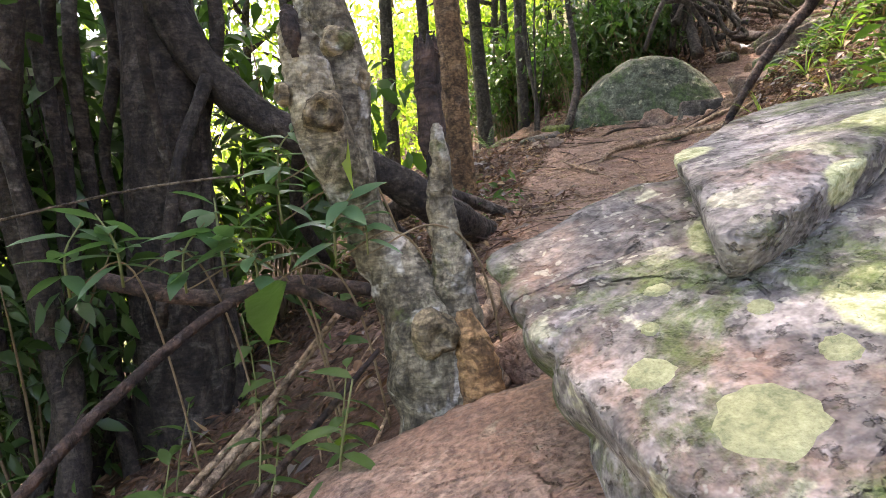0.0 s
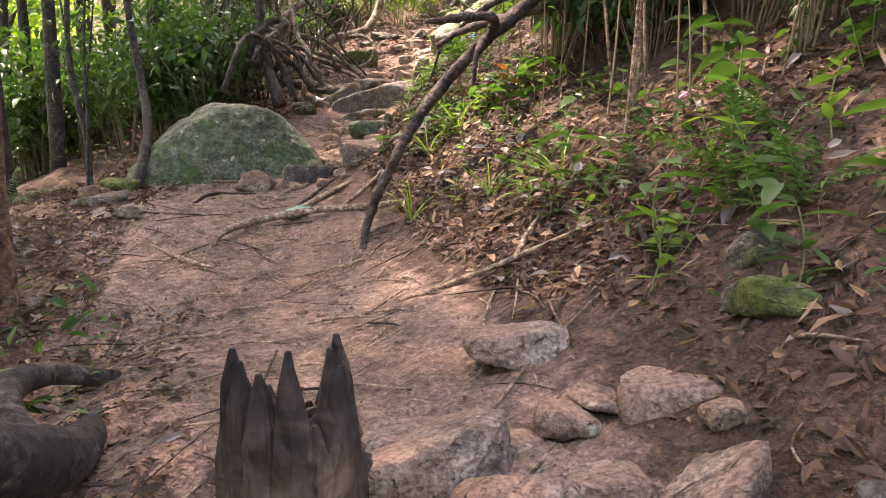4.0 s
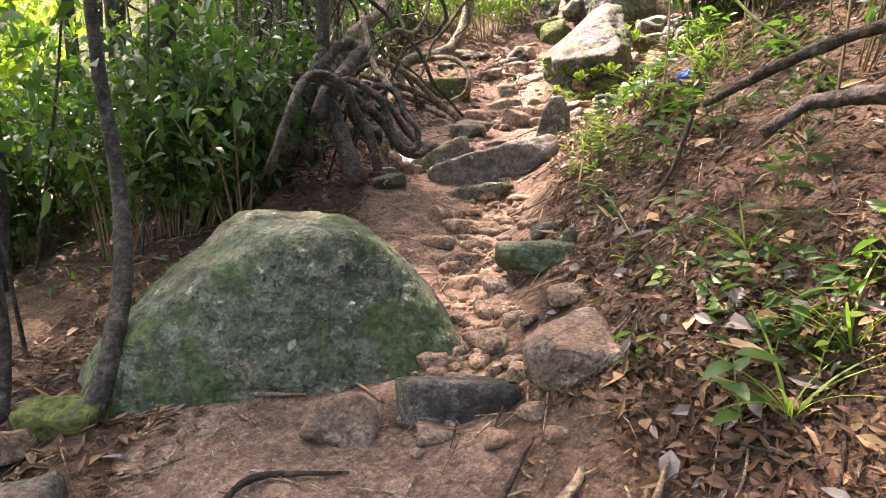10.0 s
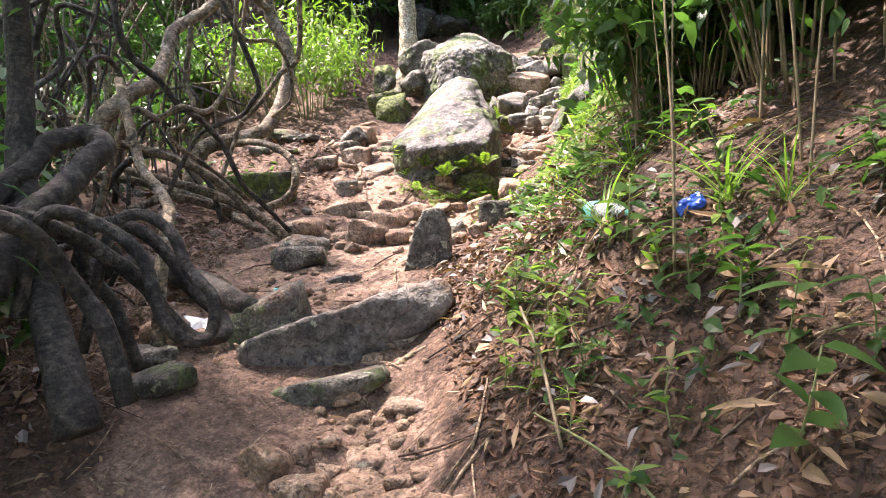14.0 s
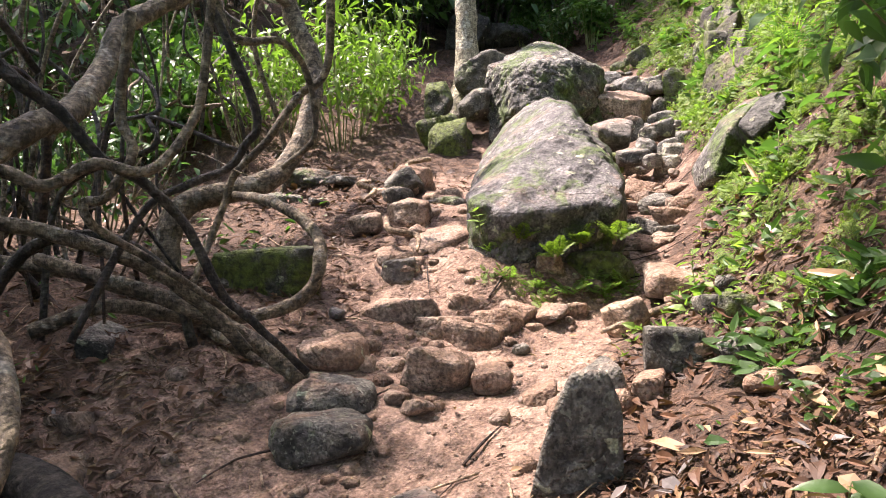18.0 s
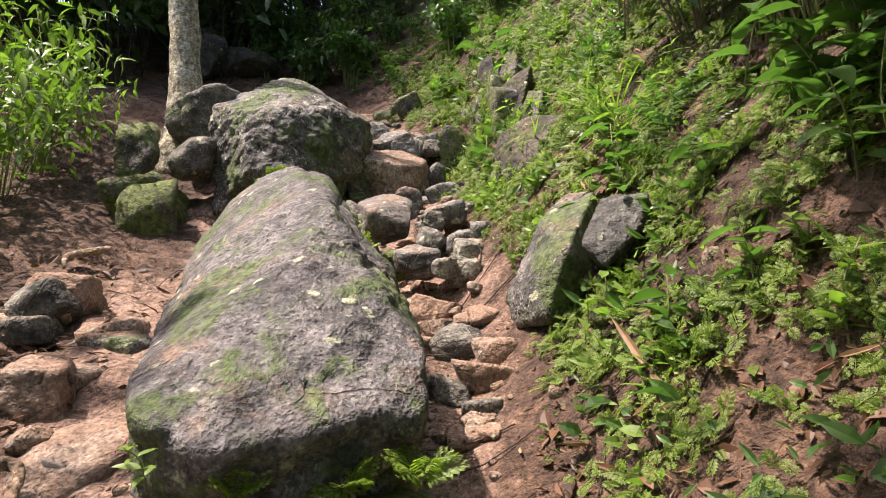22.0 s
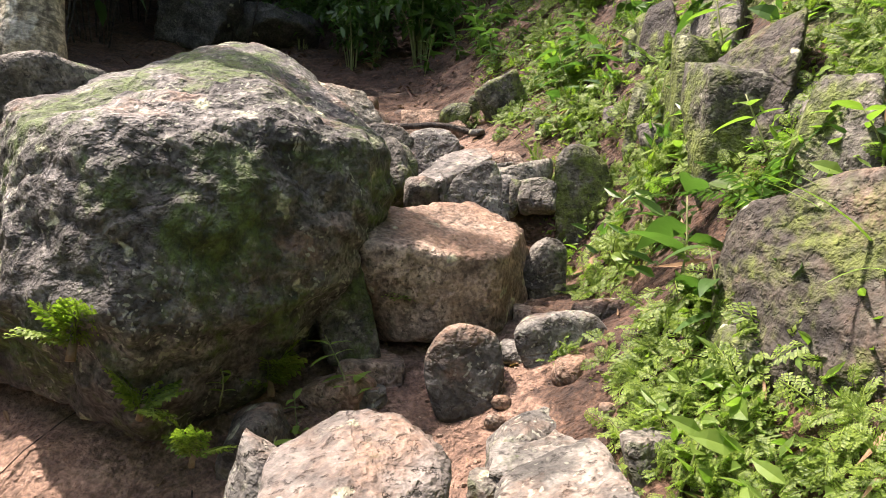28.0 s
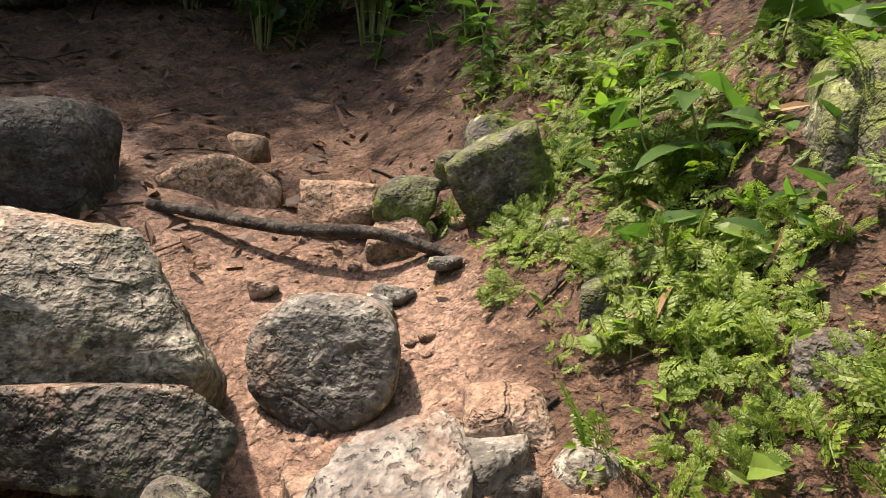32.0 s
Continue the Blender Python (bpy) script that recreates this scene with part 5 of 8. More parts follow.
block([(11.72, 12.62, 5.8), (11.77, 12.56, 5.9), (11.84, 12.47, 5.87), (11.87, 12.39, 5.76), (11.86, 12.37, 5.4), (11.72, 12.6, 5.3), (11.84, 12.65, 5.8), (11.95, 12.5, 5.85), (11.98, 12.4, 5.4), (11.84, 12.62, 5.3)], ROCK_MOSS, "upright mossy slab at the foot of the bank", 309, 16, .08)
block([(11.26, 13.72, 5.97), (11.33, 13.6, 5.98), (11.52, 13.37, 5.98), (11.56, 13.31, 5.9), (11.5, 13.3, 5.8), (11.28, 13.66, 5.82), (11.5, 13.6, 5.95), (11.6, 13.5, 5.8), (11.35, 13.7, 5.8)], ROCK_DARK, "dark squared block lying against the pale boulder", 310, 24, .05)
# these bank faces carry part of their shade in the rock colour
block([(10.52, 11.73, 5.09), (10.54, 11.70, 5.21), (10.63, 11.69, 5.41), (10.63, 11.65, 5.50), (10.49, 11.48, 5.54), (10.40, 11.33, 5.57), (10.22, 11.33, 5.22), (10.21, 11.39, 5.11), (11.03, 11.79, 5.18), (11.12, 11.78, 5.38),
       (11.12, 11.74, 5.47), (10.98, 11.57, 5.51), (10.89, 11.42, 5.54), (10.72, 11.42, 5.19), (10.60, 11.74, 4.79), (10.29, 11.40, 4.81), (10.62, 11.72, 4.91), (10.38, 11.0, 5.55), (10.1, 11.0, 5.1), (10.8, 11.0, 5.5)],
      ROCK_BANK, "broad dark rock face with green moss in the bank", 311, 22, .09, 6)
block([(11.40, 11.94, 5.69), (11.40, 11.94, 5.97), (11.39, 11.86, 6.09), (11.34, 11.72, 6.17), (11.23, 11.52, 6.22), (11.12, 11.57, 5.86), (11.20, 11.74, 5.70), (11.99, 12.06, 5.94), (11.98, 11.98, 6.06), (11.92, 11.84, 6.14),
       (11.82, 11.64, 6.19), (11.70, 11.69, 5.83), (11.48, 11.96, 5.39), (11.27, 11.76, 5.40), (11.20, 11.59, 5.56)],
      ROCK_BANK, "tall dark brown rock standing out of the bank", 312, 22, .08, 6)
block([(10.90, 11.59, 5.57), (10.96, 11.55, 5.75), (10.93, 11.48, 5.90), (10.81, 11.32, 5.87), (10.71, 11.32, 5.62), (11.45, 11.60, 5.72), (11.43, 11.53, 5.87), (11.31, 11.37, 5.84), (10.98, 11.60, 5.27), (10.79, 11.33, 5.32), (11.04, 11.56, 5.45)],
      ROCK_MOSS, "rock under thick yellow-green moss in the bank", 317, 20, .09)
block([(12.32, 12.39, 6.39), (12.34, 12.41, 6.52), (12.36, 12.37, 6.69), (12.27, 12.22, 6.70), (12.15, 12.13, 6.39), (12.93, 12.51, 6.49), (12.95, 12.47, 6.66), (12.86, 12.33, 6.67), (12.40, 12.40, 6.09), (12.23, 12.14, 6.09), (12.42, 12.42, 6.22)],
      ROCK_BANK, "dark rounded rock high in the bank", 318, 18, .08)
block([(11.97, 12.09, 6.28), (12.00, 12.10, 6.36), (12.00, 11.98, 6.62), (11.95, 11.89, 6.63), (11.88, 11.82, 6.51), (11.73, 11.83, 6.26), (12.60, 12.15, 6.33), (12.60, 12.03, 6.59), (12.55, 11.94, 6.60), (12.47, 11.87, 6.48), (11.81, 11.84, 5.96), (12.05, 12.10, 5.98), (12.08, 12.11, 6.06)],
      ROCK_MOSS, "tall rock under yellow-green moss high in the bank", 319, 18, .09)
block([(12.42, 14.72, 6.28), (12.5, 14.58, 6.38), (12.58, 14.45, 6.4), (12.67, 14.27, 6.28), (12.65, 14.28, 6.12), (12.48, 14.6, 6.12), (12.65, 14.75, 6.32), (12.8, 14.4, 6.3), (12.7, 14.6, 6.1)], ROCK_BROWN, "reddish-brown flat-backed stone on the earth above the steps", 313, 12, .07)

# ---- flat stones bedded in the trail, worn level with the earth ----
def bedded(n, s0, s1, d0, d1, lo, hi, show, mat, label, seed):
    """Flat stones sunk in the earth, so that only a low crown of each shows; too many to count, joined."""
    rng, out = random.Random(seed), []
    for k in range(n):
        s, d = rng.uniform(s0, s1), rng.uniform(d0, d1)
        i = int(s * (len(TAB) - 1))
        x, y = TAB[i, 0] + RIGHT[i, 0] * d, TAB[i, 1] + RIGHT[i, 1] * d
        w = lo + (hi - lo) * rng.random() ** 1.6
        h = w * rng.uniform(.35, .55)
        boxy, soft, rough = rng.choice(((.96, 22, .12), (.8, 30, .13), (.9, 14, .12)))
        v, f = hewn(random_planes(rng, w, w * rng.uniform(.5, .9), h, boxy), 4 if w > .16 else 3, soft, rough, seed + k, .03, (.2, .1, 1), w * .7)
        m = pose(x, y, zg(x, y) - h / 2 + show * rng.uniform(.4, 1.3), rng.uniform(-9, 9), rng.uniform(-10, 10), rng.uniform(0, 180))
        out.append(moved(([Vector(p) for p in v], f), m))
    tagged(new("stones", mesh_of("stones", *join(out), mat)), label, "stones", kind="stuff")


bedded(26, .465, .575, -1.7, .45, .14, .5, .05, ROCK_STEP, "flat mud-worn stones bedded in the trodden earth", 901)
bedded(8, .465, .575, -1.5, .4, .14, .4, .04, ROCK_WORN, "pale flat stones bedded in the trodden earth", 951)
bedded(34, .575, .7, -.5, .32, .1, .3, .06, ROCK_STEP, "worn stones wedged in the steep trail", 1001)
bedded(14, .69, .79, -.45, .35, .1, .3, .07, ROCK_GREY, "grey stones wedged between the rock steps", 1051)
bedded(14, .69, .79, -.45, .35, .1, .26, .07, ROCK_STEP, "worn stones wedged between the rock steps", 1081)
bedded(16, .11, .185, -.35, .75, .14, .42, .035, ROCK_STEP, "flat angular stones bedded in the trail", 1101)
bedded(22, .33, .46, -.35, .4, .1, .28, .05, ROCK_BROWN, "reddish stones bedded in the worn gully", 1151)
bedded(12, .5, .62, -3.4, -1.6, .15, .4, .07, ROCK_DARK, "half-buried stones at the edge of the thicket", 1201)


# ---- trunks, roots, lianas and dead wood ----
def tree(parts_at, label, mat, crown=None, seed=0, category="tree", sides=14):
    """A tree: its trunk and limbs, and a crown of leaves where it shows."""
    root = new("tree")
    root.location = parts_at[0][0][:3]
    tagged(root, label, category)
    back = Matrix.Translation(-Vector(parts_at[0][0][:3]))
    for k, pts in enumerate(parts_at):
        v, f = tube(pts, sides if k == 0 else 8, 8, .12, seed + k, .25)
        part("trunk" if k == 0 else "limb", mesh_of("trunk", v, f, mat), root, m=back)
    if crown:
        part("crown", crown, root, m=Matrix.Identity(4))
    return root


# the twin-stemmed tree at the start of the trail
twin = new("tree")
twin.location = (-.15, 2.08, .7)
tagged(twin, "crooked mottled tree with knots and a broken dead second stem", "tree")
back = Matrix.Translation((.15, -2.08, -.7))
v, f = tube([(-.02, 2.06, .62, .155), (-.07, 2.07, .85, .12), (-.12, 2.1, 1.02, .09), (-.2, 2.11, 1.17, .07), (-.245, 2.08, 1.3, .064), (-.28, 2.02, 1.42, .066),
              (-.3, 1.985, 1.52, .064), (-.315, 1.97, 1.6, .056), (-.325, 1.965, 1.68, .046), (-.335, 1.96, 1.725, .036), (-.336, 1.96, 1.735, .012)], 22, 12, .14, 2, .22)
part("trunk", mesh_of("trunk", v, f, BARK_PALE), twin, m=back)
v, f = tube([(-.23, 2.1, 1.28, .05), (-.25, 2.13, 1.45, .062), (-.25, 2.15, 1.6, .066), (-.265, 2.16, 1.7, .062), (-.3, 2.165, 1.82, .063), (-.32, 2.18, 1.95, .062), (-.37, 2.22, 2.3, .056), (-.5, 2.3, 3.2, .05), (-.6, 2.4, 4.4, .045)], 22, 12, .14, 6, .2)
part("upper_stem", mesh_of("upper_stem", v, f, BARK_PALE), twin, m=back)
v, f = tube([(.06, 2.0, .62, .105), (.03, 2.03, .8, .078), (.01, 2.08, .96, .062), (.0, 2.09, 1.1, .05), (-.015, 2.1, 1.24, .037), (-.01, 2.08, 1.36, .028), (-.01, 2.06, 1.45, .016), (-.008, 2.06, 1.47, .006)], 18, 10, .16, 5, .25)
part("second_stem", mesh_of("second_stem", v, f, BARK_PALE), twin, m=back)
v, f = tube([(.075, 1.93, .6, .09), (.06, 1.965, .75, .066), (.045, 2.0, .88, .05), (.025, 2.03, .98, .022)], 14, 8, .16, 8, .3)
part("root_flare", mesh_of("root_flare", v, f, WOOD_RAW), twin, "bare orange wood where the bark has worn off", back)
v, f = tube([(-.01, 2.085, 1.28, .022), (-.018, 2.09, 1.38, .031), (-.024, 2.093, 1.5, .034), (-.026, 2.096, 1.58, .033), (-.024, 2.098, 1.645, .031), (-.024, 2.1, 1.655, .024)], 18, 12, .34, 9, .3)
splints = [(v, f)]
srng = random.Random(19)
for k in range(15):
    a, h = k * .42 + srng.uniform(-.1, .1), srng.uniform(.0, .055)
    x, y = -.024 + .024 * math.cos(a), 2.097 + .024 * math.sin(a)
    splints.append(tube([(x, y, 1.45 + srng.uniform(-.08, .1), .006), (x * 1.02, y, 1.6, .010), (x, y, 1.645 + h * .6, .008), (x, y, 1.66 + h, .0015)], 6, 4, .4, k))
part("broken_top", mesh_of("broken_top", *join(splints), BARK_CHAR, False), twin, "splintered dark dead wood", back)


def knot(x, y, z, r, yaw, hollow):
    """A swollen ring of bark round the scar of a lost branch, facing yaw."""
    verts, faces, n = [], [], 20
    for i, (rad, out) in enumerate(((1.5, -.35), (1.25, .12), (1.0, .5), (.72, .6), (.48, .42), (.3, -.1 if hollow else .3), (.02, -.2 if hollow else .25))):
        for k in range(n):
            a = 6.2832 * k / n
            q = 1 + .32 * noise.noise(Vector((math.cos(a) * 1.6, math.sin(a) * 1.6, z * 9 + i * .35)))
            verts.append((r * rad * q * math.cos(a), -r * out * q, r * rad * q * math.sin(a)))
    for i in range(6):
        for k in range(n):
            k2 = (k + 1) % n
            faces.append((i * n + k, i * n + k2, (i + 1) * n + k2, (i + 1) * n + k))
    part("knot", mesh_of("knot", verts, faces, BARK_KNOT), twin, "gnarled hollow knot" if hollow else "gnarled knot", pose(x + .15, y - 2.08, z - .7, 0, 0, yaw))


for spec in ((-.275, 1.928, 1.515, .036, 8, True), (-.255, 2.095, 1.7, .03, 10, False), (-.37, 1.93, 1.56, .02, -50, False), (-.37, 2.13, 1.9, .024, -30, False), (-.2, 2.11, 1.6, .022, 40, False), (-.05, 1.965, .93, .045, 20, False), (-.13, 2.0, .86, .04, -20, False)):
    knot(*spec)
v, f = tube([(-.325, 1.925, 1.64, .01), (-.33, 1.925, 1.7, .022), (-.335, 1.935, 1.75, .018), (-.335, 1.94, 1.765, .005)], 12, 6, .3, 4, .2)
part("stub", mesh_of("stub", v, f, BARK_CHAR), twin, "dark broken branch stub", back)
part("leaf", mesh_of("leaf", *blade(.17, .035, .15, .3, 5), LEAF_SUN), twin, "long yellow-green leaf", pose(-.1, -.085, .78, -74, 10, 172))

limb("root", [(-.1, 2.1, .78, .035), (.05, 2.25, .88, .03), (.12, 2.4, .92, .026), (.1, 2.6, .95, .02), (.02, 2.75, .96, .012)], BARK_ROOT, "exposed brown root curling at the foot of the tree", "root", 3)
limb("root", [(.1, 2.05, .75, .03), (.2, 2.2, .88, .026), (.16, 2.32, .93, .022), (.28, 2.45, .92, .014)], BARK_ROOT, "exposed brown root curling at the foot of the tree", "root", 4)

# the tall brown trunk above the valley and the dark fig with its hanging roots
tree([[(.03, 5.63, .85, .15), (.03, 5.63, 1.2, .115), (.02, 5.62, 2.2, .1), (.0, 5.62, 4, .095), (-.03, 5.6, 7.5, .08)], [(.03, 5.6, 1.05, .07), (.12, 5.5, .98, .05), (.3, 5.35, 1.0, .02)], [(.02, 5.6, 1.0, .07), (-.12, 5.5, .9, .05), (-.3, 5.45, .8, .02)]], "straight tall tree with smooth brown bark", BARK_BROWN, seed=2)
FIG = [(-1.25, 3.25, -.3, .3), (-1.3, 3.3, .8, .2), (-1.25, 3.35, 2.0, .17), (-1.35, 3.4, 3.2, .16), (-1.5, 3.4, 5.5, .14)]
rng = random.Random(41)
stems = [FIG]
for k in range(11):
    a, rr = rng.uniform(0, 6.3), rng.uniform(.15, .5)
    x, y = -1.35 + rr * math.cos(a), 3.1 + rr * math.sin(a)
    r0 = rng.choice((.02, .03, .045, .06))
    stems.append([(x + rng.uniform(-.25, .25), y + rng.uniform(-.25, .25), zg(x, y) - .1, r0 * 1.4)] + [(x + rng.uniform(-.09, .09), y + rng.uniform(-.09, .09), .4 + h * .55, r0 * rng.uniform(.8, 1.2)) for h in range(6)] + [(-1.35, 3.35, 4.2, r0)])
tree(stems, "dark fig tree with a tangle of hanging roots", BARK_DARK, seed=11, sides=16)
limb("branch", [(-1.35, 3.2, 2.7, .1), (-1.1, 3.25, 1.98, .085), (-.9, 3.27, 1.7, .075), (-.66, 3.29, 1.53, .072), (-.32, 3.35, 1.34, .078), (-.02, 3.6, 1.1, .085), (.15, 4.0, .98, .06), (.3, 4.5, .95, .03)],
     BARK_DARK, "thick dark branch sagging from the fig tree to the ground", "branch", 21, 12, more=(
         [(-.02, 3.6, 1.1, .06), (-.05, 3.9, 1.18, .05), (.1, 4.3, 1.12, .04), (.35, 4.5, 1.0, .03)], [(-.2, 3.45, 1.2, .05), (-.35, 3.7, 1.1, .045), (-.3, 4.1, .95, .04)],
         [(-.66, 3.29, 1.5, .03), (-.75, 3.5, 1.2, .03), (-.7, 3.8, .9, .025)], [(-1.0, 3.2, 1.8, .03), (-1.1, 3.0, 1.4, .028), (-1.2, 2.9, .8, .025)]))
limb("branch", [(-1.25, 2.6, 1.05, .03), (-.9, 2.65, .95, .032), (-.6, 2.75, .97, .03), (-.3, 2.6, .95, .022)], BARK_DEAD, "low dead branch under the fig tree", "branch", 22)
for k, (x0, y0, z0, x1, y1, z1, r) in enumerate(((-.75, 1.5, .42, -.2, 2.0, .9, .012), (-.9, 1.7, .35, -.35, 2.35, .95, .016), (-.62, 1.35, .42, -.15, 1.75, .72, .02), (-.8, 2.0, .5, -.35, 2.2, .95, .01), (-.5, 1.25, .45, -.3, 1.6, .7, .022), (-1.1, 1.9, .25, -.5, 2.1, .7, .014))):
    limb("stick", [(x0, y0, z0, r), ((x0 + x1) / 2, (y0 + y1) / 2 + .03, (z0 + z1) / 2 - .02, r * .9), (x1, y1, z1, r * .6)], BARK_ROOT if k % 2 else BARK_DEAD, "fallen stick lying down the slope", "stick", 30 + k, 7, group="sticks below the tree")

# the dead branch that leans across the bank
limb("dead_branch", [(1.86, 5.2, 1.08, .01), (1.92, 5.4, 1.24, .022), (2.06, 5.52, 1.5, .026), (2.36, 5.6, 1.93, .033), (2.72, 5.68, 2.3, .04), (3.05, 5.5, 2.68, .044), (3.5, 5.5, 3.0, .042), (4.1, 5.6, 3.4, .04)],
     BARK_CHAR, "dark wet dead branch leaning from the bank onto the trail", "branch", 51, 12, .4, per=10, knots=.5, more=(
         [(3.0, 5.45, 2.66, .034), (2.85, 5.3, 2.73, .03), (2.57, 5.5, 2.71, .022), (2.5, 5.54, 2.7, .008)], [(2.98, 5.5, 2.64, .028), (2.82, 5.4, 2.5, .02), (2.75, 5.35, 2.3, .01)],
         [(1.95, 5.42, 1.28, .018), (1.78, 5.2, 1.15, .014), (1.6, 4.95, 1.12, .006)]))
limb("root", [(1.2, 6.09, 1.26, .012), (1.37, 6.24, 1.36, .024), (1.72, 6.36, 1.42, .026), (2.04, 6.22, 1.47, .024), (2.28, 5.9, 1.5, .022), (2.45, 5.5, 1.56, .015)], BARK_ROOT, "pale brown root arching across the trail", "root", 52)
limb("root", [(1.88, 6.42, 1.42, .014), (2.17, 6.51, 1.53, .02), (2.46, 6.56, 1.64, .016), (2.6, 6.7, 1.66, .006)], BARK_ROOT, "pale brown root arching across the trail", "root", 53)
for k, (a, b, c) in enumerate((((1.95, 6.59, 1.42), (2.17, 6.66, 1.53), (2.5, 6.82, 1.68)), ((2.2, 6.2, 1.48), (2.44, 6.28, 1.6), (2.68, 6.38, 1.74)), ((1.4, 7.93, 1.57), (1.62, 8.06, 1.65), (2.05, 7.79, 1.65)),
                               ((1.46, 7.2, 1.5), (1.65, 7.32, 1.56), (1.95, 7.17, 1.56)), ((1.5, 4.4, 1.15), (1.8, 4.14, 1.3), (2.15, 3.8, 1.52)), ((1.9, 4.05, 1.34), (2.05, 4.11, 1.45), (2.24, 4.2, 1.55)),
                               ((2.12, 3.54, 1.53), (1.99, 3.4, 1.48), (1.83, 3.28, 1.4)), ((4.64, 9.66, 2.4), (4.82, 9.51, 2.54), (5.02, 9.31, 2.67)), ((1.1, 5.7, 1.2), (1.0, 5.9, 1.24), (.9, 6.2, 1.3)))):
    limb("stick", [(*a, .011), (*b, .014), (*c, .006)], BARK_ROOT if k % 3 else BARK_DEAD, "bare crooked stick lying on the trail", "stick", 60 + k, 7, group="sticks on the trail", rough=.25)

# the tangle of lianas beside the trail
LIANA = "woody liana looping over the ground"
limb("liana", [(3.3, 10.2, 5.6, .05), (3.38, 10.42, 4.4, .052), (3.41, 10.5, 3.87, .055), (3.36, 10.4, 3.45, .06), (3.32, 10.12, 3.03, .065), (3.27, 9.78, 2.72, .07), (3.27, 9.66, 2.5, .08)], BARK_DARK, "dark vertical liana stem rooted beside the trail", "liana", 71, 12)
limb("liana", [(2.9, 9.95, 3.3, .04), (3.13, 9.93, 3.29, .036), (3.32, 10.0, 3.24, .035), (3.51, 10.05, 3.15, .034), (3.66, 9.99, 3.01, .033), (3.76, 9.93, 2.84, .032), (3.84, 9.88, 2.74, .032), (3.98, 9.87, 2.74, .031), (4.01, 9.93, 2.81, .03),
               (3.94, 10.04, 2.93, .03), (3.87, 10.15, 3.11, .03), (3.79, 10.24, 3.22, .03), (3.68, 10.32, 3.26, .03), (3.59, 10.35, 3.21, .03), (3.58, 10.34, 3.06, .03), (3.64, 10.2, 2.9, .028), (3.7, 10.1, 2.6, .026)], BARK_DARK, LIANA, "liana", 72, 10, group="lianas")
limb("liana", [(3.1, 9.95, 3.0, .06), (3.17, 10.02, 3.13, .06), (3.29, 10.11, 3.28, .06), (3.45, 10.18, 3.4, .058), (3.58, 10.25, 3.53, .056), (3.68, 10.32, 3.61, .055), (3.65, 10.43, 3.67, .052), (3.51, 10.46, 3.63, .05), (3.38, 10.39, 3.5, .05), (3.2, 10.3, 3.3, .05), (3.1, 10.2, 2.7, .05)], BARK_DARK, LIANA, "liana", 73, 11, group="lianas")
limb("liana", [(2.5, 9.4, 2.6, .03), (2.69, 9.43, 3.05, .03), (2.81, 9.49, 3.22, .03), (2.95, 9.54, 3.27, .03), (3.12, 9.57, 3.21, .031), (3.26, 9.62, 3.03, .032), (3.34, 9.57, 2.86, .034), (3.38, 9.53, 2.6, .036)], BARK_DARK, LIANA, "liana", 74, 10, group="lianas")
limb("liana", [(3.2, 10.0, 2.9, .028), (3.27, 9.94, 3.27, .027), (3.44, 9.86, 3.25, .027), (3.58, 9.79, 3.11, .027), (3.6, 9.7, 2.9, .027), (3.67, 9.66, 2.78, .027), (3.79, 9.66, 2.78, .026), (3.83, 9.7, 2.93, .026), (3.79, 9.82, 3.05, .026), (3.77, 9.9, 3.2, .025), (3.71, 10.05, 3.29, .025), (3.6, 10.12, 3.2, .024), (3.5, 10.2, 2.7, .024)], BARK_DARK, LIANA, "liana", 75, 10, group="lianas")
limb("liana", [(4.2, 11.95, 3.6, .066), (4.32, 11.9, 3.95, .062), (4.54, 11.9, 4.19, .058), (4.83, 12.09, 4.37, .055), (5.04, 12.28, 4.64, .051), (5.16, 12.39, 4.86, .050), (5.39, 12.46, 5.04, .048), (5.61, 12.52, 5.21, .047), (6.1, 12.6, 5.8, .043), (6.3, 12.8, 6.8, .039)], BARK_VINE, "thick bent liana rising from the thicket", "liana", 76, 13, .25)
limb("liana", [(7.0, 13.6, 8.2, .070), (7.05, 13.67, 6.9, .070), (7.07, 13.76, 6.22, .069), (7.09, 13.71, 5.7, .070), (7.17, 13.54, 5.27, .072), (6.95, 13.34, 4.74, .073), (6.58, 13.18, 4.3, .075), (6.18, 13.16, 4.14, .078), (5.85, 13.15, 4.05, .078), (5.72, 13.15, 3.8, .082), (5.7, 13.1, 3.4, .094)], BARK_VINE, "great hook-shaped pale liana hanging beside the trail", "liana", 77, 14, .25, more=(
    [(7.1, 13.7, 5.9, .05), (7.3, 13.8, 6.2, .045), (7.35, 13.9, 6.8, .04), (7.5, 14, 8, .04)], [(7.08, 13.7, 5.75, .045), (6.8, 13.75, 5.95, .04), (6.5, 13.9, 6.4, .038), (6.4, 14, 7.4, .035)], [(7.0, 13.7, 6.3, .04), (6.7, 13.6, 6.45, .035), (6.55, 13.5, 6.9, .03), (6.6, 13.5, 8, .03)]))
limb("liana", [(6.18, 13.16, 4.12, .03), (6.1, 12.7, 4.07, .031), (6.04, 12.34, 3.99, .032), (6.05, 12.06, 3.85, .033), (6.0, 11.94, 3.68, .034), (5.93, 11.98, 3.5, .034), (5.7, 12.05, 3.41, .034), (5.35, 12.1, 3.42, .034), (5.0, 12.2, 3.5, .034), (4.7, 12.3, 3.4, .034)], BARK_VINE, "liana bent in a ring round a mossy rock", "liana", 78, 10, .25)
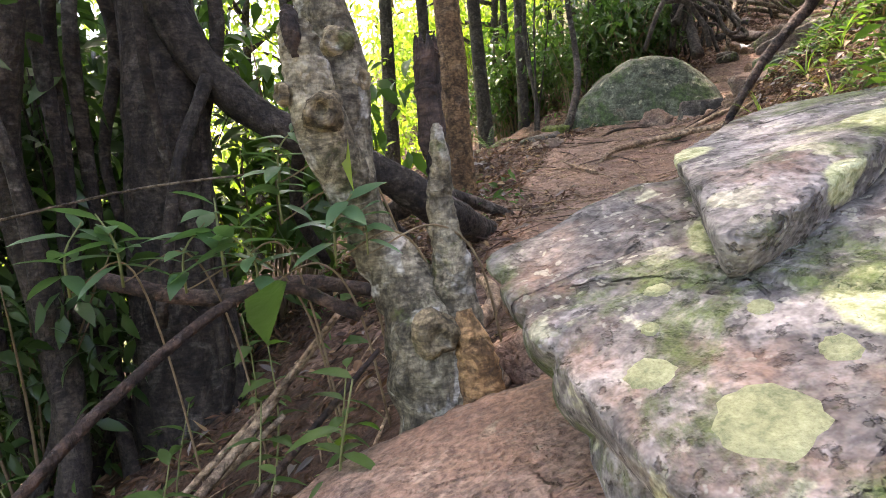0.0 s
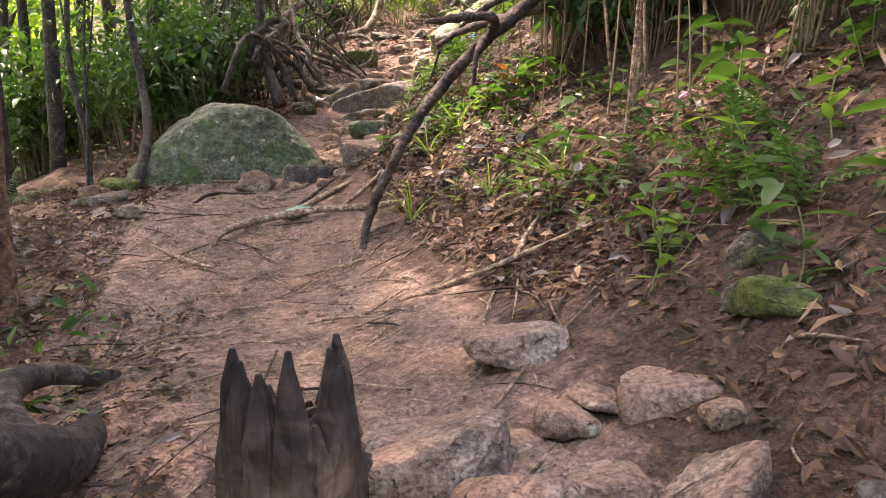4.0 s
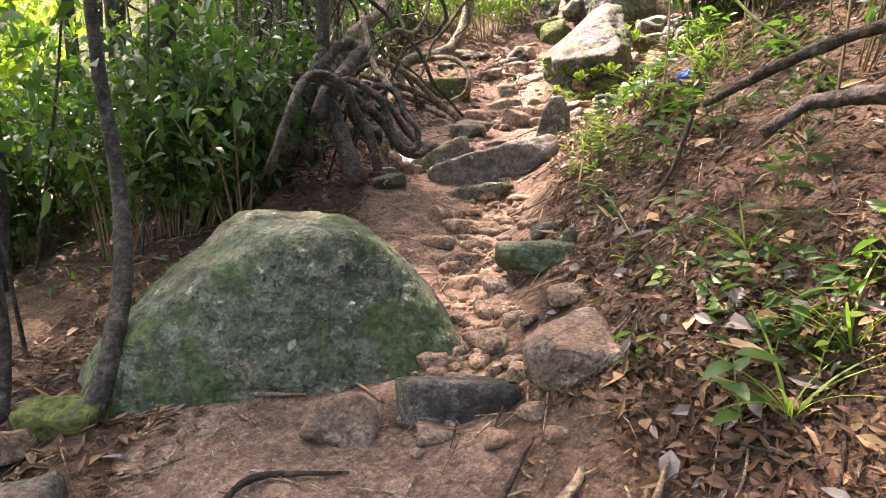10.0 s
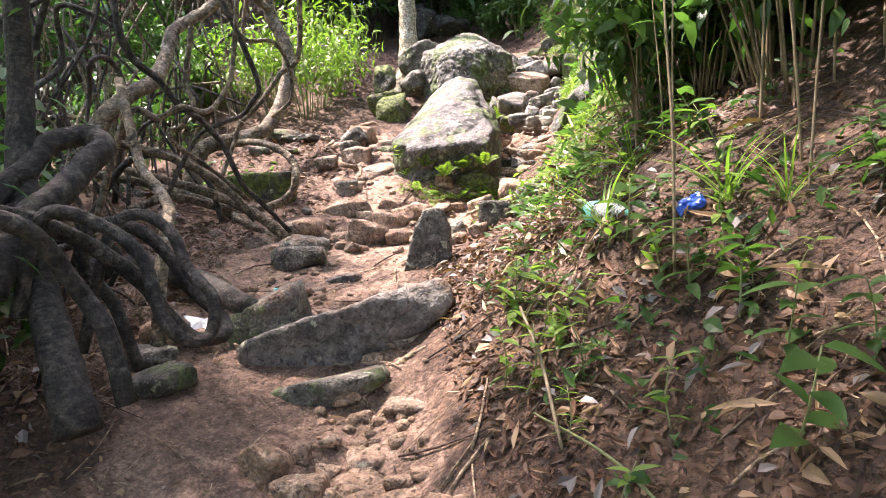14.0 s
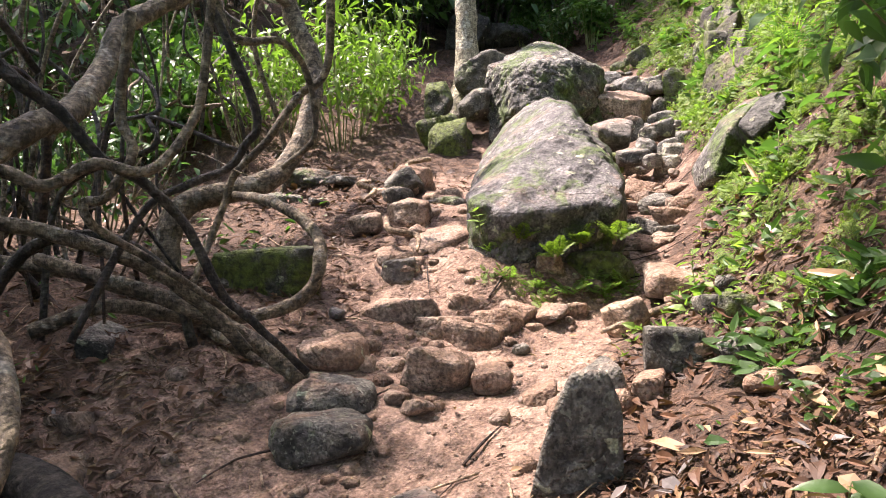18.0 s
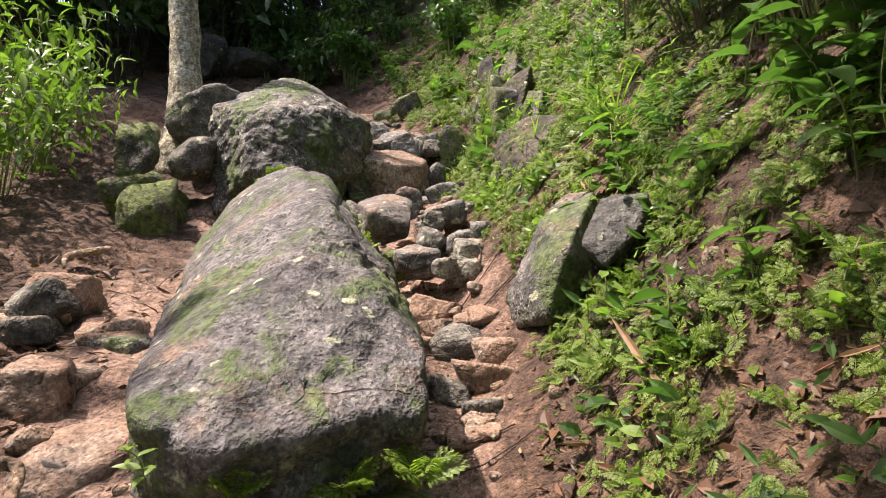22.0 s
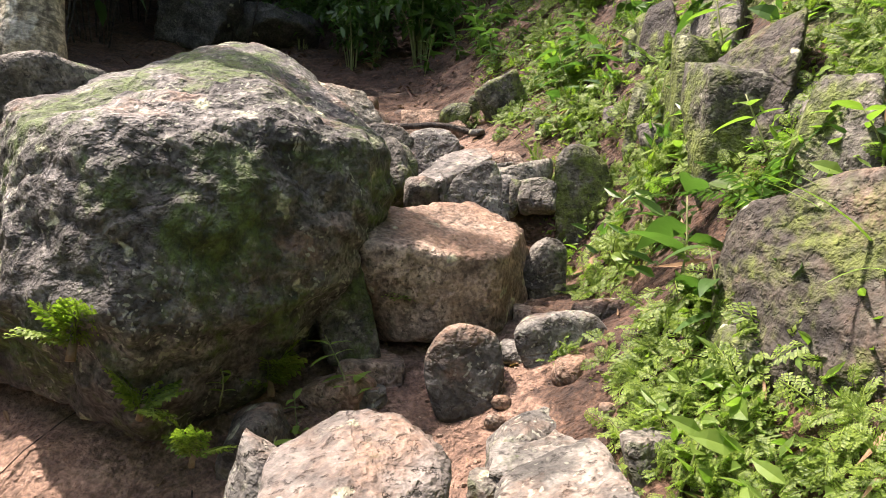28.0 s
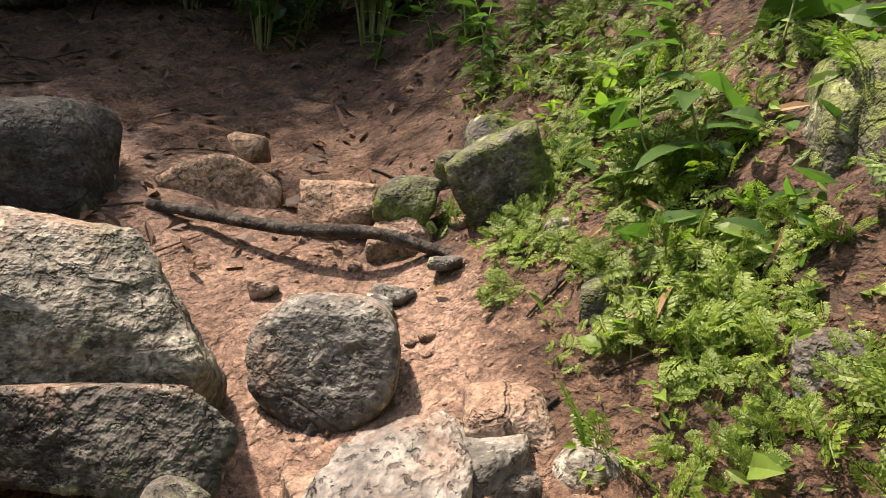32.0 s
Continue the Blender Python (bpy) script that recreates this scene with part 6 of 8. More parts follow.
limb("liana", [(4.5, 13.0, 3.75, .035), (4.94, 12.76, 3.67, .035), (5.14, 12.59, 3.59, .036), (5.34, 12.28, 3.48, .037), (5.5, 11.94, 3.27, .039), (5.62, 11.63, 3.12, .043), (5.68, 11.52, 3.1, .039)], BARK_VINE, "straight liana stem slanting to the trail", "liana", 79, 11, .25)
limb("liana", [(4.8, 12.5, 3.72, .033), (5.0, 12.2, 3.62, .035), (5.22, 11.93, 3.5, .037), (5.42, 11.7, 3.34, .039), (5.58, 11.5, 3.14, .04)], BARK_VINE, "straight liana stem slanting to the trail", "liana", 80, 11, .25)
limb("fallen_log", [(4.2, 11.8, 3.0, .07), (4.45, 11.56, 3.0, .075), (4.5, 11.2, 2.94, .075), (4.48, 10.76, 2.86, .072), (4.42, 10.31, 2.78, .06)], BARK_DARK, "dark log lying at the edge of the trail", "log", 81, 12)
limb("liana", [(4.3, 11.5, 4.2, .03), (4.26, 11.19, 3.65, .03), (4.26, 10.98, 3.48, .031), (4.21, 10.76, 3.33, .032), (4.08, 10.6, 3.1, .034), (3.98, 10.5, 2.6, .036)], BARK_VINE, LIANA, "liana", 82, 10, group="lianas")
LOOPS = [
    ([(4.87, 11.59, 4.67), (4.86, 11.69, 4.30), (4.89, 11.65, 4.14), (4.79, 11.66, 3.96), (4.72, 11.69, 3.94), (4.75, 11.68, 3.85), (4.92, 11.67, 3.74), (5.09, 11.64, 3.62), (5.32, 11.63, 3.45)], .019, BARK_VINE, "kinked pale liana hanging in the thicket"),
    ([(5.24, 11.78, 5.4), (5.37, 11.77, 4.76), (5.62, 11.69, 4.73), (5.77, 11.70, 4.58), (5.82, 11.73, 4.31), (5.70, 11.84, 4.15)], .016, BARK_VINE, "thin liana bent in an arch in the thicket"),
    ([(6.20, 12.06, 5.6), (6.25, 12.16, 4.84), (6.08, 12.22, 4.63), (5.90, 12.28, 4.36), (5.76, 12.39, 4.17), (5.71, 12.44, 3.98), (5.50, 12.45, 3.5)], .022, BARK_VINE, "crooked liana slanting down into the thicket"),
    ([(5.17, 11.71, 5.0), (5.42, 11.62, 4.38), (5.39, 11.67, 4.21), (5.33, 11.72, 4.11), (5.16, 11.76, 4.03), (4.98, 11.80, 3.90), (4.70, 11.80, 3.4)], .018, BARK_DARK, "dark looping liana in the thicket"),
    ([(4.3, 11.6, 5.2), (4.37, 11.59, 4.48), (4.61, 11.58, 4.25), (4.74, 11.56, 4.09), (4.88, 11.56, 4.02), (5.05, 11.55, 3.85), (5.19, 11.53, 3.57), (5.32, 11.50, 3.44), (5.55, 11.45, 3.2)], .022, BARK_DARK, "dark liana slanting to the ground in the thicket"),
    ([(4.2, 11.7, 3.3), (4.33, 11.48, 3.97), (4.51, 11.43, 3.97), (4.65, 11.38, 4.05), (4.80, 11.32, 4.03), (4.96, 11.34, 4.19), (5.04, 11.35, 4.44), (5.12, 11.32, 5.3)], .02, BARK_VINE, "wavy liana hung across the thicket"),
    ([(4.2, 12.3, 3.9), (4.6, 12.05, 3.86), (4.95, 11.85, 3.72), (5.2, 11.72, 3.52), (5.36, 11.62, 3.3)], .03, BARK_VINE, "straight liana stem slanting to the trail"),
    ([(4.5, 12.6, 3.3), (4.7, 12.35, 3.75), (4.95, 12.15, 3.82), (5.2, 12.05, 3.65), (5.3, 12.0, 3.3)], .024, BARK_DARK, "dark low loop of liana in the thicket")]
for k, (pts, r, mat, label) in enumerate(LOOPS):
    limb("liana", [(*p, r * (1.15 - .05 * i)) for i, p in enumerate(pts)], mat, label, "liana", 300 + k, 9, .25, group="lianas")
rng = random.Random(90)
for k in range(46):
    x, y = rng.uniform(2.6, 5.6), 0
    y = 9.6 + (x - 2.6) * .95 + rng.uniform(.4, 2.6)
    z = zg(x, y)
    r = rng.choice((.008, .012, .018, .026))
    pts, dx, dy, h = [], rng.uniform(-.3, .3), rng.uniform(-.3, .3), rng.uniform(.5, 1.6)
    n = rng.choice((4, 5, 6))
    for i in range(n):
        t = i / (n - 1)
        pts.append((x + dx * i + rng.uniform(-.2, .2), y + dy * i + rng.uniform(-.2, .2), z - .05 + h * math.sin(math.pi * t) * rng.uniform(.6, 1.2) + (h * 1.3 * t if k % 2 else 0), r * (1 - .4 * t)))
    limb("liana", pts, rng.choice((BARK_DARK, BARK_VINE, BARK_DARK, BARK_DEAD)), "thin twisted liana in the shady thicket", "liana", 100 + k, 7, group="thin lianas in the thicket")
for k in range(34):
    x = rng.uniform(4.0, 7.6)
    y = 12.4 + (x - 4.0) * .45 + rng.uniform(.2, 2.0)
    z, r, h = zg(x, y), rng.choice((.008, .012, .016, .024)), rng.uniform(1.2, 3.0)
    sway, pts = rng.uniform(-.5, .5), []
    for i in range(6):
        t = i / 5
        pts.append((x + sway * t + rng.uniform(-.16, .16), y + rng.uniform(-.16, .16), z - .05 + h * t + .3 * math.sin(5 * t + k), r * (1 - .3 * t)))
    limb("liana", pts, rng.choice((BARK_VINE, BARK_VINE, BARK_DARK)), "thin crooked liana climbing out of the thicket", "liana", 200 + k, 7, group="thin lianas in the thicket")
limb("liana", [(3.87, 7.15, 2.93, .016), (3.88, 6.79, 3.07, .024), (3.88, 6.46, 3.16, .026), (3.9, 6.05, 3.21, .028), (4.2, 5.5, 3.3, .028)], BARK_CHAR, "dark crooked branch lying on the bank", "branch", 150, 10, .35, knots=.4, more=([(3.85, 7.2, 2.88, .012), (3.79, 7.25, 2.63, .01), (3.76, 7.4, 2.4, .007)],))
limb("liana", [(3.3, 6.5, 2.75, .02), (3.44, 6.4, 2.86, .026), (3.42, 6.14, 2.87, .03), (3.5, 5.87, 2.9, .03), (3.7, 5.5, 2.95, .03)], BARK_CHAR, "short dark branch jutting from the bank", "branch", 151, 11, .4, knots=.4)
limb("cane", [(3.6, 7.6, 4.2, .006), (3.8, 7.24, 3.72, .007), (3.82, 7.11, 3.54, .007), (3.84, 7.0, 3.4, .007), (3.85, 6.85, 3.25, .007), (4.0, 6.6, 3.05, .007)], STEM_CANE, "smooth green cane arching over the bank", "cane", 152, 8, rough=.03, knots=0)
limb("cane", [(4.3, 8.43, 2.53, .004), (4.1, 8.05, 2.51, .005), (3.87, 7.74, 2.46, .005), (3.7, 7.52, 2.4, .005), (3.5, 7.25, 2.3, .004)], STEM_GREEN, "yellowed cane lying down the bank", "cane", 153, 7, rough=.05, knots=0)
limb("cane", [(4.66, 8.72, 2.85, .006), (4.4, 8.46, 2.7, .007), (4.1, 8.2, 2.5, .006)], STEM_BROWN, "dry cane lying down the bank", "cane", 154, 7, rough=.05, knots=0)
limb("fallen_log", [(12.3, 14.55, 6.2, .018), (12.36, 14.3, 6.18, .022), (12.42, 13.99, 6.16, .021), (12.52, 13.77, 6.17, .021), (12.62, 13.59, 6.13, .02), (12.7, 13.4, 6.08, .014)], BARK_DARK, "weathered fallen branch lying across the top of the steps", "log", 155, 10)
limb("root", [(9.2, 14.0, 4.6, .03), (9.35, 14.1, 4.78, .04), (9.5, 14.18, 4.92, .042), (9.7, 14.2, 5.02, .04), (9.85, 14.3, 5.1, .03)], BARK_ROOT, "pale exposed root beside the mossy rock", "root", 156, 10)
for k, (a, b, c, d) in enumerate((((7.55, 13.3, 4.3), (7.35, 13.2, 4.26), (7.3, 12.95, 4.2), (7.05, 12.8, 4.1)), ((7.0, 12.5, 3.95), (6.85, 12.3, 3.86), (6.95, 12.15, 3.82), (6.8, 12.0, 3.72)), ((7.5, 10.6, 3.45), (7.25, 10.5, 3.42), (7.0, 10.55, 3.38), (6.8, 10.7, 3.3)),
                                  ((6.7, 9.9, 3.45), (6.95, 9.8, 3.52), (7.2, 9.85, 3.6), (7.3, 10.1, 3.55)), ((8.6, 13.6, 4.6), (8.45, 13.5, 4.58), (8.35, 13.65, 4.55), (8.2, 13.5, 4.48)))):
    limb("root", [(*a, .018), (*b, .024), (*c, .02), (*d, .01)], BARK_ROOT, "pale bare root on the trodden earth", "root", 160 + k, 8, group="roots on the trail", rough=.25)
limb("root", [(7.55, 9.75, 4.0, .03), (7.45, 9.85, 3.8, .035), (7.38, 9.95, 3.6, .04), (7.3, 10.0, 3.4, .05)], BARK_ROOT, "gnarled root running down the bank", "root", 170, 10, more=([(7.4, 9.95, 3.62, .03), (7.55, 10.1, 3.5, .02)],))
limb("root", [(8.9, 10.15, 4.75, .012), (8.75, 10.25, 4.62, .014), (8.55, 10.2, 4.5, .016), (8.4, 10.0, 4.48, .014), (8.2, 9.9, 4.4, .01)], BARK_ROOT, "pale root trailing over the mossy bank", "root", 171, 8)
tree([[(10.26, 14.55, 5.3, .26), (10.28, 14.55, 5.8, .17), (10.3, 14.55, 6.5, .135), (10.26, 14.55, 7.6, .125), (10.2, 14.5, 9.5, .11), (10.1, 14.5, 12, .08)], [(10.3, 14.6, 5.6, .12), (10.6, 14.4, 5.9, .1), (10.95, 14.35, 6.05, .08), (11.3, 14.4, 6.0, .05)]],
     "pale lichen-covered tree with spreading roots above the boulder", BARK_LIME, seed=31)


# ---- plants ----
def leaf_cloud(centres, spread, count, size, rng, droop=.3, slim=.42, flat=.5):
    """Many single leaves round some centres: vertices and faces of one mesh."""
    tv, tf = blade(1, slim, droop, .25, 3, .9, .8)
    tv = np.array(tv)
    c = np.asarray(centres)[rng.integers(0, len(centres), count)] + rng.normal(0, 1, (count, 3)) * np.asarray(spread)
    yaw, pitch, roll = rng.uniform(0, 6.283, count), rng.normal(-.25, flat, count), rng.normal(0, flat, count)
    s = size * rng.uniform(.55, 1.35, count)
    cy, sy, cp, sp, cr, sr = np.cos(yaw), np.sin(yaw), np.cos(pitch), np.sin(pitch), np.cos(roll), np.sin(roll)
    rx = np.stack([cy * cr - sy * sp * sr, -sy * cp, cy * sr + sy * sp * cr], 1)
    ry = np.stack([sy * cr + cy * sp * sr, cy * cp, sy * sr - cy * sp * cr], 1)
    rz = np.stack([-cp * sr, sp, cp * cr], 1)
    m = np.stack([rx, ry, rz], 1) * s[:, None, None]
    v = np.einsum("nij,kj->nki", m, tv) + c[:, None]
    base = (np.arange(count) * len(tv))[:, None, None]
    f = (np.array(tf)[None] + base).reshape(-1, 4)
    return v.reshape(-1, 3), f.tolist()


def along(s, d):
    """A place on the ground s of the way up the trail (0 to 1) and d metres to its hill side."""
    i = int(min(max(s, 0), 1) * (len(TAB) - 1))
    x, y = TAB[i, 0] + RIGHT[i, 0] * d, TAB[i, 1] + RIGHT[i, 1] * d
    return x, y, zg(x, y)


def clear_of_path(x, y, least=.42):
    return min((x - p[1]) ** 2 + (y - p[2]) ** 2 for p in PATH) > least ** 2


def slope_matrix(x, y):
    e = .05
    n = Vector((-(zg(x + e, y) - zg(x - e, y)) / (2 * e), -(zg(x, y + e) - zg(x, y - e)) / (2 * e), 1)).normalized()
    return n.to_track_quat("Z", "Y").to_matrix().to_4x4()


def herb(leaves, length, width, height, mat, stem_mat, seed, label, pairs=False, droop=.3, lift=25, category="plant", name="plant"):
    """A small plant: a stem and separate leaves."""
    rng = random.Random(seed)
    bend = [(0, 0, -.03, .004), (rng.uniform(-.02, .02), rng.uniform(-.02, .02), height * .5, .0032), (rng.uniform(-.05, .05), rng.uniform(-.05, .05), height, .002)]
    ob = tagged(new(name, mesh_of("stem", *tube(bend, 5, 3, .1, seed), stem_mat)), label, category)
    me = mesh_of("leaf", *blade(length, width, droop, .22, 5, .9, .75, .02), mat)
    line = smooth_line(bend, 4)
    for k in range(leaves):
        t = .25 + .75 * (k // 2 * 2 if pairs else k) / max(1, leaves - 1)
        p = line[min(len(line) - 1, int(t * (len(line) - 1)))]
        yaw = (k % 2) * 180 + (k // 2) * 90 + rng.uniform(-25, 25) if pairs else k * 137 + rng.uniform(-20, 20)
        s = rng.uniform(.7, 1.15)
        part("leaf", me, ob, m=pose(*p[:3], lift + rng.uniform(-22, 22) - 12 * (1 - t), rng.uniform(-15, 15), yaw) @ Matrix.Scale(s, 4))
    return ob


def frond(length, width, pairs, lobe, seed, bow=.35, twice=False):
    """A feathered frond along +y."""
    rng = random.Random(seed)
    out = [tube([(0, 0, 0, .0022), (0, length * .5, .1 * length, .0018), (0, length, -.05 * length, .0008)], 4, 3, 0, seed)]
    for k in range(pairs):
        t = (k + .6) / pairs
        w = width / 2 * math.sin(math.pi * min(.98, .22 + .78 * t)) ** .8
        y, z = length * t, length * (.2 * t * 2 * (1 - t) * 1.0 - .05 * t * t)
        for sgn in (-1, 1):
            m = pose(0, y, z, rng.uniform(-12, 8), sgn * rng.uniform(0, 14), -sgn * (62 - 22 * t))
            if twice:
                for q in (.35, .62, .9):
                    for s2 in (-1, 1):
                        out.append(moved(blade(w * .5, w * .34, bow, .1, 2), m @ pose(0, w * q, 0, 0, 0, -s2 * 42)))
                out.append(moved(blade(w, w * .2, bow, .1, 2), m))
            else:
                out.append(moved(blade(w, lobe, bow, .1, 3), m))
    return join(out)


def clump(name, fronds, reach, mat, seed, label, category, width=.5, pairs=7, lobe=.02, twice=False, rise=35):
    """Fronds that spring from one root."""
    rng = random.Random(seed)
    me = mesh_of("frond", *frond(reach, reach * width, pairs, lobe, seed, twice=twice), mat, False)
    ob = tagged(new(name, mesh_of("crown", *tube([(0, 0, -.04, .012), (0, 0, .01, .01)], 5, 2, .2, seed), STEM_BROWN)), label, category)
    for k in range(fronds):
        part("frond", me, ob, m=pose(rng.uniform(-.02, .02), rng.uniform(-.02, .02), 0, rise + rng.uniform(-30, 25), rng.uniform(-20, 20), k * 360 / fronds + rng.uniform(-25, 25)) @ Matrix.Scale(rng.uniform(.65, 1.1), 4))
    return ob


def moss_patch(seed, n, reach, spread, mat):
    """A mat of spikemoss sprays, joined: far too many to count."""
    rng = random.Random(seed)
    base = [frond(reach, reach * .62, 6, reach * .1, seed + k, .3, True) for k in range(3)]
    out = []
    for k in range(n):
        a, r = rng.uniform(0, 6.28), spread * math.sqrt(rng.random())
        m = pose(r * math.cos(a), r * math.sin(a), rng.uniform(-.01, .05), rng.uniform(-5, 55), rng.uniform(-25, 25), rng.uniform(0, 360)) @ Matrix.Scale(rng.uniform(.55, 1.1), 4)
        out.append(moved(base[k % 3], m))
    return mesh_of("spikemoss", *join(out), mat, False)


def grass(seed, n, length, width, mat, label):
    rng = random.Random(seed)
    ob = tagged(new("grass_tuft", mesh_of("base", *tube([(0, 0, -.03, .01), (0, 0, .02, .006)], 5, 2, .1), STEM_GREEN)), label, "grass")
    me = mesh_of("blade", *blade(length, width, .55, .3, 7, .6, .6), mat)
    for k in range(n):
        part("blade", me, ob, m=pose(rng.uniform(-.02, .02), rng.uniform(-.02, .02), 0, rng.uniform(35, 80), 0, rng.uniform(0, 360)) @ Matrix.Scale(rng.uniform(.6, 1.1), 4))
    return ob


def shrub(seed, stems, height, spread, count, leaf, mat, stem_mat, label, name="shrub", category="shrub", droop=.35, slim=.4):
    """A bush: branching stems and a loose mass of leaves."""
    rng, g = random.Random(seed), np.random.default_rng(seed)
    ob = tagged(new(name), label, category)
    tubes, tips = [], []
    for k in range(stems):
        a, r = rng.uniform(0, 6.28), spread * rng.uniform(.2, 1)
        x, y, h = r * math.cos(a), r * math.sin(a), height * rng.uniform(.6, 1)
        pts = [(x * .15, y * .15, -.1, .008), (x * .4, y * .4, h * .45, .006), (x * .75, y * .75, h * .8, .004), (x, y, h, .002)]
        tubes.append(tube(pts, 5, 3, .15, seed + k))
        tips += [p[:3] for p in smooth_line(pts, 4)[4:]]
    tagged(part("stem", mesh_of("stem", *join(tubes), stem_mat), ob), kind="stuff")
    tagged(part("foliage", mesh_of("foliage", *leaf_cloud(tips, (spread * .16, spread * .16, height * .07), count, leaf, g, droop, slim), mat), ob), kind="stuff")
    return ob


def sapling(seed, height, lean, count, leaf, mat, stem_mat, label, r=.012, slim=.25):
    """A thin upright stem with sparse leaves along its top half."""
    rng, g = random.Random(seed), np.random.default_rng(seed)
    pts = [(lean * t * rng.uniform(.6, 1.2), rng.uniform(-.06, .06) * t, -.1 + height * t, r * (1 - .5 * t)) for t in (0, .25, .5, .75, 1)]
    ob = tagged(new("sapling"), label, "sapling")
    part("stem", mesh_of("stem", *tube(pts, 7, 5, .08, seed), stem_mat), ob)
    if count:
        tagged(part("foliage", mesh_of("foliage", *leaf_cloud([p[:3] for p in smooth_line(pts, 6)[9:]], (.22, .22, .12), count, leaf, g, .4, slim), mat), ob), kind="stuff")
    return ob


def far_tree(seed, height, crown, count, leaf, mat, bark_mat, label, low=.35, r=.14):
    rng, g = random.Random(seed), np.random.default_rng(seed)
    ob = tagged(new("tree"), label, "tree")
    pts = [(0, 0, -.4, r * 1.5), (rng.uniform(-.1, .1), 0, height * .2, r), (rng.uniform(-.3, .3), rng.uniform(-.3, .3), height * .55, r * .8), (rng.uniform(-.5, .5), rng.uniform(-.5, .5), height, r * .3)]
    tips = []
    line = smooth_line(pts, 6)
    for k in range(13):
        p = line[int((low + (1 - low) * k / 13) * (len(line) - 1))]
        a, out = rng.uniform(0, 6.28), crown * rng.uniform(.5, 1.1)
        e = (p[0] + out * math.cos(a), p[1] + out * math.sin(a), p[2] + rng.uniform(-.3, .9), .012)
        mid = ((p[0] + e[0]) / 2, (p[1] + e[1]) / 2, (p[2] + e[2]) / 2 + .25, .03)
        part("limb", mesh_of("limb", *tube([(*p[:3], .05), mid, e], 5, 4, .15, seed + k), bark_mat), ob)
        tips += [e[:3], mid[:3], (e[0], e[1], e[2] - .4)]
    part("trunk", mesh_of("trunk", *tube(pts, 10, 6, .12, seed), bark_mat), ob)
    part("crown", mesh_of("crown", *leaf_cloud(tips, (crown * .28, crown * .28, crown * .24), count, leaf, g, .35, .42, .6), mat), ob)
    return ob


def spread_copies(base, places, rng, lo=.7, hi=1.3, tip=12, group=""):
    """The first place takes the thing itself, the others copies of it, each turned and sized anew."""
    for k, (x, y, z) in enumerate(places):
        m = pose(x, y, z, rng.uniform(-tip, tip), rng.uniform(-tip, tip), rng.uniform(0, 360))
        s = rng.uniform(lo, hi)
        if group:
            base["group"] = group
        if k == 0:
            base.matrix_basis = m @ Matrix.Scale(s, 4)
        else:
            ob = copy_thing(base, m)
            ob.scale = (s, s, s)


rng = random.Random(7)


def spots(n, s0, s1, d0, d1, least=.4):
    """n random places along a stretch of the trail, between two distances from its middle."""
    out = []
    while len(out) < n:
        p = along(rng.uniform(s0, s1), rng.uniform(d0, d1))
        if clear_of_path(p[0], p[1], least):
            out.append(p)
    return out

# ---- trees of the valley side and the forest above ----
def ground_at(pairs):
    return [(x, y, zg(x, y)) for x, y in pairs]


SUN_TREE = "slender valley tree with leaves coloured bright as if sunlit"
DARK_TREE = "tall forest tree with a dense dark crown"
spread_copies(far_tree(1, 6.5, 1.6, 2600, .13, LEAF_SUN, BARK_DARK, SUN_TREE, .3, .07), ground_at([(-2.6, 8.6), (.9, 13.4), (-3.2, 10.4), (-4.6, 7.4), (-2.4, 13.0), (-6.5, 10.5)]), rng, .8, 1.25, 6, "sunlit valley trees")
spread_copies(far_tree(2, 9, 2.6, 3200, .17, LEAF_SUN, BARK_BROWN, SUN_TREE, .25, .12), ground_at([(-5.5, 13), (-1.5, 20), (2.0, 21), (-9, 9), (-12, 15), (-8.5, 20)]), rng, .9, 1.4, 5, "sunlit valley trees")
# the last two places are added to shade the forest floor
spread_copies(far_tree(3, 8.5, 2.4, 3800, .16, LEAF_DARK, BARK_DARK, DARK_TREE, .12, .13), ground_at([(15.4, 19.4), (16.2, 17.0), (16.5, 19.6), (13.8, 22.5), (15.8, 16.2), (17.5, 15.4), (16.4, 13.0), (14.2, 10.6), (18.6, 18), (12.2, 21.4), (14.2, 20.4)]), rng, .9, 1.3, 5, "forest trees above the trail")
spread_copies(far_tree(4, 7, 2.0, 3200, .14, LEAF_DARK, BARK_DARK, DARK_TREE, .55, .1), ground_at([(3.0, 20.0), (-2.9, 3.4), (-3.2, 1.4), (6.6, 5.6), (5.6, 3.8), (8.4, 7.0), (11.0, 8.4), (-3.4, -1.6), (2.4, -4.2), (-1.0, -5.2), (5.0, .8), (13.0, 9.4), (9.6, 6.6)]), rng, .85, 1.2, 5, "dark trees beside the trail")

# crowns above the view, added and placed by where their shadows fall
spread_copies(far_tree(5, 11, 2.5, 2300, .17, LEAF_MID, BARK_DARK, "tall dark-stemmed tree with a crown added to shade the trail", .62, .075), ground_at([(-2.4, 4.3), (-2.3, 5.5), (-1.5, 7.5), (-.9, 9.4), (-.2, 10.5), (.4, 9.7)]), rng, .92, 1.08, 3, "shade trees")
spread_copies(far_tree(6, 13.5, 2.9, 2700, .18, LEAF_MID, BARK_DARK, "tall dark-stemmed tree with a crown added to shade the bank", .66, .06), ground_at([(1.0, 10.6), (-.3, 8.9)]), rng, .98, 1.04, 2, "shade trees")

spread_copies(far_tree(7, 10.5, 1.5, 2600, .17, LEAF_MID, BARK_DARK, "slim dark tree with a high crown added to shade the thicket", .72, .06), ground_at([(.9, 11.6), (2.6, 15.3), (2.0, 14.3)]), rng, .95, 1.08, 3, "slim shade trees")



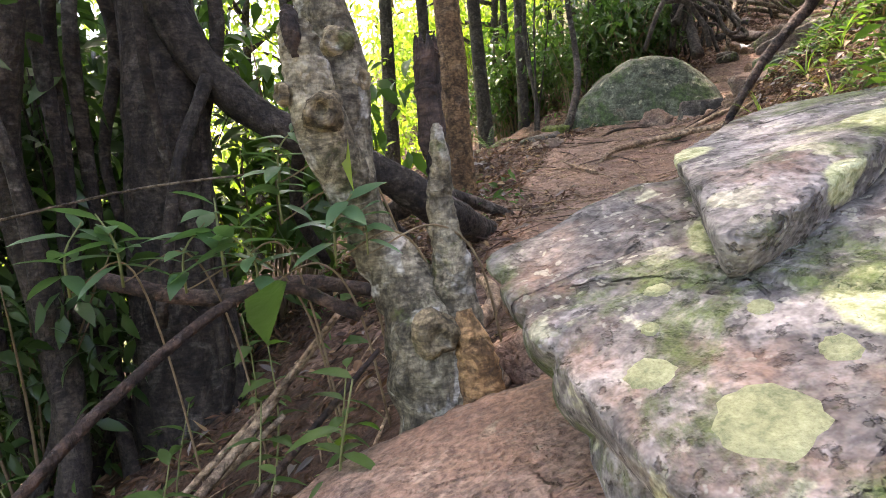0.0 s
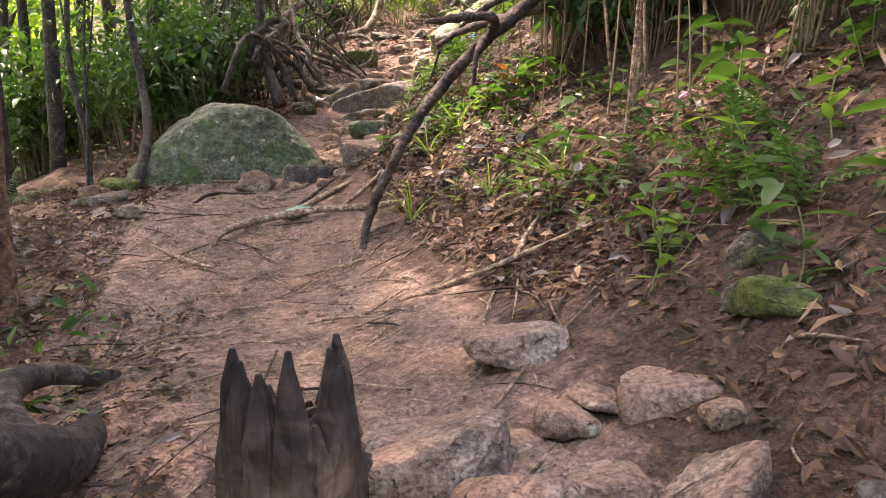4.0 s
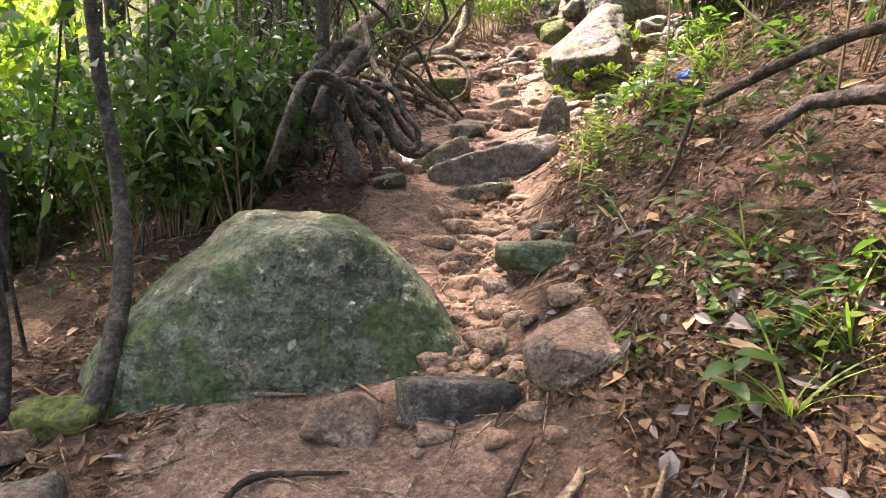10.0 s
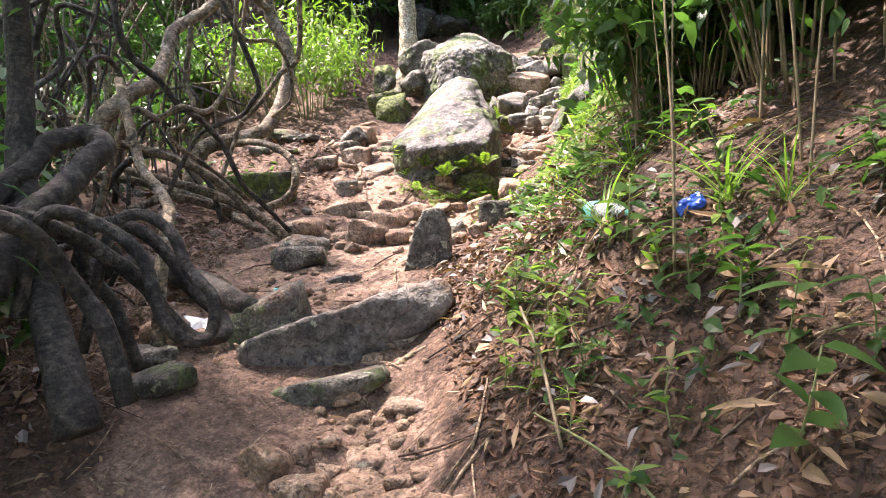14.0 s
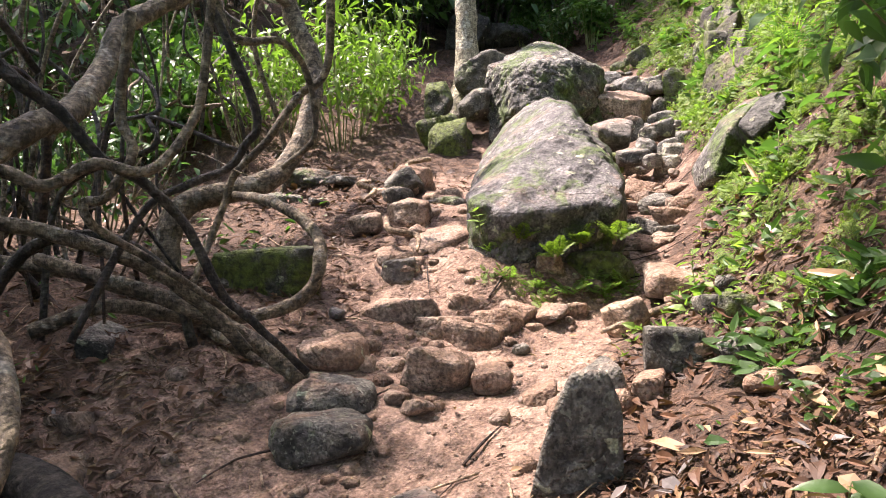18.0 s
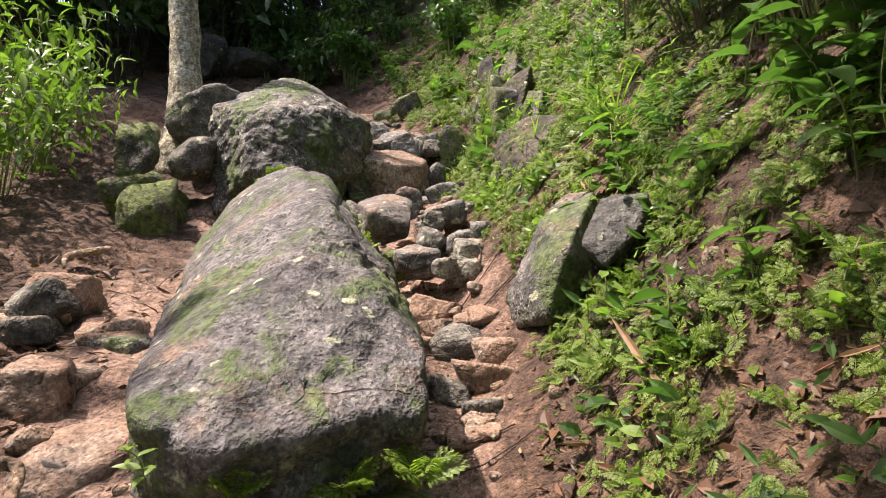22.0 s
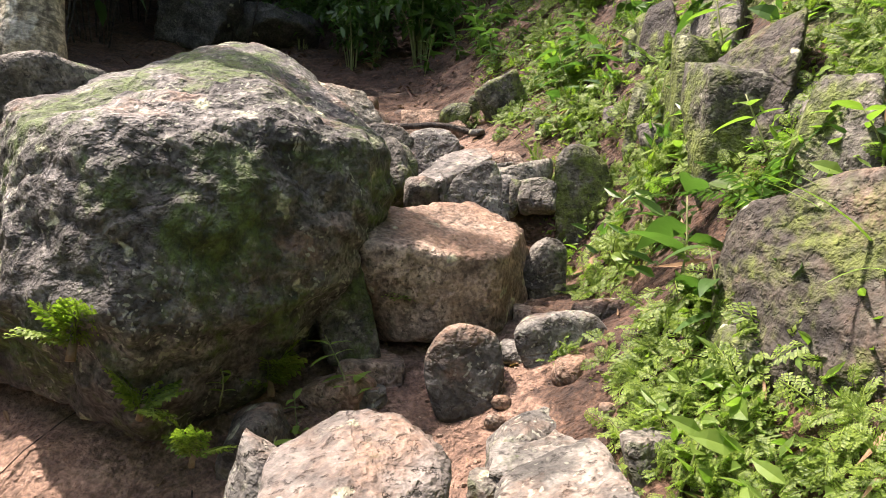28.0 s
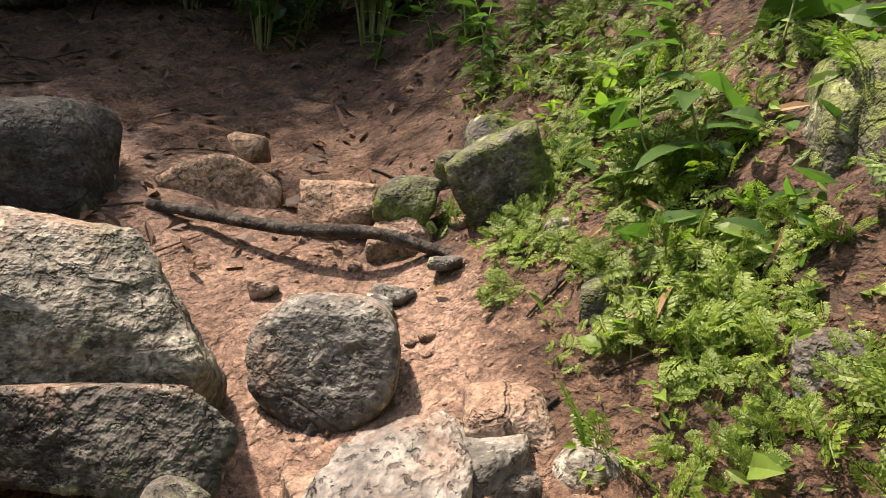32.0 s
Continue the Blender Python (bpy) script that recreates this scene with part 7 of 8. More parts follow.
def shade_canopy(trunk, crown, spread, count, leaf, seed, label, mat, bark_mat):
    """A tree added to cast shade, its crown out of view high above the walker."""
    x, y, z = trunk[0][:3]
    g = np.random.default_rng(seed)
    rng = random.Random(seed)
    tips, limbs = [], [trunk]
    for k in range(14):
        e = tuple(c + rng.gauss(0, .8) * w for c, w in zip(crown, spread))
        mid = tuple((p + q) / 2 + rng.uniform(-.1, .2) for p, q in zip(trunk[-1][:3], e))
        limbs.append([(*trunk[-1][:3], .03), (*mid, .02), (*e, .008)])
        tips += [(e[0] - x, e[1] - y, e[2] - z), (mid[0] - x, mid[1] - y, mid[2] - z)]
    me = mesh_of("crown", *leaf_cloud(tips, tuple(w * .34 for w in spread), count, leaf, g, .35, .42, .6), mat)
    tree(limbs, label, bark_mat, me, seed, sides=10)


# unseen crowns, each set towards the sun from the ground it has to shade
shade_canopy([(.01, 5.62, 6.5, .08), (0, 5.6, 7.6, .07)], (.2, 5.2, 8.4), (1.5, 1.4, .9), 2600, .16, 501, "unseen leafy top added to the tall brown tree for shade", LEAF_MID, BARK_BROWN)
shade_canopy([(-1.5, 3.4, 4.8, .14), (-1.4, 3.6, 6.2, .12)], (-1.3, 3.9, 7.4), (1.7, 1.6, .9), 3200, .16, 502, "unseen broad dark crown added to the fig tree for shade", LEAF_DARK, BARK_DARK)
shade_canopy([(3.9, 3.0, 2.6, .09), (3.6, 3.6, 5.0, .08), (2.6, 4.8, 7.6, .06)], (2.3, 5.4, 9.4), (1.5, 1.4, .9), 1500, .15, 503, "tree leaning out from the hill, its unseen crown added for shade", LEAF_MID, BARK_DARK)
shade_canopy([(6.0, 6.0, 4.0, .1), (5.6, 6.8, 7.0, .08), (4.7, 7.8, 9.6, .06)], (4.2, 8.4, 11.2), (1.7, 1.6, .9), 2400, .15, 504, "tree leaning out from the hill, its unseen crown added for shade", LEAF_MID, BARK_DARK)
shade_canopy([(7.5, 8.2, 5.0, .06), (7.3, 9.2, 6.3, .05), (7.0, 10.3, 6.9, .04)], (6.9, 10.95, 7.3), (.9, .5, .35), 650, .14, 507, "small tree arching from the bank, its unseen crown added for shade", LEAF_DARK, BARK_DARK)
shade_canopy([(6.3, 8.3, 4.3, .06), (6.0, 9.2, 5.8, .05), (5.6, 10.0, 6.6, .04)], (5.4, 10.35, 6.9), (.7, .45, .3), 900, .15, 510, "small tree arching from the bank, its unseen crown added for shade", LEAF_DARK, BARK_DARK)

shade_canopy([(2.2, 11.2, 1.8, .1), (2.4, 11.1, 5.0, .085), (3.0, 10.8, 9.2, .06)], (2.8, 10.2, 10.4), (1.2, 1.1, .8), 1900, .16, 508, "tall dark tree in the thicket, its unseen crown added for shade", LEAF_MID, BARK_DARK)

shade_canopy([(12.9, 19.8, 7.6, .12), (12.8, 19.6, 11.0, .1)], (12.6, 19.4, 13.6), (1.6, 1.3, .8), 2400, .18, 514, "tall tree at the forest edge, its unseen crown added for shade", LEAF_DARK, BARK_DARK)
shade_canopy([(11.3, 19.0, 6.8, .12), (11.3, 18.8, 10.5, .1)], (11.3, 18.5, 13.2), (1.3, 1.0, .8), 2000, .18, 515, "tall tree at the forest edge, its unseen crown added for shade", LEAF_DARK, BARK_DARK)
shade_canopy([(4.8, 15.6, 2.4, .1), (4.8, 15.5, 6.0, .08), (4.7, 15.2, 9.0, .06)], (4.6, 15.0, 9.9), (1.0, 1.0, .6), 2200, .16, 516, "tall dark tree in the thicket, its unseen crown added for shade", LEAF_MID, BARK_DARK)
shade_canopy([(3.3, 14.7, 1.9, .1), (3.4, 14.6, 6.0, .08), (3.5, 14.5, 9.0, .06)], (3.5, 14.4, 10.0), (.95, .9, .6), 1900, .16, 512, "tall dark tree in the thicket, its unseen crown added for shade", LEAF_MID, BARK_DARK)
shade_canopy([(2.6, 15.9, 1.9, .1), (2.8, 15.8, 6.0, .08), (3.0, 15.7, 9.0, .06)], (3.1, 15.6, 10.0), (1.1, .9, .6), 1900, .16, 513, "tall dark tree in the thicket, its unseen crown added for shade", LEAF_MID, BARK_DARK)

# ---- bushes ----
OVERHANG = [(8.3, 9.3), (7.9, 9.0), (9.4, 9.7), (7.5, 8.9), (9.1, 9.55), (8.7, 9.4), (10.0, 10.1), (7.1, 9.2), (10.8, 10.6), (6.6, 9.0), (8.1, 8.7)]
spread_copies(shrub(11, 9, 1.3, .7, 420, .13, LEAF_MID, STEM_BROWN, "leafy green bush in the thicket"), [p for p in spots(18, .40, .5, -4.5, -1.9) if p[0] < 3.6 or p[1] > 13.9] + spots(6, .14, .24, -4, -2), rng, .7, 1.3, 10, "bushes of the valley side")
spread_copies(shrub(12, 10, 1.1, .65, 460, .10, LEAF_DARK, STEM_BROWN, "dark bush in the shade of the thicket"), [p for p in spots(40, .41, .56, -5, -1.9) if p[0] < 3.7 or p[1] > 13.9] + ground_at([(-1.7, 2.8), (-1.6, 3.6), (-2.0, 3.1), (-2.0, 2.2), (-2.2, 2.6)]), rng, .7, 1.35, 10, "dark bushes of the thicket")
spread_copies(shrub(13, 11, 1.5, .95, 420, .16, LEAF_YELLOW, STEM_GREEN, "bright yellow-green bush with narrow leaves", droop=.45, slim=.26), ground_at([(8.3, 14.6), (8.8, 14.9), (9.3, 15.2), (8.0, 15.2), (7.4, 14.9), (9.8, 15.6)]), rng, .7, 1.0, 8, "bright bushes at the bend")
spread_copies(shrub(14, 10, 1.5, .75, 560, .12, LEAF_MID, STEM_BROWN, "broad-leaved bush hanging over the bank", droop=.5, slim=.4), ground_at([(4.2, 4.9), (4.2, 4.3), (4.5, 5.4), (3.6, 3.5), (3.9, 4.9), (3.3, 3.5), (2.9, 2.8), (4.7, 6.8), (4.2, 6.0), (5.8, 7.5), (5.3, 7.0), (6.6, 8.5), (5.9, 8.0)]) + spots(8, .17, .31, 2.4, 3.6) + spots(12, .45, .66, 1.9, 3.0), rng, .7, 1.15, 14, "bushes of the bank")
spread_copies(shrub(15, 9, 1.3, .7, 430, .14, LEAF_DARK, STEM_BROWN, "dark broad-leaved bush on the upper bank", droop=.5, slim=.4), spots(20, .3, .5, 2.1, 3.6) + spots(26, .5, .85, 2.3, 4.2), rng, .8, 1.3, 14, "dark bushes of the upper bank")
spread_copies(shrub(24, 12, 1.5, .8, 460, .17, LEAF_MID, STEM_BROWN, "green bush with large glossy leaves overhanging the bank", droop=.55, slim=.4), ground_at(OVERHANG), rng, .8, 1.1, 14, "overhanging bushes")
spread_copies(shrub(16, 10, .9, .5, 380, .12, LEAF_MID, STEM_GREEN, "low leafy undergrowth at the forest edge", slim=.36), spots(14, .86, .93, -1.0, 2.2) + spots(10, .78, .86, .9, 2.2) + spots(12, .56, .7, -6, -4.2), rng, .6, 1.2, 10, "undergrowth")

WALL = [(5 + 13 * ((k * 0.618) % 1), 15.4 + 5.2 * ((k * 0.367) % 1) + .18 * (5 + 13 * ((k * 0.618) % 1) - 10)) for k in range(54)]
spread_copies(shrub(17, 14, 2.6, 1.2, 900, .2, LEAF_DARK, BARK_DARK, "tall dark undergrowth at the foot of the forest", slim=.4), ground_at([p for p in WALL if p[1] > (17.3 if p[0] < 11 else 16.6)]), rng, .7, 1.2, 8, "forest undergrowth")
SUNNY = [(-6 + 7.2 * ((k * .618) % 1), 9.2 + 9 * ((k * .367) % 1)) for k in range(34)]
spread_copies(shrub(19, 14, 2.6, 1.3, 900, .15, LEAF_SUN, STEM_BROWN, "green thicket on the valley side, coloured bright as if sunlit", slim=.42), ground_at([p for p in SUNNY if p[0] < .5 + (p[1] - 9) * .12 and p[1] > 11.8]), rng, .8, 1.3, 8, "sunlit thickets")
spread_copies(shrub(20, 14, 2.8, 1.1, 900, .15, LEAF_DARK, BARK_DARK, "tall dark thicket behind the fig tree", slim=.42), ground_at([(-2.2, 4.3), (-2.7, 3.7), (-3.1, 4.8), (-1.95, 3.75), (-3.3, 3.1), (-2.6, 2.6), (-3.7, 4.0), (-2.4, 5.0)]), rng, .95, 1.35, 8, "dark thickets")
spread_copies(shrub(18, 14, 2.4, 1.3, 800, .19, LEAF_MID, STEM_BROWN, "dense green undergrowth on the hillside", slim=.38), spots(26, .15, .6, 3.6, 6.0) + spots(14, .6, .85, 4.0, 6.0), rng, .7, 1.2, 10, "hillside undergrowth")

# ---- canes and saplings ----
spread_copies(sapling(21, 2.6, .15, 26, .14, LEAF_MID, STEM_BROWN, "thin upright cane with a few leaves on the bank", .007), spots(12, .2, .32, 1.7, 2.8) + spots(10, .33, .47, 1.6, 2.6) + ground_at([(4.75, 8.1), (5.3, 8.3), (5.0, 7.7), (5.9, 8.6), (5.5, 8.0), (6.2, 8.9)]), rng, .7, 1.2, 7, "canes on the bank")
spread_copies(sapling(22, 3.4, .2, 0, .1, LEAF_MID, BARK_ROOT, "tall straw-coloured bamboo cane", .013), ground_at([(3.3, 4.5), (3.36, 4.44), (3.4, 4.55), (2.98, 4.3), (3.6, 4.9), (3.75, 4.3)]), rng, .8, 1.15, 4, "bamboo canes")
spread_copies(sapling(23, 2.8, .3, 30, .13, LEAF_DARK, BARK_DARK, "thin dark sapling in the thicket", .014, .35), [p for p in spots(16, .4, .55, -3.6, -1.6) if p[0] < 4.6] + ground_at([(.9, 8.3), (1.1, 9.3)]), rng, .7, 1.2, 8, "dark saplings")
limb("sapling", [(1.2, 8.05, 1.5, .05), (1.35, 8.2, 1.85, .045), (1.45, 8.4, 2.2, .042), (1.5, 8.75, 2.6, .035), (1.45, 8.9, 3.4, .03), (1.5, 9, 4.5, .025)], BARK_DARK, "crooked dark sapling leaning beside the green boulder", "sapling", 24, 10)
limb("sapling", [(.95, 8.5, 1.5, .03), (.98, 8.6, 2.0, .028), (.9, 8.7, 2.8, .025), (1.0, 8.8, 4.0, .02)], BARK_DARK, "thin dark sapling at the edge of the slope", "sapling", 25, 8)

# ---- herbs, ferns and spikemoss ----
BROAD = "small plant with broad glossy green leaves"
h1 = herb(8, .15, .062, .26, LEAF_MID, STEM_GREEN, 31, BROAD, droop=.35)
spread_copies(h1, ground_at([(2.28, 3.98), (2.2, 4.12), (2.38, 4.15), (2.05, 3.3), (2.2, 3.2), (2.4, 3.55), (1.8, 2.75), (1.95, 2.9), (2.75, 4.7)]) + spots(24, .17, .33, .95, 2.2) + spots(26, .33, .47, .65, 1.8) + spots(12, .56, .8, .6, 2.0), rng, .6, 1.15, 18, "broad-leaved plants")
h2 = herb(10, .11, .04, .3, LEAF_FRESH, STEM_GREEN, 32, "fresh green seedling with paired leaves", True, .25)
spread_copies(h2, ground_at([(4.55, 8.5), (4.62, 8.62), (4.72, 8.75), (4.5, 8.7), (4.7, 8.45), (4.85, 8.9), (4.95, 9.0), (4.4, 8.55), (4.8, 8.6), (10.2, 12.75), (10.35, 12.72), (9.95, 12.7)]) + spots(16, .18, .33, .85, 2.0) + spots(18, .38, .48, .6, 1.5) + spots(24, .55, .8, .4, 1.8, .3), rng, .6, 1.1, 18, "seedlings")
h3 = herb(6, .2, .085, .34, LEAF_MID, STEM_GREEN, 33, "plant with large drooping leaves on the bank", droop=.5, lift=15)
spread_copies(h3, ground_at([(8.85, 10.75), (8.75, 10.35), (9.2, 10.5), (10.6, 11.65), (10.75, 11.85), (11.3, 12.0), (8.3, 9.7), (8.6, 9.75), (8.05, 9.6), (12.1, 11.9)]) + spots(20, .58, .82, .6, 2.2, .35) + spots(8, .46, .56, 1.2, 2.4) + spots(6, .18, .3, 1.4, 2.4), rng, .6, 1.2, 20, "large-leaved plants")
h4 = herb(11, .12, .038, .42, LEAF_MID, STEM_GREEN, 34, "seedling with long pointed leaves on the slope", True, .4, 10)
spread_copies(h4, ground_at([(-.42, 1.55), (-.5, 1.75), (-.62, 1.5), (-.3, 1.85), (-.75, 1.8), (-.85, 1.5), (-.55, 2.1), (-.9, 2.2), (-.25, 1.6), (-1.0, 1.75), (-.7, 2.4), (-1.2, 2.0)]), rng, .7, 1.1, 16, "seedlings below the tree")
h5 = herb(7, .09, .05, .14, LEAF_FRESH, STEM_GREEN, 35, "tiny plant with rounded leaves", droop=.2)
spread_copies(h5, ground_at([(-.35, 1.3), (-.2, 1.75), (-.5, 1.3), (-.3, 1.95), (.3, 2.35), (2.0, 8.4), (7.2, 11.05), (7.4, 11.0)]) + spots(34, .57, .82, .35, 1.7, .3) + spots(8, .18, .46, .7, 1.6), rng, .6, 1.2, 20, "tiny plants")
h7 = herb(14, .13, .042, .3, LEAF_MID, STEM_GREEN, 38, "leafy green herb at the shady forest edge", True, .4, 15)
spread_copies(h7, ground_at([(14.03, 14.88), (14.11, 14.54), (13.73, 14), (13.99, 15.48), (14.49, 14.97), (13.77, 13.78), (14.43, 14.56)]) + spots(12, .79, .88, .2, 1.6), rng, .9, 1.5, 14, "herbs of the forest edge")
fern = clump("fern", 8, .55, LEAF_MID, 41, "fern with arching green fronds on the bank", "fern", .34, 15, .022)
spread_copies(fern, ground_at([(2.3, 3.2), (2.45, 3.35), (2.2, 2.95), (2.7, 3.3), (9.0, 10.2), (9.3, 10.3), (10.9, 11.6), (.4, 8.9), (.1, 9.3), (-.2, 8.6), (8.5, 9.6)]) + spots(8, .56, .8, 1.6, 2.6), rng, .6, 1.0, 18, "ferns")
small_fern = clump("fern", 6, .16, LEAF_FRESH, 42, "little lacy fern with bright fronds", "fern", .55, 7, .012, True, 30)
spread_copies(small_fern, ground_at([(-.22, 1.62), (-.32, 1.72), (-.15, 1.85), (-.45, 1.45), (-.5, 1.62), (-.28, 1.45), (7.0, 11.25), (7.15, 11.1), (7.3, 11.0), (6.95, 11.4), (7.5, 10.95), (7.05, 11.6)]) + spots(50, .57, .8, .32, 1.6, .3), rng, .6, 1.2, 25, "little ferns")
g1 = grass(51, 16, .5, .014, LEAF_FRESH, "tuft of long arching grass on the bank")
spread_copies(g1, ground_at([(9.55, 10.55), (9.7, 10.6), (9.9, 10.75), (10.1, 10.85), (5.05, 8.0), (4.95, 7.75), (2.5, 4.9), (2.25, 5.35), (10.4, 11.3), (2.55, 4.35), (3.2, 6.1)]) + spots(4, .3, .48, .9, 1.6), rng, .5, .9, 12, "grass tufts")
PATCH = [moss_patch(61 + k, 14 + 4 * k, .1, .13, LEAF_MOSS) for k in range(3)]
clusters = spots(40, .575, .69, .42, 1.9) + spots(40, .66, .80, .38, 1.7, .3)
places = [(x + dx, y + dy, zg(x + dx, y + dy)) for x, y, z in clusters for dx, dy in [(rng.gauss(0, .13), rng.gauss(0, .13)) for _ in range(rng.choice((2, 4, 6, 7)))]]
places = [p for p in places if clear_of_path(p[0], p[1], .3)] + spots(22, .52, .58, .55, 1.6)
SPRAYS = [(12.88, 13.29), (13.04, 13.27), (12.61, 12.95), (12.26, 12.68), (12.14, 12.57), (12.66, 13.27), (11.91, 12.3), (11.76, 12.2), (11.77, 12.13), (11.65, 12.06), (11.77, 12.04), (11.67, 12.23), (12.72, 12.91), (12.37, 12.62), (11.94, 12.19), (12.77, 13.3), (12.3, 12.9), (11.73, 12.1), (11.29, 12.12), (10.45, 11.78), (10.27, 11.66), (10.17, 11.42), (10.76, 11.82), (9.86, 11.41), (9.54, 11.14), (10.01, 11.34)]
places += [(x + dx, y + dy, zg(x + dx, y + dy)) for x, y in SPRAYS for dx, dy in [(rng.gauss(0, .06), rng.gauss(0, .06)) for _ in range(4)]] + ground_at([(7.0, 11.2), (7.3, 10.95), (6.9, 11.5), (7.45, 10.9)])
for k, (x, y, z) in enumerate(places):
    ob = tagged(new("spikemoss", PATCH[k % 3]), "bright green mat of lacy spikemoss on the bank", "spikemoss", "spikemoss mats", "stuff")
    ob.matrix_basis = Matrix.Translation((x, y, z + .01)) @ slope_matrix(x, y) @ pose(0, 0, 0, 0, 0, rng.uniform(0, 360)) @ Matrix.Scale(rng.uniform(.35, .8), 4)

for k, (x, y, z) in enumerate(spots(170, .695, .86, .5, 2.0, .34) + spots(60, .6, .7, .55, 1.9, .34)):
    ob = tagged(new("spikemoss", PATCH[k % 3]), "thick bright green spikemoss hanging on the bank", "spikemoss", "spikemoss mats", "stuff")
    ob.matrix_basis = Matrix.Translation((x, y, z + .02)) @ slope_matrix(x, y) @ pose(0, 0, 0, 0, 0, rng.uniform(0, 360)) @ Matrix.Scale(rng.uniform(.6, 1.25), 4)
for base, n in ((h1, 14),):
    for x, y, z in spots(n, .69, .86, .5, 2.0, .36):
        ob = copy_thing(base, pose(x, y, z, rng.uniform(-25, 25), rng.uniform(-25, 25), rng.uniform(0, 360)))
        q = rng.uniform(.6, 1.2)
        ob.scale = (q, q, q)

for k in range(70):
    x, y = rng.uniform(7.5, 9.7), rng.uniform(9.2, 10.4)
    ob = tagged(new("spikemoss", PATCH[k % 3]), "bright green spikemoss on the dark earth of the bank", "spikemoss", "spikemoss mats", "stuff")
    ob.matrix_basis = Matrix.Translation((x, y, zg(x, y) + .02)) @ slope_matrix(x, y) @ pose(0, 0, 0, 0, 0, rng.uniform(0, 360)) @ Matrix.Scale(rng.uniform(.5, 1.0), 4)

# the arching stems with long paired leaves beside the twin-stemmed tree
h6 = herb(10, .13, .046, .15, LEAF_COOL, STEM_GREEN, 36, "arching seedling with long paired leaves", True, .22, 8)
for k, (x, y, z, sc, turn) in enumerate(((-1.01, 2.03, 1.12, 1.1, 60), (-0.86, 2.02, 1.14, 1.1, 140), (-0.69, 2.01, 1.11, 1.0, 20), (-0.58, 2.01, 1.15, 1.15, 100), (-0.50, 1.99, 1.09, 1.0, 200), (-0.42, 2.03, 1.37, 0.8, 10), (-0.42, 2.02, 1.27, 0.9, 75), (-0.29, 1.99, 1.16, 1.0, -40), (-0.21, 1.99, 1.17, 0.7, 250))):
    m = pose(x, y, z, 8, 6, turn)
    ob = copy_thing(h6, m) if k else h6
    ob.matrix_basis = m @ Matrix.Scale(sc, 4)
    ob["group"] = "arching seedlings"
    fx, fy = x + .25 + .05 * (k % 3), y + .12
    limb("stem", [(fx, fy, zg(fx, fy) - .03, .004), (fx - .06, fy - .02, (z + zg(fx, fy)) / 2 + .12, .0035), ((x + fx) / 2, (y + fy) / 2, z + .04, .003), (x, y, z - .02, .002)], STEM_BROWN, "thin arching stem beside the crooked tree", "stem", 40 + k, 6, group="arching stems", knots=0)
limb("stick", [(-.95, 1.25, .62, .012), (-.75, 1.6, .9, .014), (-.5, 2.0, 1.08, .015), (-.25, 2.06, .98, .02)], BARK_DEAD, "dark dead stick propped against the tree", "stick", 61, 8)
limb("stick", [(-1.3, 2.2, 1.3, .004), (-.9, 2.25, 1.36, .004), (-.5, 2.3, 1.38, .003)], BARK_VINE, "thin bare twig stretched across the slope", "stick", 62, 6)

for k, (x, y) in enumerate(((8.2, 9.35), (8.45, 9.5), (7.9, 9.2), (8.7, 9.7), (7.6, 9.05), (9.1, 9.9), (8.0, 9.5))):
    ob = copy_thing(h3, pose(x, y, zg(x, y), -12 + 6 * (k % 3), 8 * (k % 2), 50 * k))
    ob.scale = (1.35 + .1 * (k % 3),) * 3

# tufts rooted in the clefts of the boulders
TUFTS = [(9.8, 12.98, 4.95), (9.82, 12.8, 4.85), (10.02, 12.94, 4.94), (10.23, 12.95, 4.95), (9.68, 13.1, 5.12), (10.67, 12.89, 5.23), (10.71, 12.74, 5.19), (9.26, 12.38, 4.68), (9.37, 12.27, 4.69), (9.26, 12.2, 4.56), (7.05, 11.38, 3.82), (7.21, 11.28, 3.9), (7.27, 11.1, 3.78), (7.38, 10.93, 3.81), (6.89, 11.55, 3.87), (7.08, 11.15, 3.71)]
tuft = clump("fern", 9, .15, LEAF_MOSS, 43, "tuft of bright lacy fern rooted in a cleft of the boulder", "fern", .6, 7, .014, True, 38)
sprig = herb(8, .09, .03, .16, LEAF_FRESH, STEM_GREEN, 37, "leafy seedling rooted in a cleft of the boulder", True, .25, 20)
for k, (x, y, z) in enumerate(TUFTS):
    base = (tuft, tuft, sprig)[k % 3]
    m = pose(x, y, z - .03, rng.uniform(-20, 20), rng.uniform(-20, 20), rng.uniform(0, 360))
    ob = base if k in (0, 2) else copy_thing(base, m)
    ob.matrix_basis = m @ Matrix.Scale(rng.uniform(.7, 1.15), 4)
    ob["group"] = "cleft plants"


# ---- what lies on the ground ----
def heights(x, y):
    """Ground heights at many places at once."""
    i, j = np.searchsorted(XS, x).clip(1, len(XS) - 1), np.searchsorted(YS, y).clip(1, len(YS) - 1)
    u, v = (x - XS[i - 1]) / (XS[i] - XS[i - 1]), (y - YS[j - 1]) / (YS[j] - YS[j - 1])
    return (GZ[i - 1, j - 1] * (1 - u) + GZ[i, j - 1] * u) * (1 - v) + (GZ[i - 1, j] * (1 - u) + GZ[i, j] * u) * v


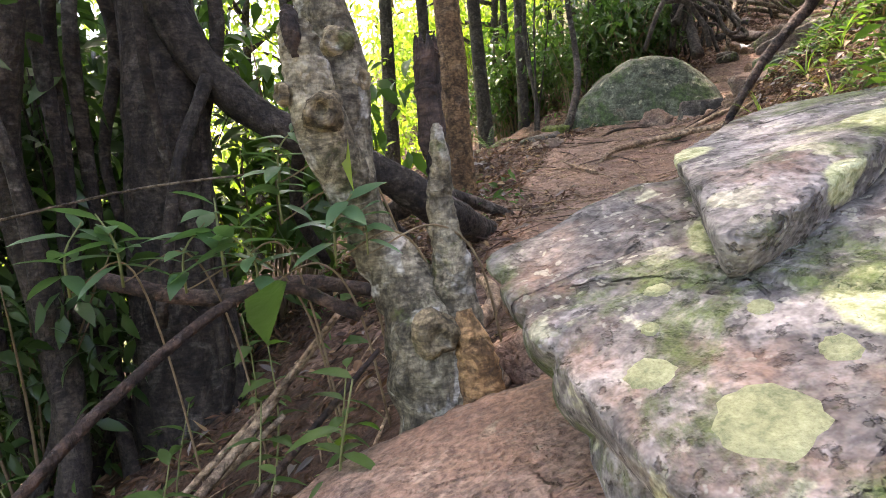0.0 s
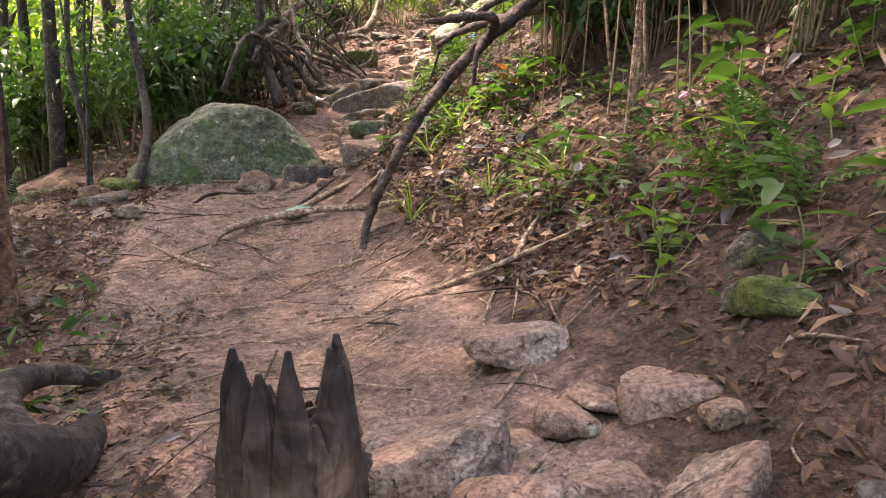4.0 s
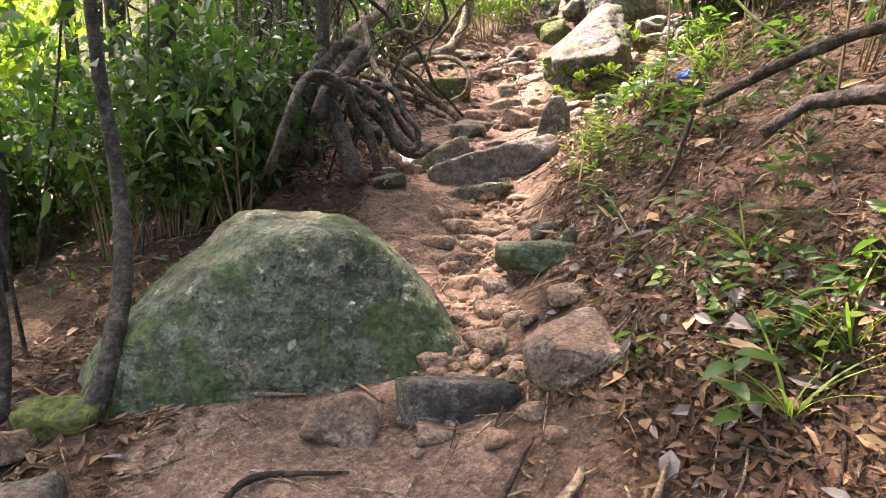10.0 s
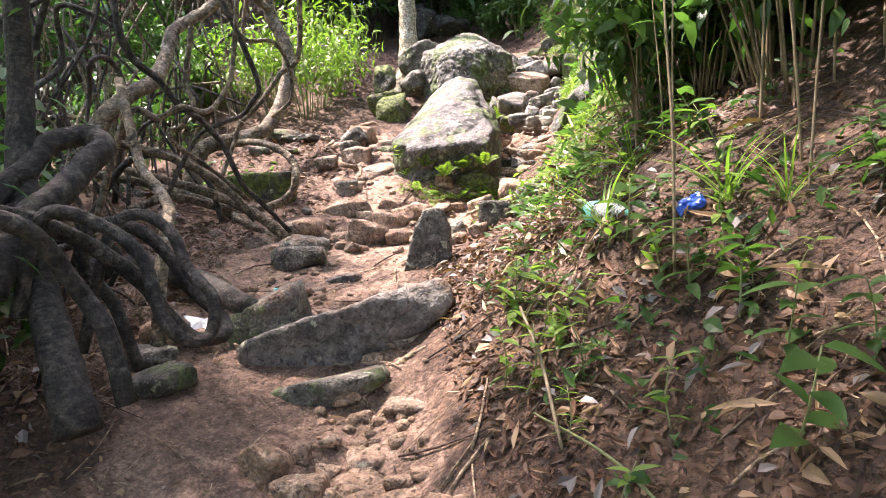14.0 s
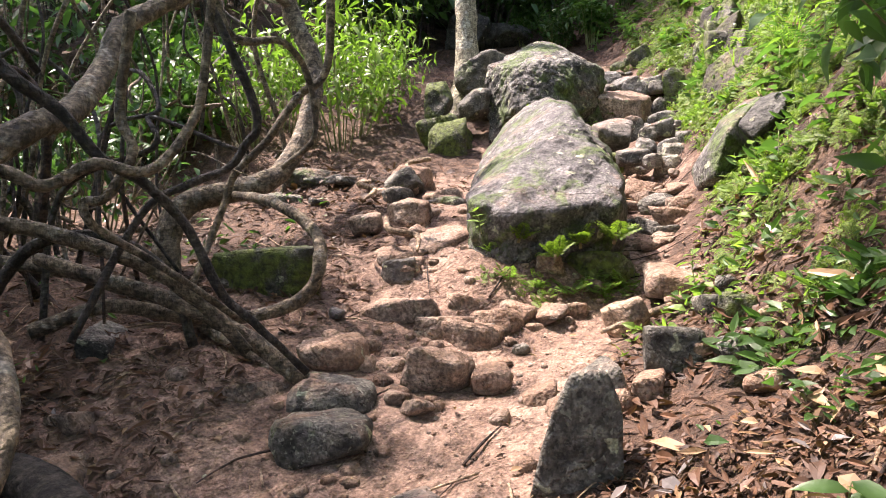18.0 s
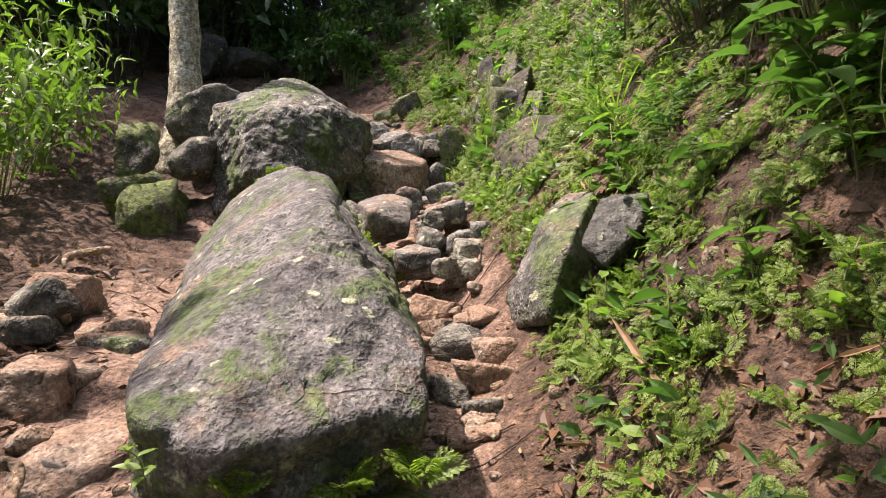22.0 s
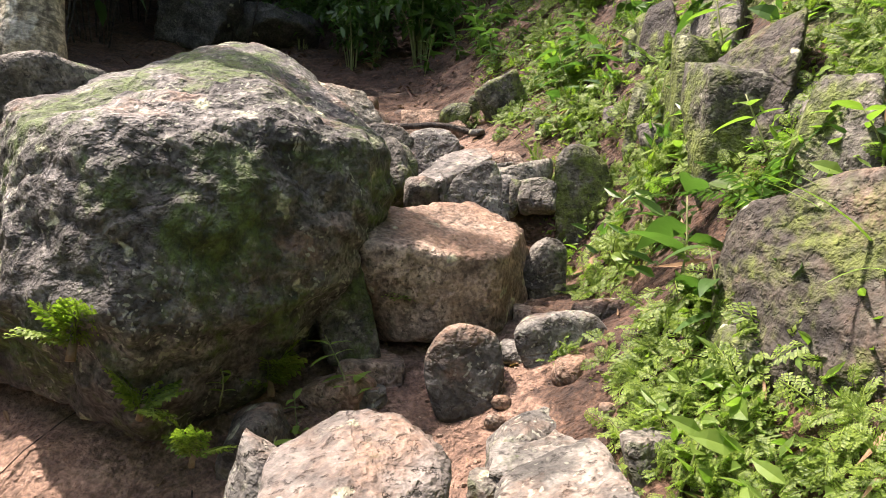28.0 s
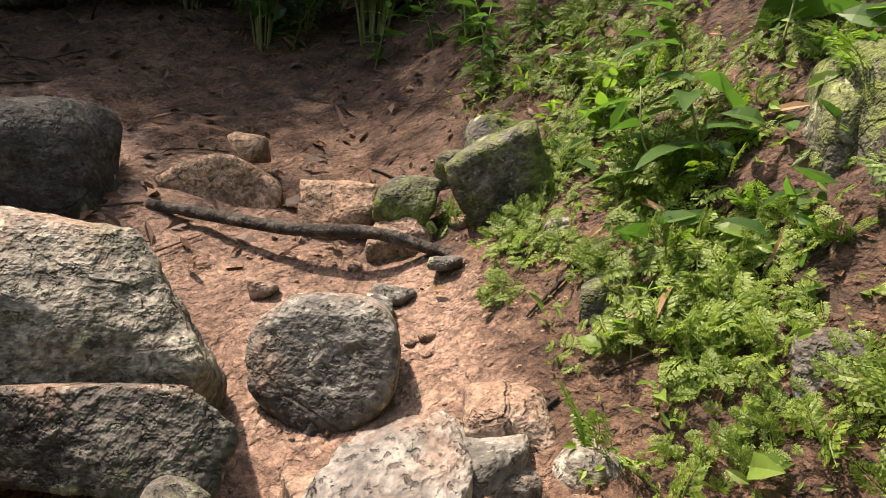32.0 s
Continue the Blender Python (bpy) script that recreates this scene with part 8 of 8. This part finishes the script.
def strewn(count, zones, lo, hi, seed, lift, tilt, mat, name="leaf_litter", clumpy=0.0, rise=0.0, widths=(.42, .3, .55, .22)):
    """Leaves strewn over the ground, curled and tilted: far too many to count."""
    g = np.random.default_rng(seed)
    z0 = np.array(zones)[g.integers(0, len(zones), count)]
    s, d = z0[:, 0] + (z0[:, 1] - z0[:, 0]) * g.random(count), z0[:, 2] + (z0[:, 3] - z0[:, 2]) * g.random(count)
    i = (s * (len(TAB) - 1)).astype(int)
    x, y = TAB[i, 0] + RIGHT[i, 0] * d, TAB[i, 1] + RIGHT[i, 1] * d
    if clumpy:
        keep = np.array([noise.noise(Vector((a * 1.7, b * 1.7, seed))) + .6 * noise.noise(Vector((a * 5, b * 5, seed))) for a, b in zip(x, y)]) > clumpy - .5
        x, y = x[keep], y[keep]
    n = len(x)
    z = heights(x, y)
    nx, ny = -(heights(x + .05, y) - z) / .05, -(heights(x, y + .05) - z) / .05
    up = np.stack([nx, ny, np.ones(n)], 1) + g.normal(0, tilt, (n, 3)) * (1, 1, .3)
    up /= np.linalg.norm(up, axis=1)[:, None]
    a = g.uniform(0, 6.283, n)
    fwd = np.stack([np.cos(a), np.sin(a), np.full(n, rise)], 1)
    fwd -= up * (fwd * up).sum(1)[:, None] * (0 if rise else 1)
    fwd /= np.linalg.norm(fwd, axis=1)[:, None]
    side = np.cross(fwd, up)
    side /= np.linalg.norm(side, axis=1)[:, None]
    size = lo + (hi - lo) * g.random(n) ** 2.4
    base = np.stack([x, y, z + lift * g.uniform(.3, 2, n)], 1)
    verts, faces, o = [], [], 0
    for k, (w, bow, fold, wave) in enumerate(zip(widths, (.2, -.3, .45, .15), (.5, .8, .35, .9), (.06, .08, .05, .03))):
        tv, tf = blade(1, w, bow, fold, 3, 1.0, .8, wave)
        tv, sel = np.array(tv), np.arange(n) % 4 == k
        m = np.stack([side[sel], fwd[sel], np.cross(side[sel], fwd[sel])], 2) * size[sel][:, None, None]
        v = np.einsum("nij,kj->nki", m, tv) + base[sel][:, None]
        c = int(sel.sum())
        faces += (np.array(tf)[None] + (o + np.arange(c) * len(tv))[:, None, None]).reshape(-1, 4).tolist()
        verts.append(v.reshape(-1, 3))
        o += c * len(tv)
    return mesh_of(name, np.concatenate(verts), faces, mat, False)


BANKS = [(.14, .24, .75, 2.6), (.2, .34, .7, 2.2), (.2, .34, .6, 1.5), (.33, .5, .4, 1.3), (.33, .5, .4, 2.2), (.3, .5, -2.6, -1.0), (.08, .25, -2.4, -.6), (.24, .4, -2.2, -1.1)]
tagged(new("leaf_litter", strewn(46000, BANKS, .02, .085, 1, .012, .38, LEAF_DRY)), "brown dead leaves strewn over the banks", "leaf litter", kind="stuff")
tagged(new("leaf_litter", strewn(2400, BANKS, .03, .12, 2, .022, .45, LEAF_STRAW)), "paler dry leaves on top of the brown litter", "leaf litter", kind="stuff")
tagged(new("leaf_litter", strewn(7000, [(.42, .58, -3.6, -1.3), (.44, .54, -2.2, -1.1)], .02, .09, 14, .012, .4, LEAF_DRY)), "dark dead leaves under the lianas", "leaf litter", kind="stuff")
tagged(new("leaf_litter", strewn(800, BANKS, .05, .14, 12, .03, .45, LEAF_GREY)), "large greyish dead leaves on the banks", "leaf litter", kind="stuff")
tagged(new("leaf_litter", strewn(700, [(.1, .5, -1.2, .9), (.45, .8, -1.6, .6)], .015, .07, 13, .012, .35, LEAF_STRAW)), "pale scraps of dry leaf on the trail", "leaf litter", kind="stuff")
tagged(new("leaf_litter", strewn(2600, [(.1, .5, -1.2, .8), (.45, .62, -2.0, .5)], .01, .05, 3, .006, .25, LEAF_DRY)), "small dry leaves and scraps trodden into the trail", "leaf litter", kind="stuff")
tagged(new("leaf_litter", strewn(5200, [(.52, .82, .4, 2.4), (.5, .66, -3.5, -1.5), (.78, .9, -2.5, 1), (.5, .6, .4, 1.6)], .03, .12, 4, .015, .4, LEAF_DRY)), "brown dead leaves among the stones and plants", "leaf litter", kind="stuff")
tagged(new("leaf_litter", strewn(420, [(.32, .62, .55, 2.0), (.16, .32, .9, 2.3), (.6, .8, .45, 1.5)], .09, .26, 5, .03, .45, LEAF_STRAW, widths=(.16, .12, .2, .1))), "long pale brown sheath leaves lying on the bank", "leaf litter", kind="stuff")
tagged(new("ground_cover", strewn(15000, [(.53, .7, .4, 2.2), (.62, .82, .32, 1.9), (.62, .82, .32, 1.2)], .012, .05, 6, .035, .5, LEAF_MOSS, "ground_cover", .64, .4)), "tiny bright leaves creeping over the mossy bank", "ground cover", kind="stuff")
tagged(new("ground_cover", strewn(7000, [(.53, .7, .4, 2.4), (.62, .82, .35, 2.2)], .03, .1, 7, .06, .5, LEAF_FRESH, "ground_cover", .7, .5)), "small fresh leaves of creeping plants on the bank", "ground cover", kind="stuff")
tagged(new("ground_cover", strewn(5200, [(.5, .7, .5, 2.4), (.66, .84, .5, 2.2)], .05, .14, 21, .07, .55, LEAF_MID, "ground_cover", .68, .5)), "green leaves of low herbs on the mossy bank", "ground cover", kind="stuff")
tagged(new("ground_cover", strewn(1700, [(.69, .86, .5, 2.1)], .03, .09, 22, .07, .55, LEAF_FRESH, "ground_cover", .62, .5)), "fresh leaves of seedlings on the bank of the steps", "ground cover", kind="stuff")
tagged(new("ground_cover", strewn(6500, [(.15, .34, .95, 2.6), (.33, .5, .6, 2.3)], .03, .11, 8, .07, .5, LEAF_MID, "ground_cover", .66, .5)), "low green leaves of small herbs on the bank", "ground cover", kind="stuff")
tagged(new("ground_cover", strewn(4000, [(.38, .56, -4.0, -1.6), (.1, .26, -3.2, -.9)], .03, .12, 9, .08, .5, LEAF_MID, "ground_cover", .6, .5)), "low green leaves of small herbs in the thicket", "ground cover", kind="stuff")


def twigs(count, zones, seed, length=.22):
    rng = random.Random(seed)
    out = []
    for _ in range(count):
        s0, s1, d0, d1 = rng.choice(zones)
        x, y, z = along(rng.uniform(s0, s1), rng.uniform(d0, d1))
        l, a, r = length * rng.uniform(.4, 1.8), rng.uniform(0, 6.28), rng.uniform(.0015, .006)
        x2, y2 = x + l * math.cos(a), y + l * math.sin(a)
        xm, ym = (x + x2) / 2 + rng.uniform(-.02, .02), (y + y2) / 2 + rng.uniform(-.02, .02)
        out.append(tube([(x, y, z + .01, r), (xm, ym, zg(xm, ym) + .018, r), (x2, y2, zg(x2, y2) + .012, r * .5)], 5, 2, .2, seed))
    return join(out)


tagged(new("twigs", mesh_of("twigs", *twigs(850, [(.1, .34, -1.4, 2.2), (.1, .34, -1.2, .8), (.33, .5, -1, 2), (.3, .55, -3, -1)], 5), BARK_ROOT)), "dry twigs and rootlets scattered over the ground", "twigs", kind="stuff")
tagged(new("twigs", mesh_of("twigs", *twigs(300, [(.1, .5, -2, 2.2), (.5, .9, -2, 2)], 6, .3), BARK_DEAD)), "dark dead twigs scattered over the ground", "twigs", kind="stuff")


def gravel(count, zones, lo, hi, seed, level=2):
    rng = random.Random(seed)
    kinds = []
    for k in range(8):
        v, f = hewn(random_planes(random.Random(seed + k), 1, .8, .6, .85), level, 7, .12, seed + k)
        kinds.append(([Vector(p) for p in v], f))
    out = []
    for _ in range(count):
        s0, s1, d0, d1 = rng.choice(zones)
        x, y, z = along(rng.uniform(s0, s1), rng.triangular(d0, d1, (d0 + d1) / 2))
        s = lo + (hi - lo) * rng.random() ** 2.2
        out.append(moved(rng.choice(kinds), pose(x, y, z + s * .02, rng.uniform(-20, 20), rng.uniform(-20, 20), rng.uniform(0, 360)) @ Matrix.Scale(s, 4)))
    return join(out)


tagged(new("gravel", mesh_of("gravel", *gravel(300, [(.335, .45, -.35, .35)], .03, .15, 11), ROCK_BROWN)), "loose reddish stones in the worn gully of the trail", "gravel", kind="stuff")
tagged(new("gravel", mesh_of("gravel", *gravel(300, [(.46, .6, -1.6, .6)], .02, .14, 12), ROCK_STEP)), "loose stones on the trodden earth", "gravel", kind="stuff")
tagged(new("gravel", mesh_of("gravel", *gravel(160, [(.6, .8, -.45, .4)], .02, .1, 13), ROCK_STEP)), "small stones wedged between the rock steps", "gravel", kind="stuff")
tagged(new("gravel", mesh_of("gravel", *gravel(110, [(.11, .33, -1.0, .8)], .012, .07, 14), ROCK_STEP)), "pebbles pressed into the trail", "gravel", kind="stuff")

tagged(new("gravel", mesh_of("gravel", *gravel(4200, [(.1, .5, -1.5, 1.0), (.45, .62, -2.2, .7), (.6, .8, -.6, .5)], .005, .028, 15, 1), ROCK_STEP, False)), "grit and crumbs of earth on the trail", "gravel", kind="stuff")

# ---- rubbish dropped beside the trail ----
CLEAR = bpy.data.materials.new("clear_plastic")
CLEAR.use_nodes = True
cb = CLEAR.node_tree.nodes["Principled BSDF"]
cb.inputs["Base Color"].default_value, cb.inputs["Roughness"].default_value, cb.inputs["Transmission Weight"].default_value = (.85, .93, .93, 1), .12, .75
TEAL = plain("teal_wrapper", (.12, .5, .45), (.3, .72, .66), 9, .4)
BLUE = plain("blue_wrapper", (.01, .05, .4), (.03, .12, .6), 9, .3)
WHITE = plain("white_plastic", (.6, .6, .62), (.85, .85, .85), 9, .35)
CLOTH = plain("green_cloth", (.13, .24, .18), (.27, .42, .33), 14, .9, .8, .01)
PAPER = plain("grey_paper", (.12, .085, .065), (.3, .23, .18), 10, .9, .6, .006)
FOIL = plain("silvery_foil", (.16, .17, .16), (.45, .46, .44), 9, .3)
PINK = plain("pink_wrapper", (.5, .12, .25), (.8, .55, .65), 30, .4)
ORANGE = plain("orange_fungus", (.55, .25, .04), (.75, .42, .1), 14, .6)


def lathe(profile, sides=20):
    verts, faces = [], []
    for r, y in profile:
        verts += [(r * math.cos(6.2832 * k / sides), y, r * math.sin(6.2832 * k / sides)) for k in range(sides)]
    for i in range(len(profile) - 1):
        for k in range(sides):
            k2 = (k + 1) % sides
            faces.append((i * sides + k, (i + 1) * sides + k, (i + 1) * sides + k2, i * sides + k2))
    return verts, faces


bottle = tagged(new("bottle", mesh_of("bottle", *lathe([(.002, 0), (.03, .004), (.033, .02), (.031, .06), (.033, .07), (.031, .11), (.033, .14), (.026, .17), (.014, .195), (.013, .21)]), CLEAR)), "crushed clear plastic bottle lying on the bank", "bottle")
bottle.matrix_basis = pose(5.28, 8.72, zg(5.28, 8.72) + .07, -3, 0, 149) @ Matrix.Scale(1.6, 4)
part("label", mesh_of("label", *lathe([(.0345, .015), (.0348, .06)]), TEAL), bottle, "teal paper label")
part("cap", mesh_of("cap", *lathe([(.016, .205), (.016, .222), (.001, .224)]), TEAL), bottle, "teal cap")


def crumpled(name, x, y, size, mat, label, category, seed, flat=.4):
    v, f = hewn(random_planes(random.Random(seed), 1, .8, flat, .7), 4, 14, .55, seed, 0)
    ob = tagged(new(name, mesh_of(name, np.array(v) * size, f, mat, False)), label, category)
    ob.matrix_basis = Matrix.Translation((x, y, zg(x, y) + size * flat * .3)) @ slope_matrix(x, y) @ pose(0, 0, 0, 0, 0, seed * 47)


crumpled("wrapper", 5.05, 8.14, .12, BLUE, "crumpled blue snack wrapper on the bank", "wrapper", 1)
crumpled("cloth", 1.95, 6.42, .24, CLOTH, "dirty pale green rag on the trail", "cloth", 2, .16)
crumpled("paper", .78, 7.1, .16, PAPER, "torn dirty scrap of paper on the ground", "paper", 3, .25)
crumpled("paper", .98, 7.0, .22, PAPER, "crumpled muddy paper beside the trail", "paper", 4, .4)
crumpled("bag", 4.3, 10.6, .2, WHITE, "crumpled white plastic bag under the lianas", "bag", 5, .5)
crumpled("wrapper", 3.28, 4.1, .09, PINK, "small pink wrapper in the litter", "wrapper", 6, .3)
crumpled("wrapper", 3.6, 8.35, .12, WHITE, "clear plastic wrapper among the stones", "wrapper", 7, .3)
crumpled("wrapper", 10.95, 11.35, .09, FOIL, "silvery wrapper caught in the bank plants", "wrapper", 8, .3)
crumpled("plastic_scrap", 5.0, 10.9, .035, TEAL, "teal plastic scrap on the trail", "plastic scrap", 9, .5)
crumpled("wrapper", -.3, 3.6, .07, WHITE, "white scrap of plastic on the slope", "wrapper", 10, .3)
crumpled("wrapper", -.45, 3.9, .05, BLUE, "small blue scrap on the slope", "wrapper", 12, .4)
for k, (x, y, z) in enumerate(((3.3, 5.75, 2.5), (3.36, 5.8, 2.44), (3.4, 5.72, 2.4))):
    ob = tagged(new("bracket_fungus", mesh_of("bracket_fungus", [(.1 * math.cos(a) * r, .07 * math.sin(a) * r, .02 * (1 - r)) for r in (0.01, .5, .8, 1) for a in np.linspace(0, 3.14, 10)] , [(i * 10 + j, i * 10 + j + 1, i * 10 + j + 11, i * 10 + j + 10) for i in range(3) for j in range(9)], ORANGE)), "orange bracket fungus on dead wood in the bank", "fungus", "bracket fungi")
    ob.matrix_basis = pose(x, y, z, 8, -6, 195)
SIGN = plain("faded_banner", (.35, .04, .03), (.5, .09, .06), 8, .6)
TEALS = plain("teal_banner", (.04, .25, .2), (.1, .4, .33), 8, .6)
board = tagged(new("signboard", mesh_of("signboard", [(-.28, 0, .15), (.28, 0, .15), (.28, .012, .15), (-.28, .012, .15), (-.28, 0, -.15), (.28, 0, -.15), (.28, .012, -.15), (-.28, .012, -.15)], [(0, 1, 2, 3), (4, 7, 6, 5), (0, 4, 5, 1), (1, 5, 6, 2), (2, 6, 7, 3), (3, 7, 4, 0)], SIGN, False)), "red and teal banner board fixed to the pale tree", "sign")
board.matrix_basis = pose(10.05, 14.62, 7.62, 0, 0, -40)
part("lower_band", mesh_of("lower_band", [(-.28, -.004, 0), (.28, -.004, 0), (.28, -.004, -.15), (-.28, -.004, -.15)], [(0, 3, 2, 1)], TEALS, False), board, "teal lower half")
lump = tagged(new("fungus", mesh_of("fungus", *hewn(random_planes(random.Random(77), .16, .14, .22, .8), 5, 8, .5, 77, 0, size=.17), plain("yellow_fungus", (.30, .20, .06), (.55, .42, .17), 18, .8, .9, .02))), "yellowish knobbly fungus beside the green boulder", "fungus")
lump.location = (2.52, 8.73, zg(2.52, 8.73) + .07)
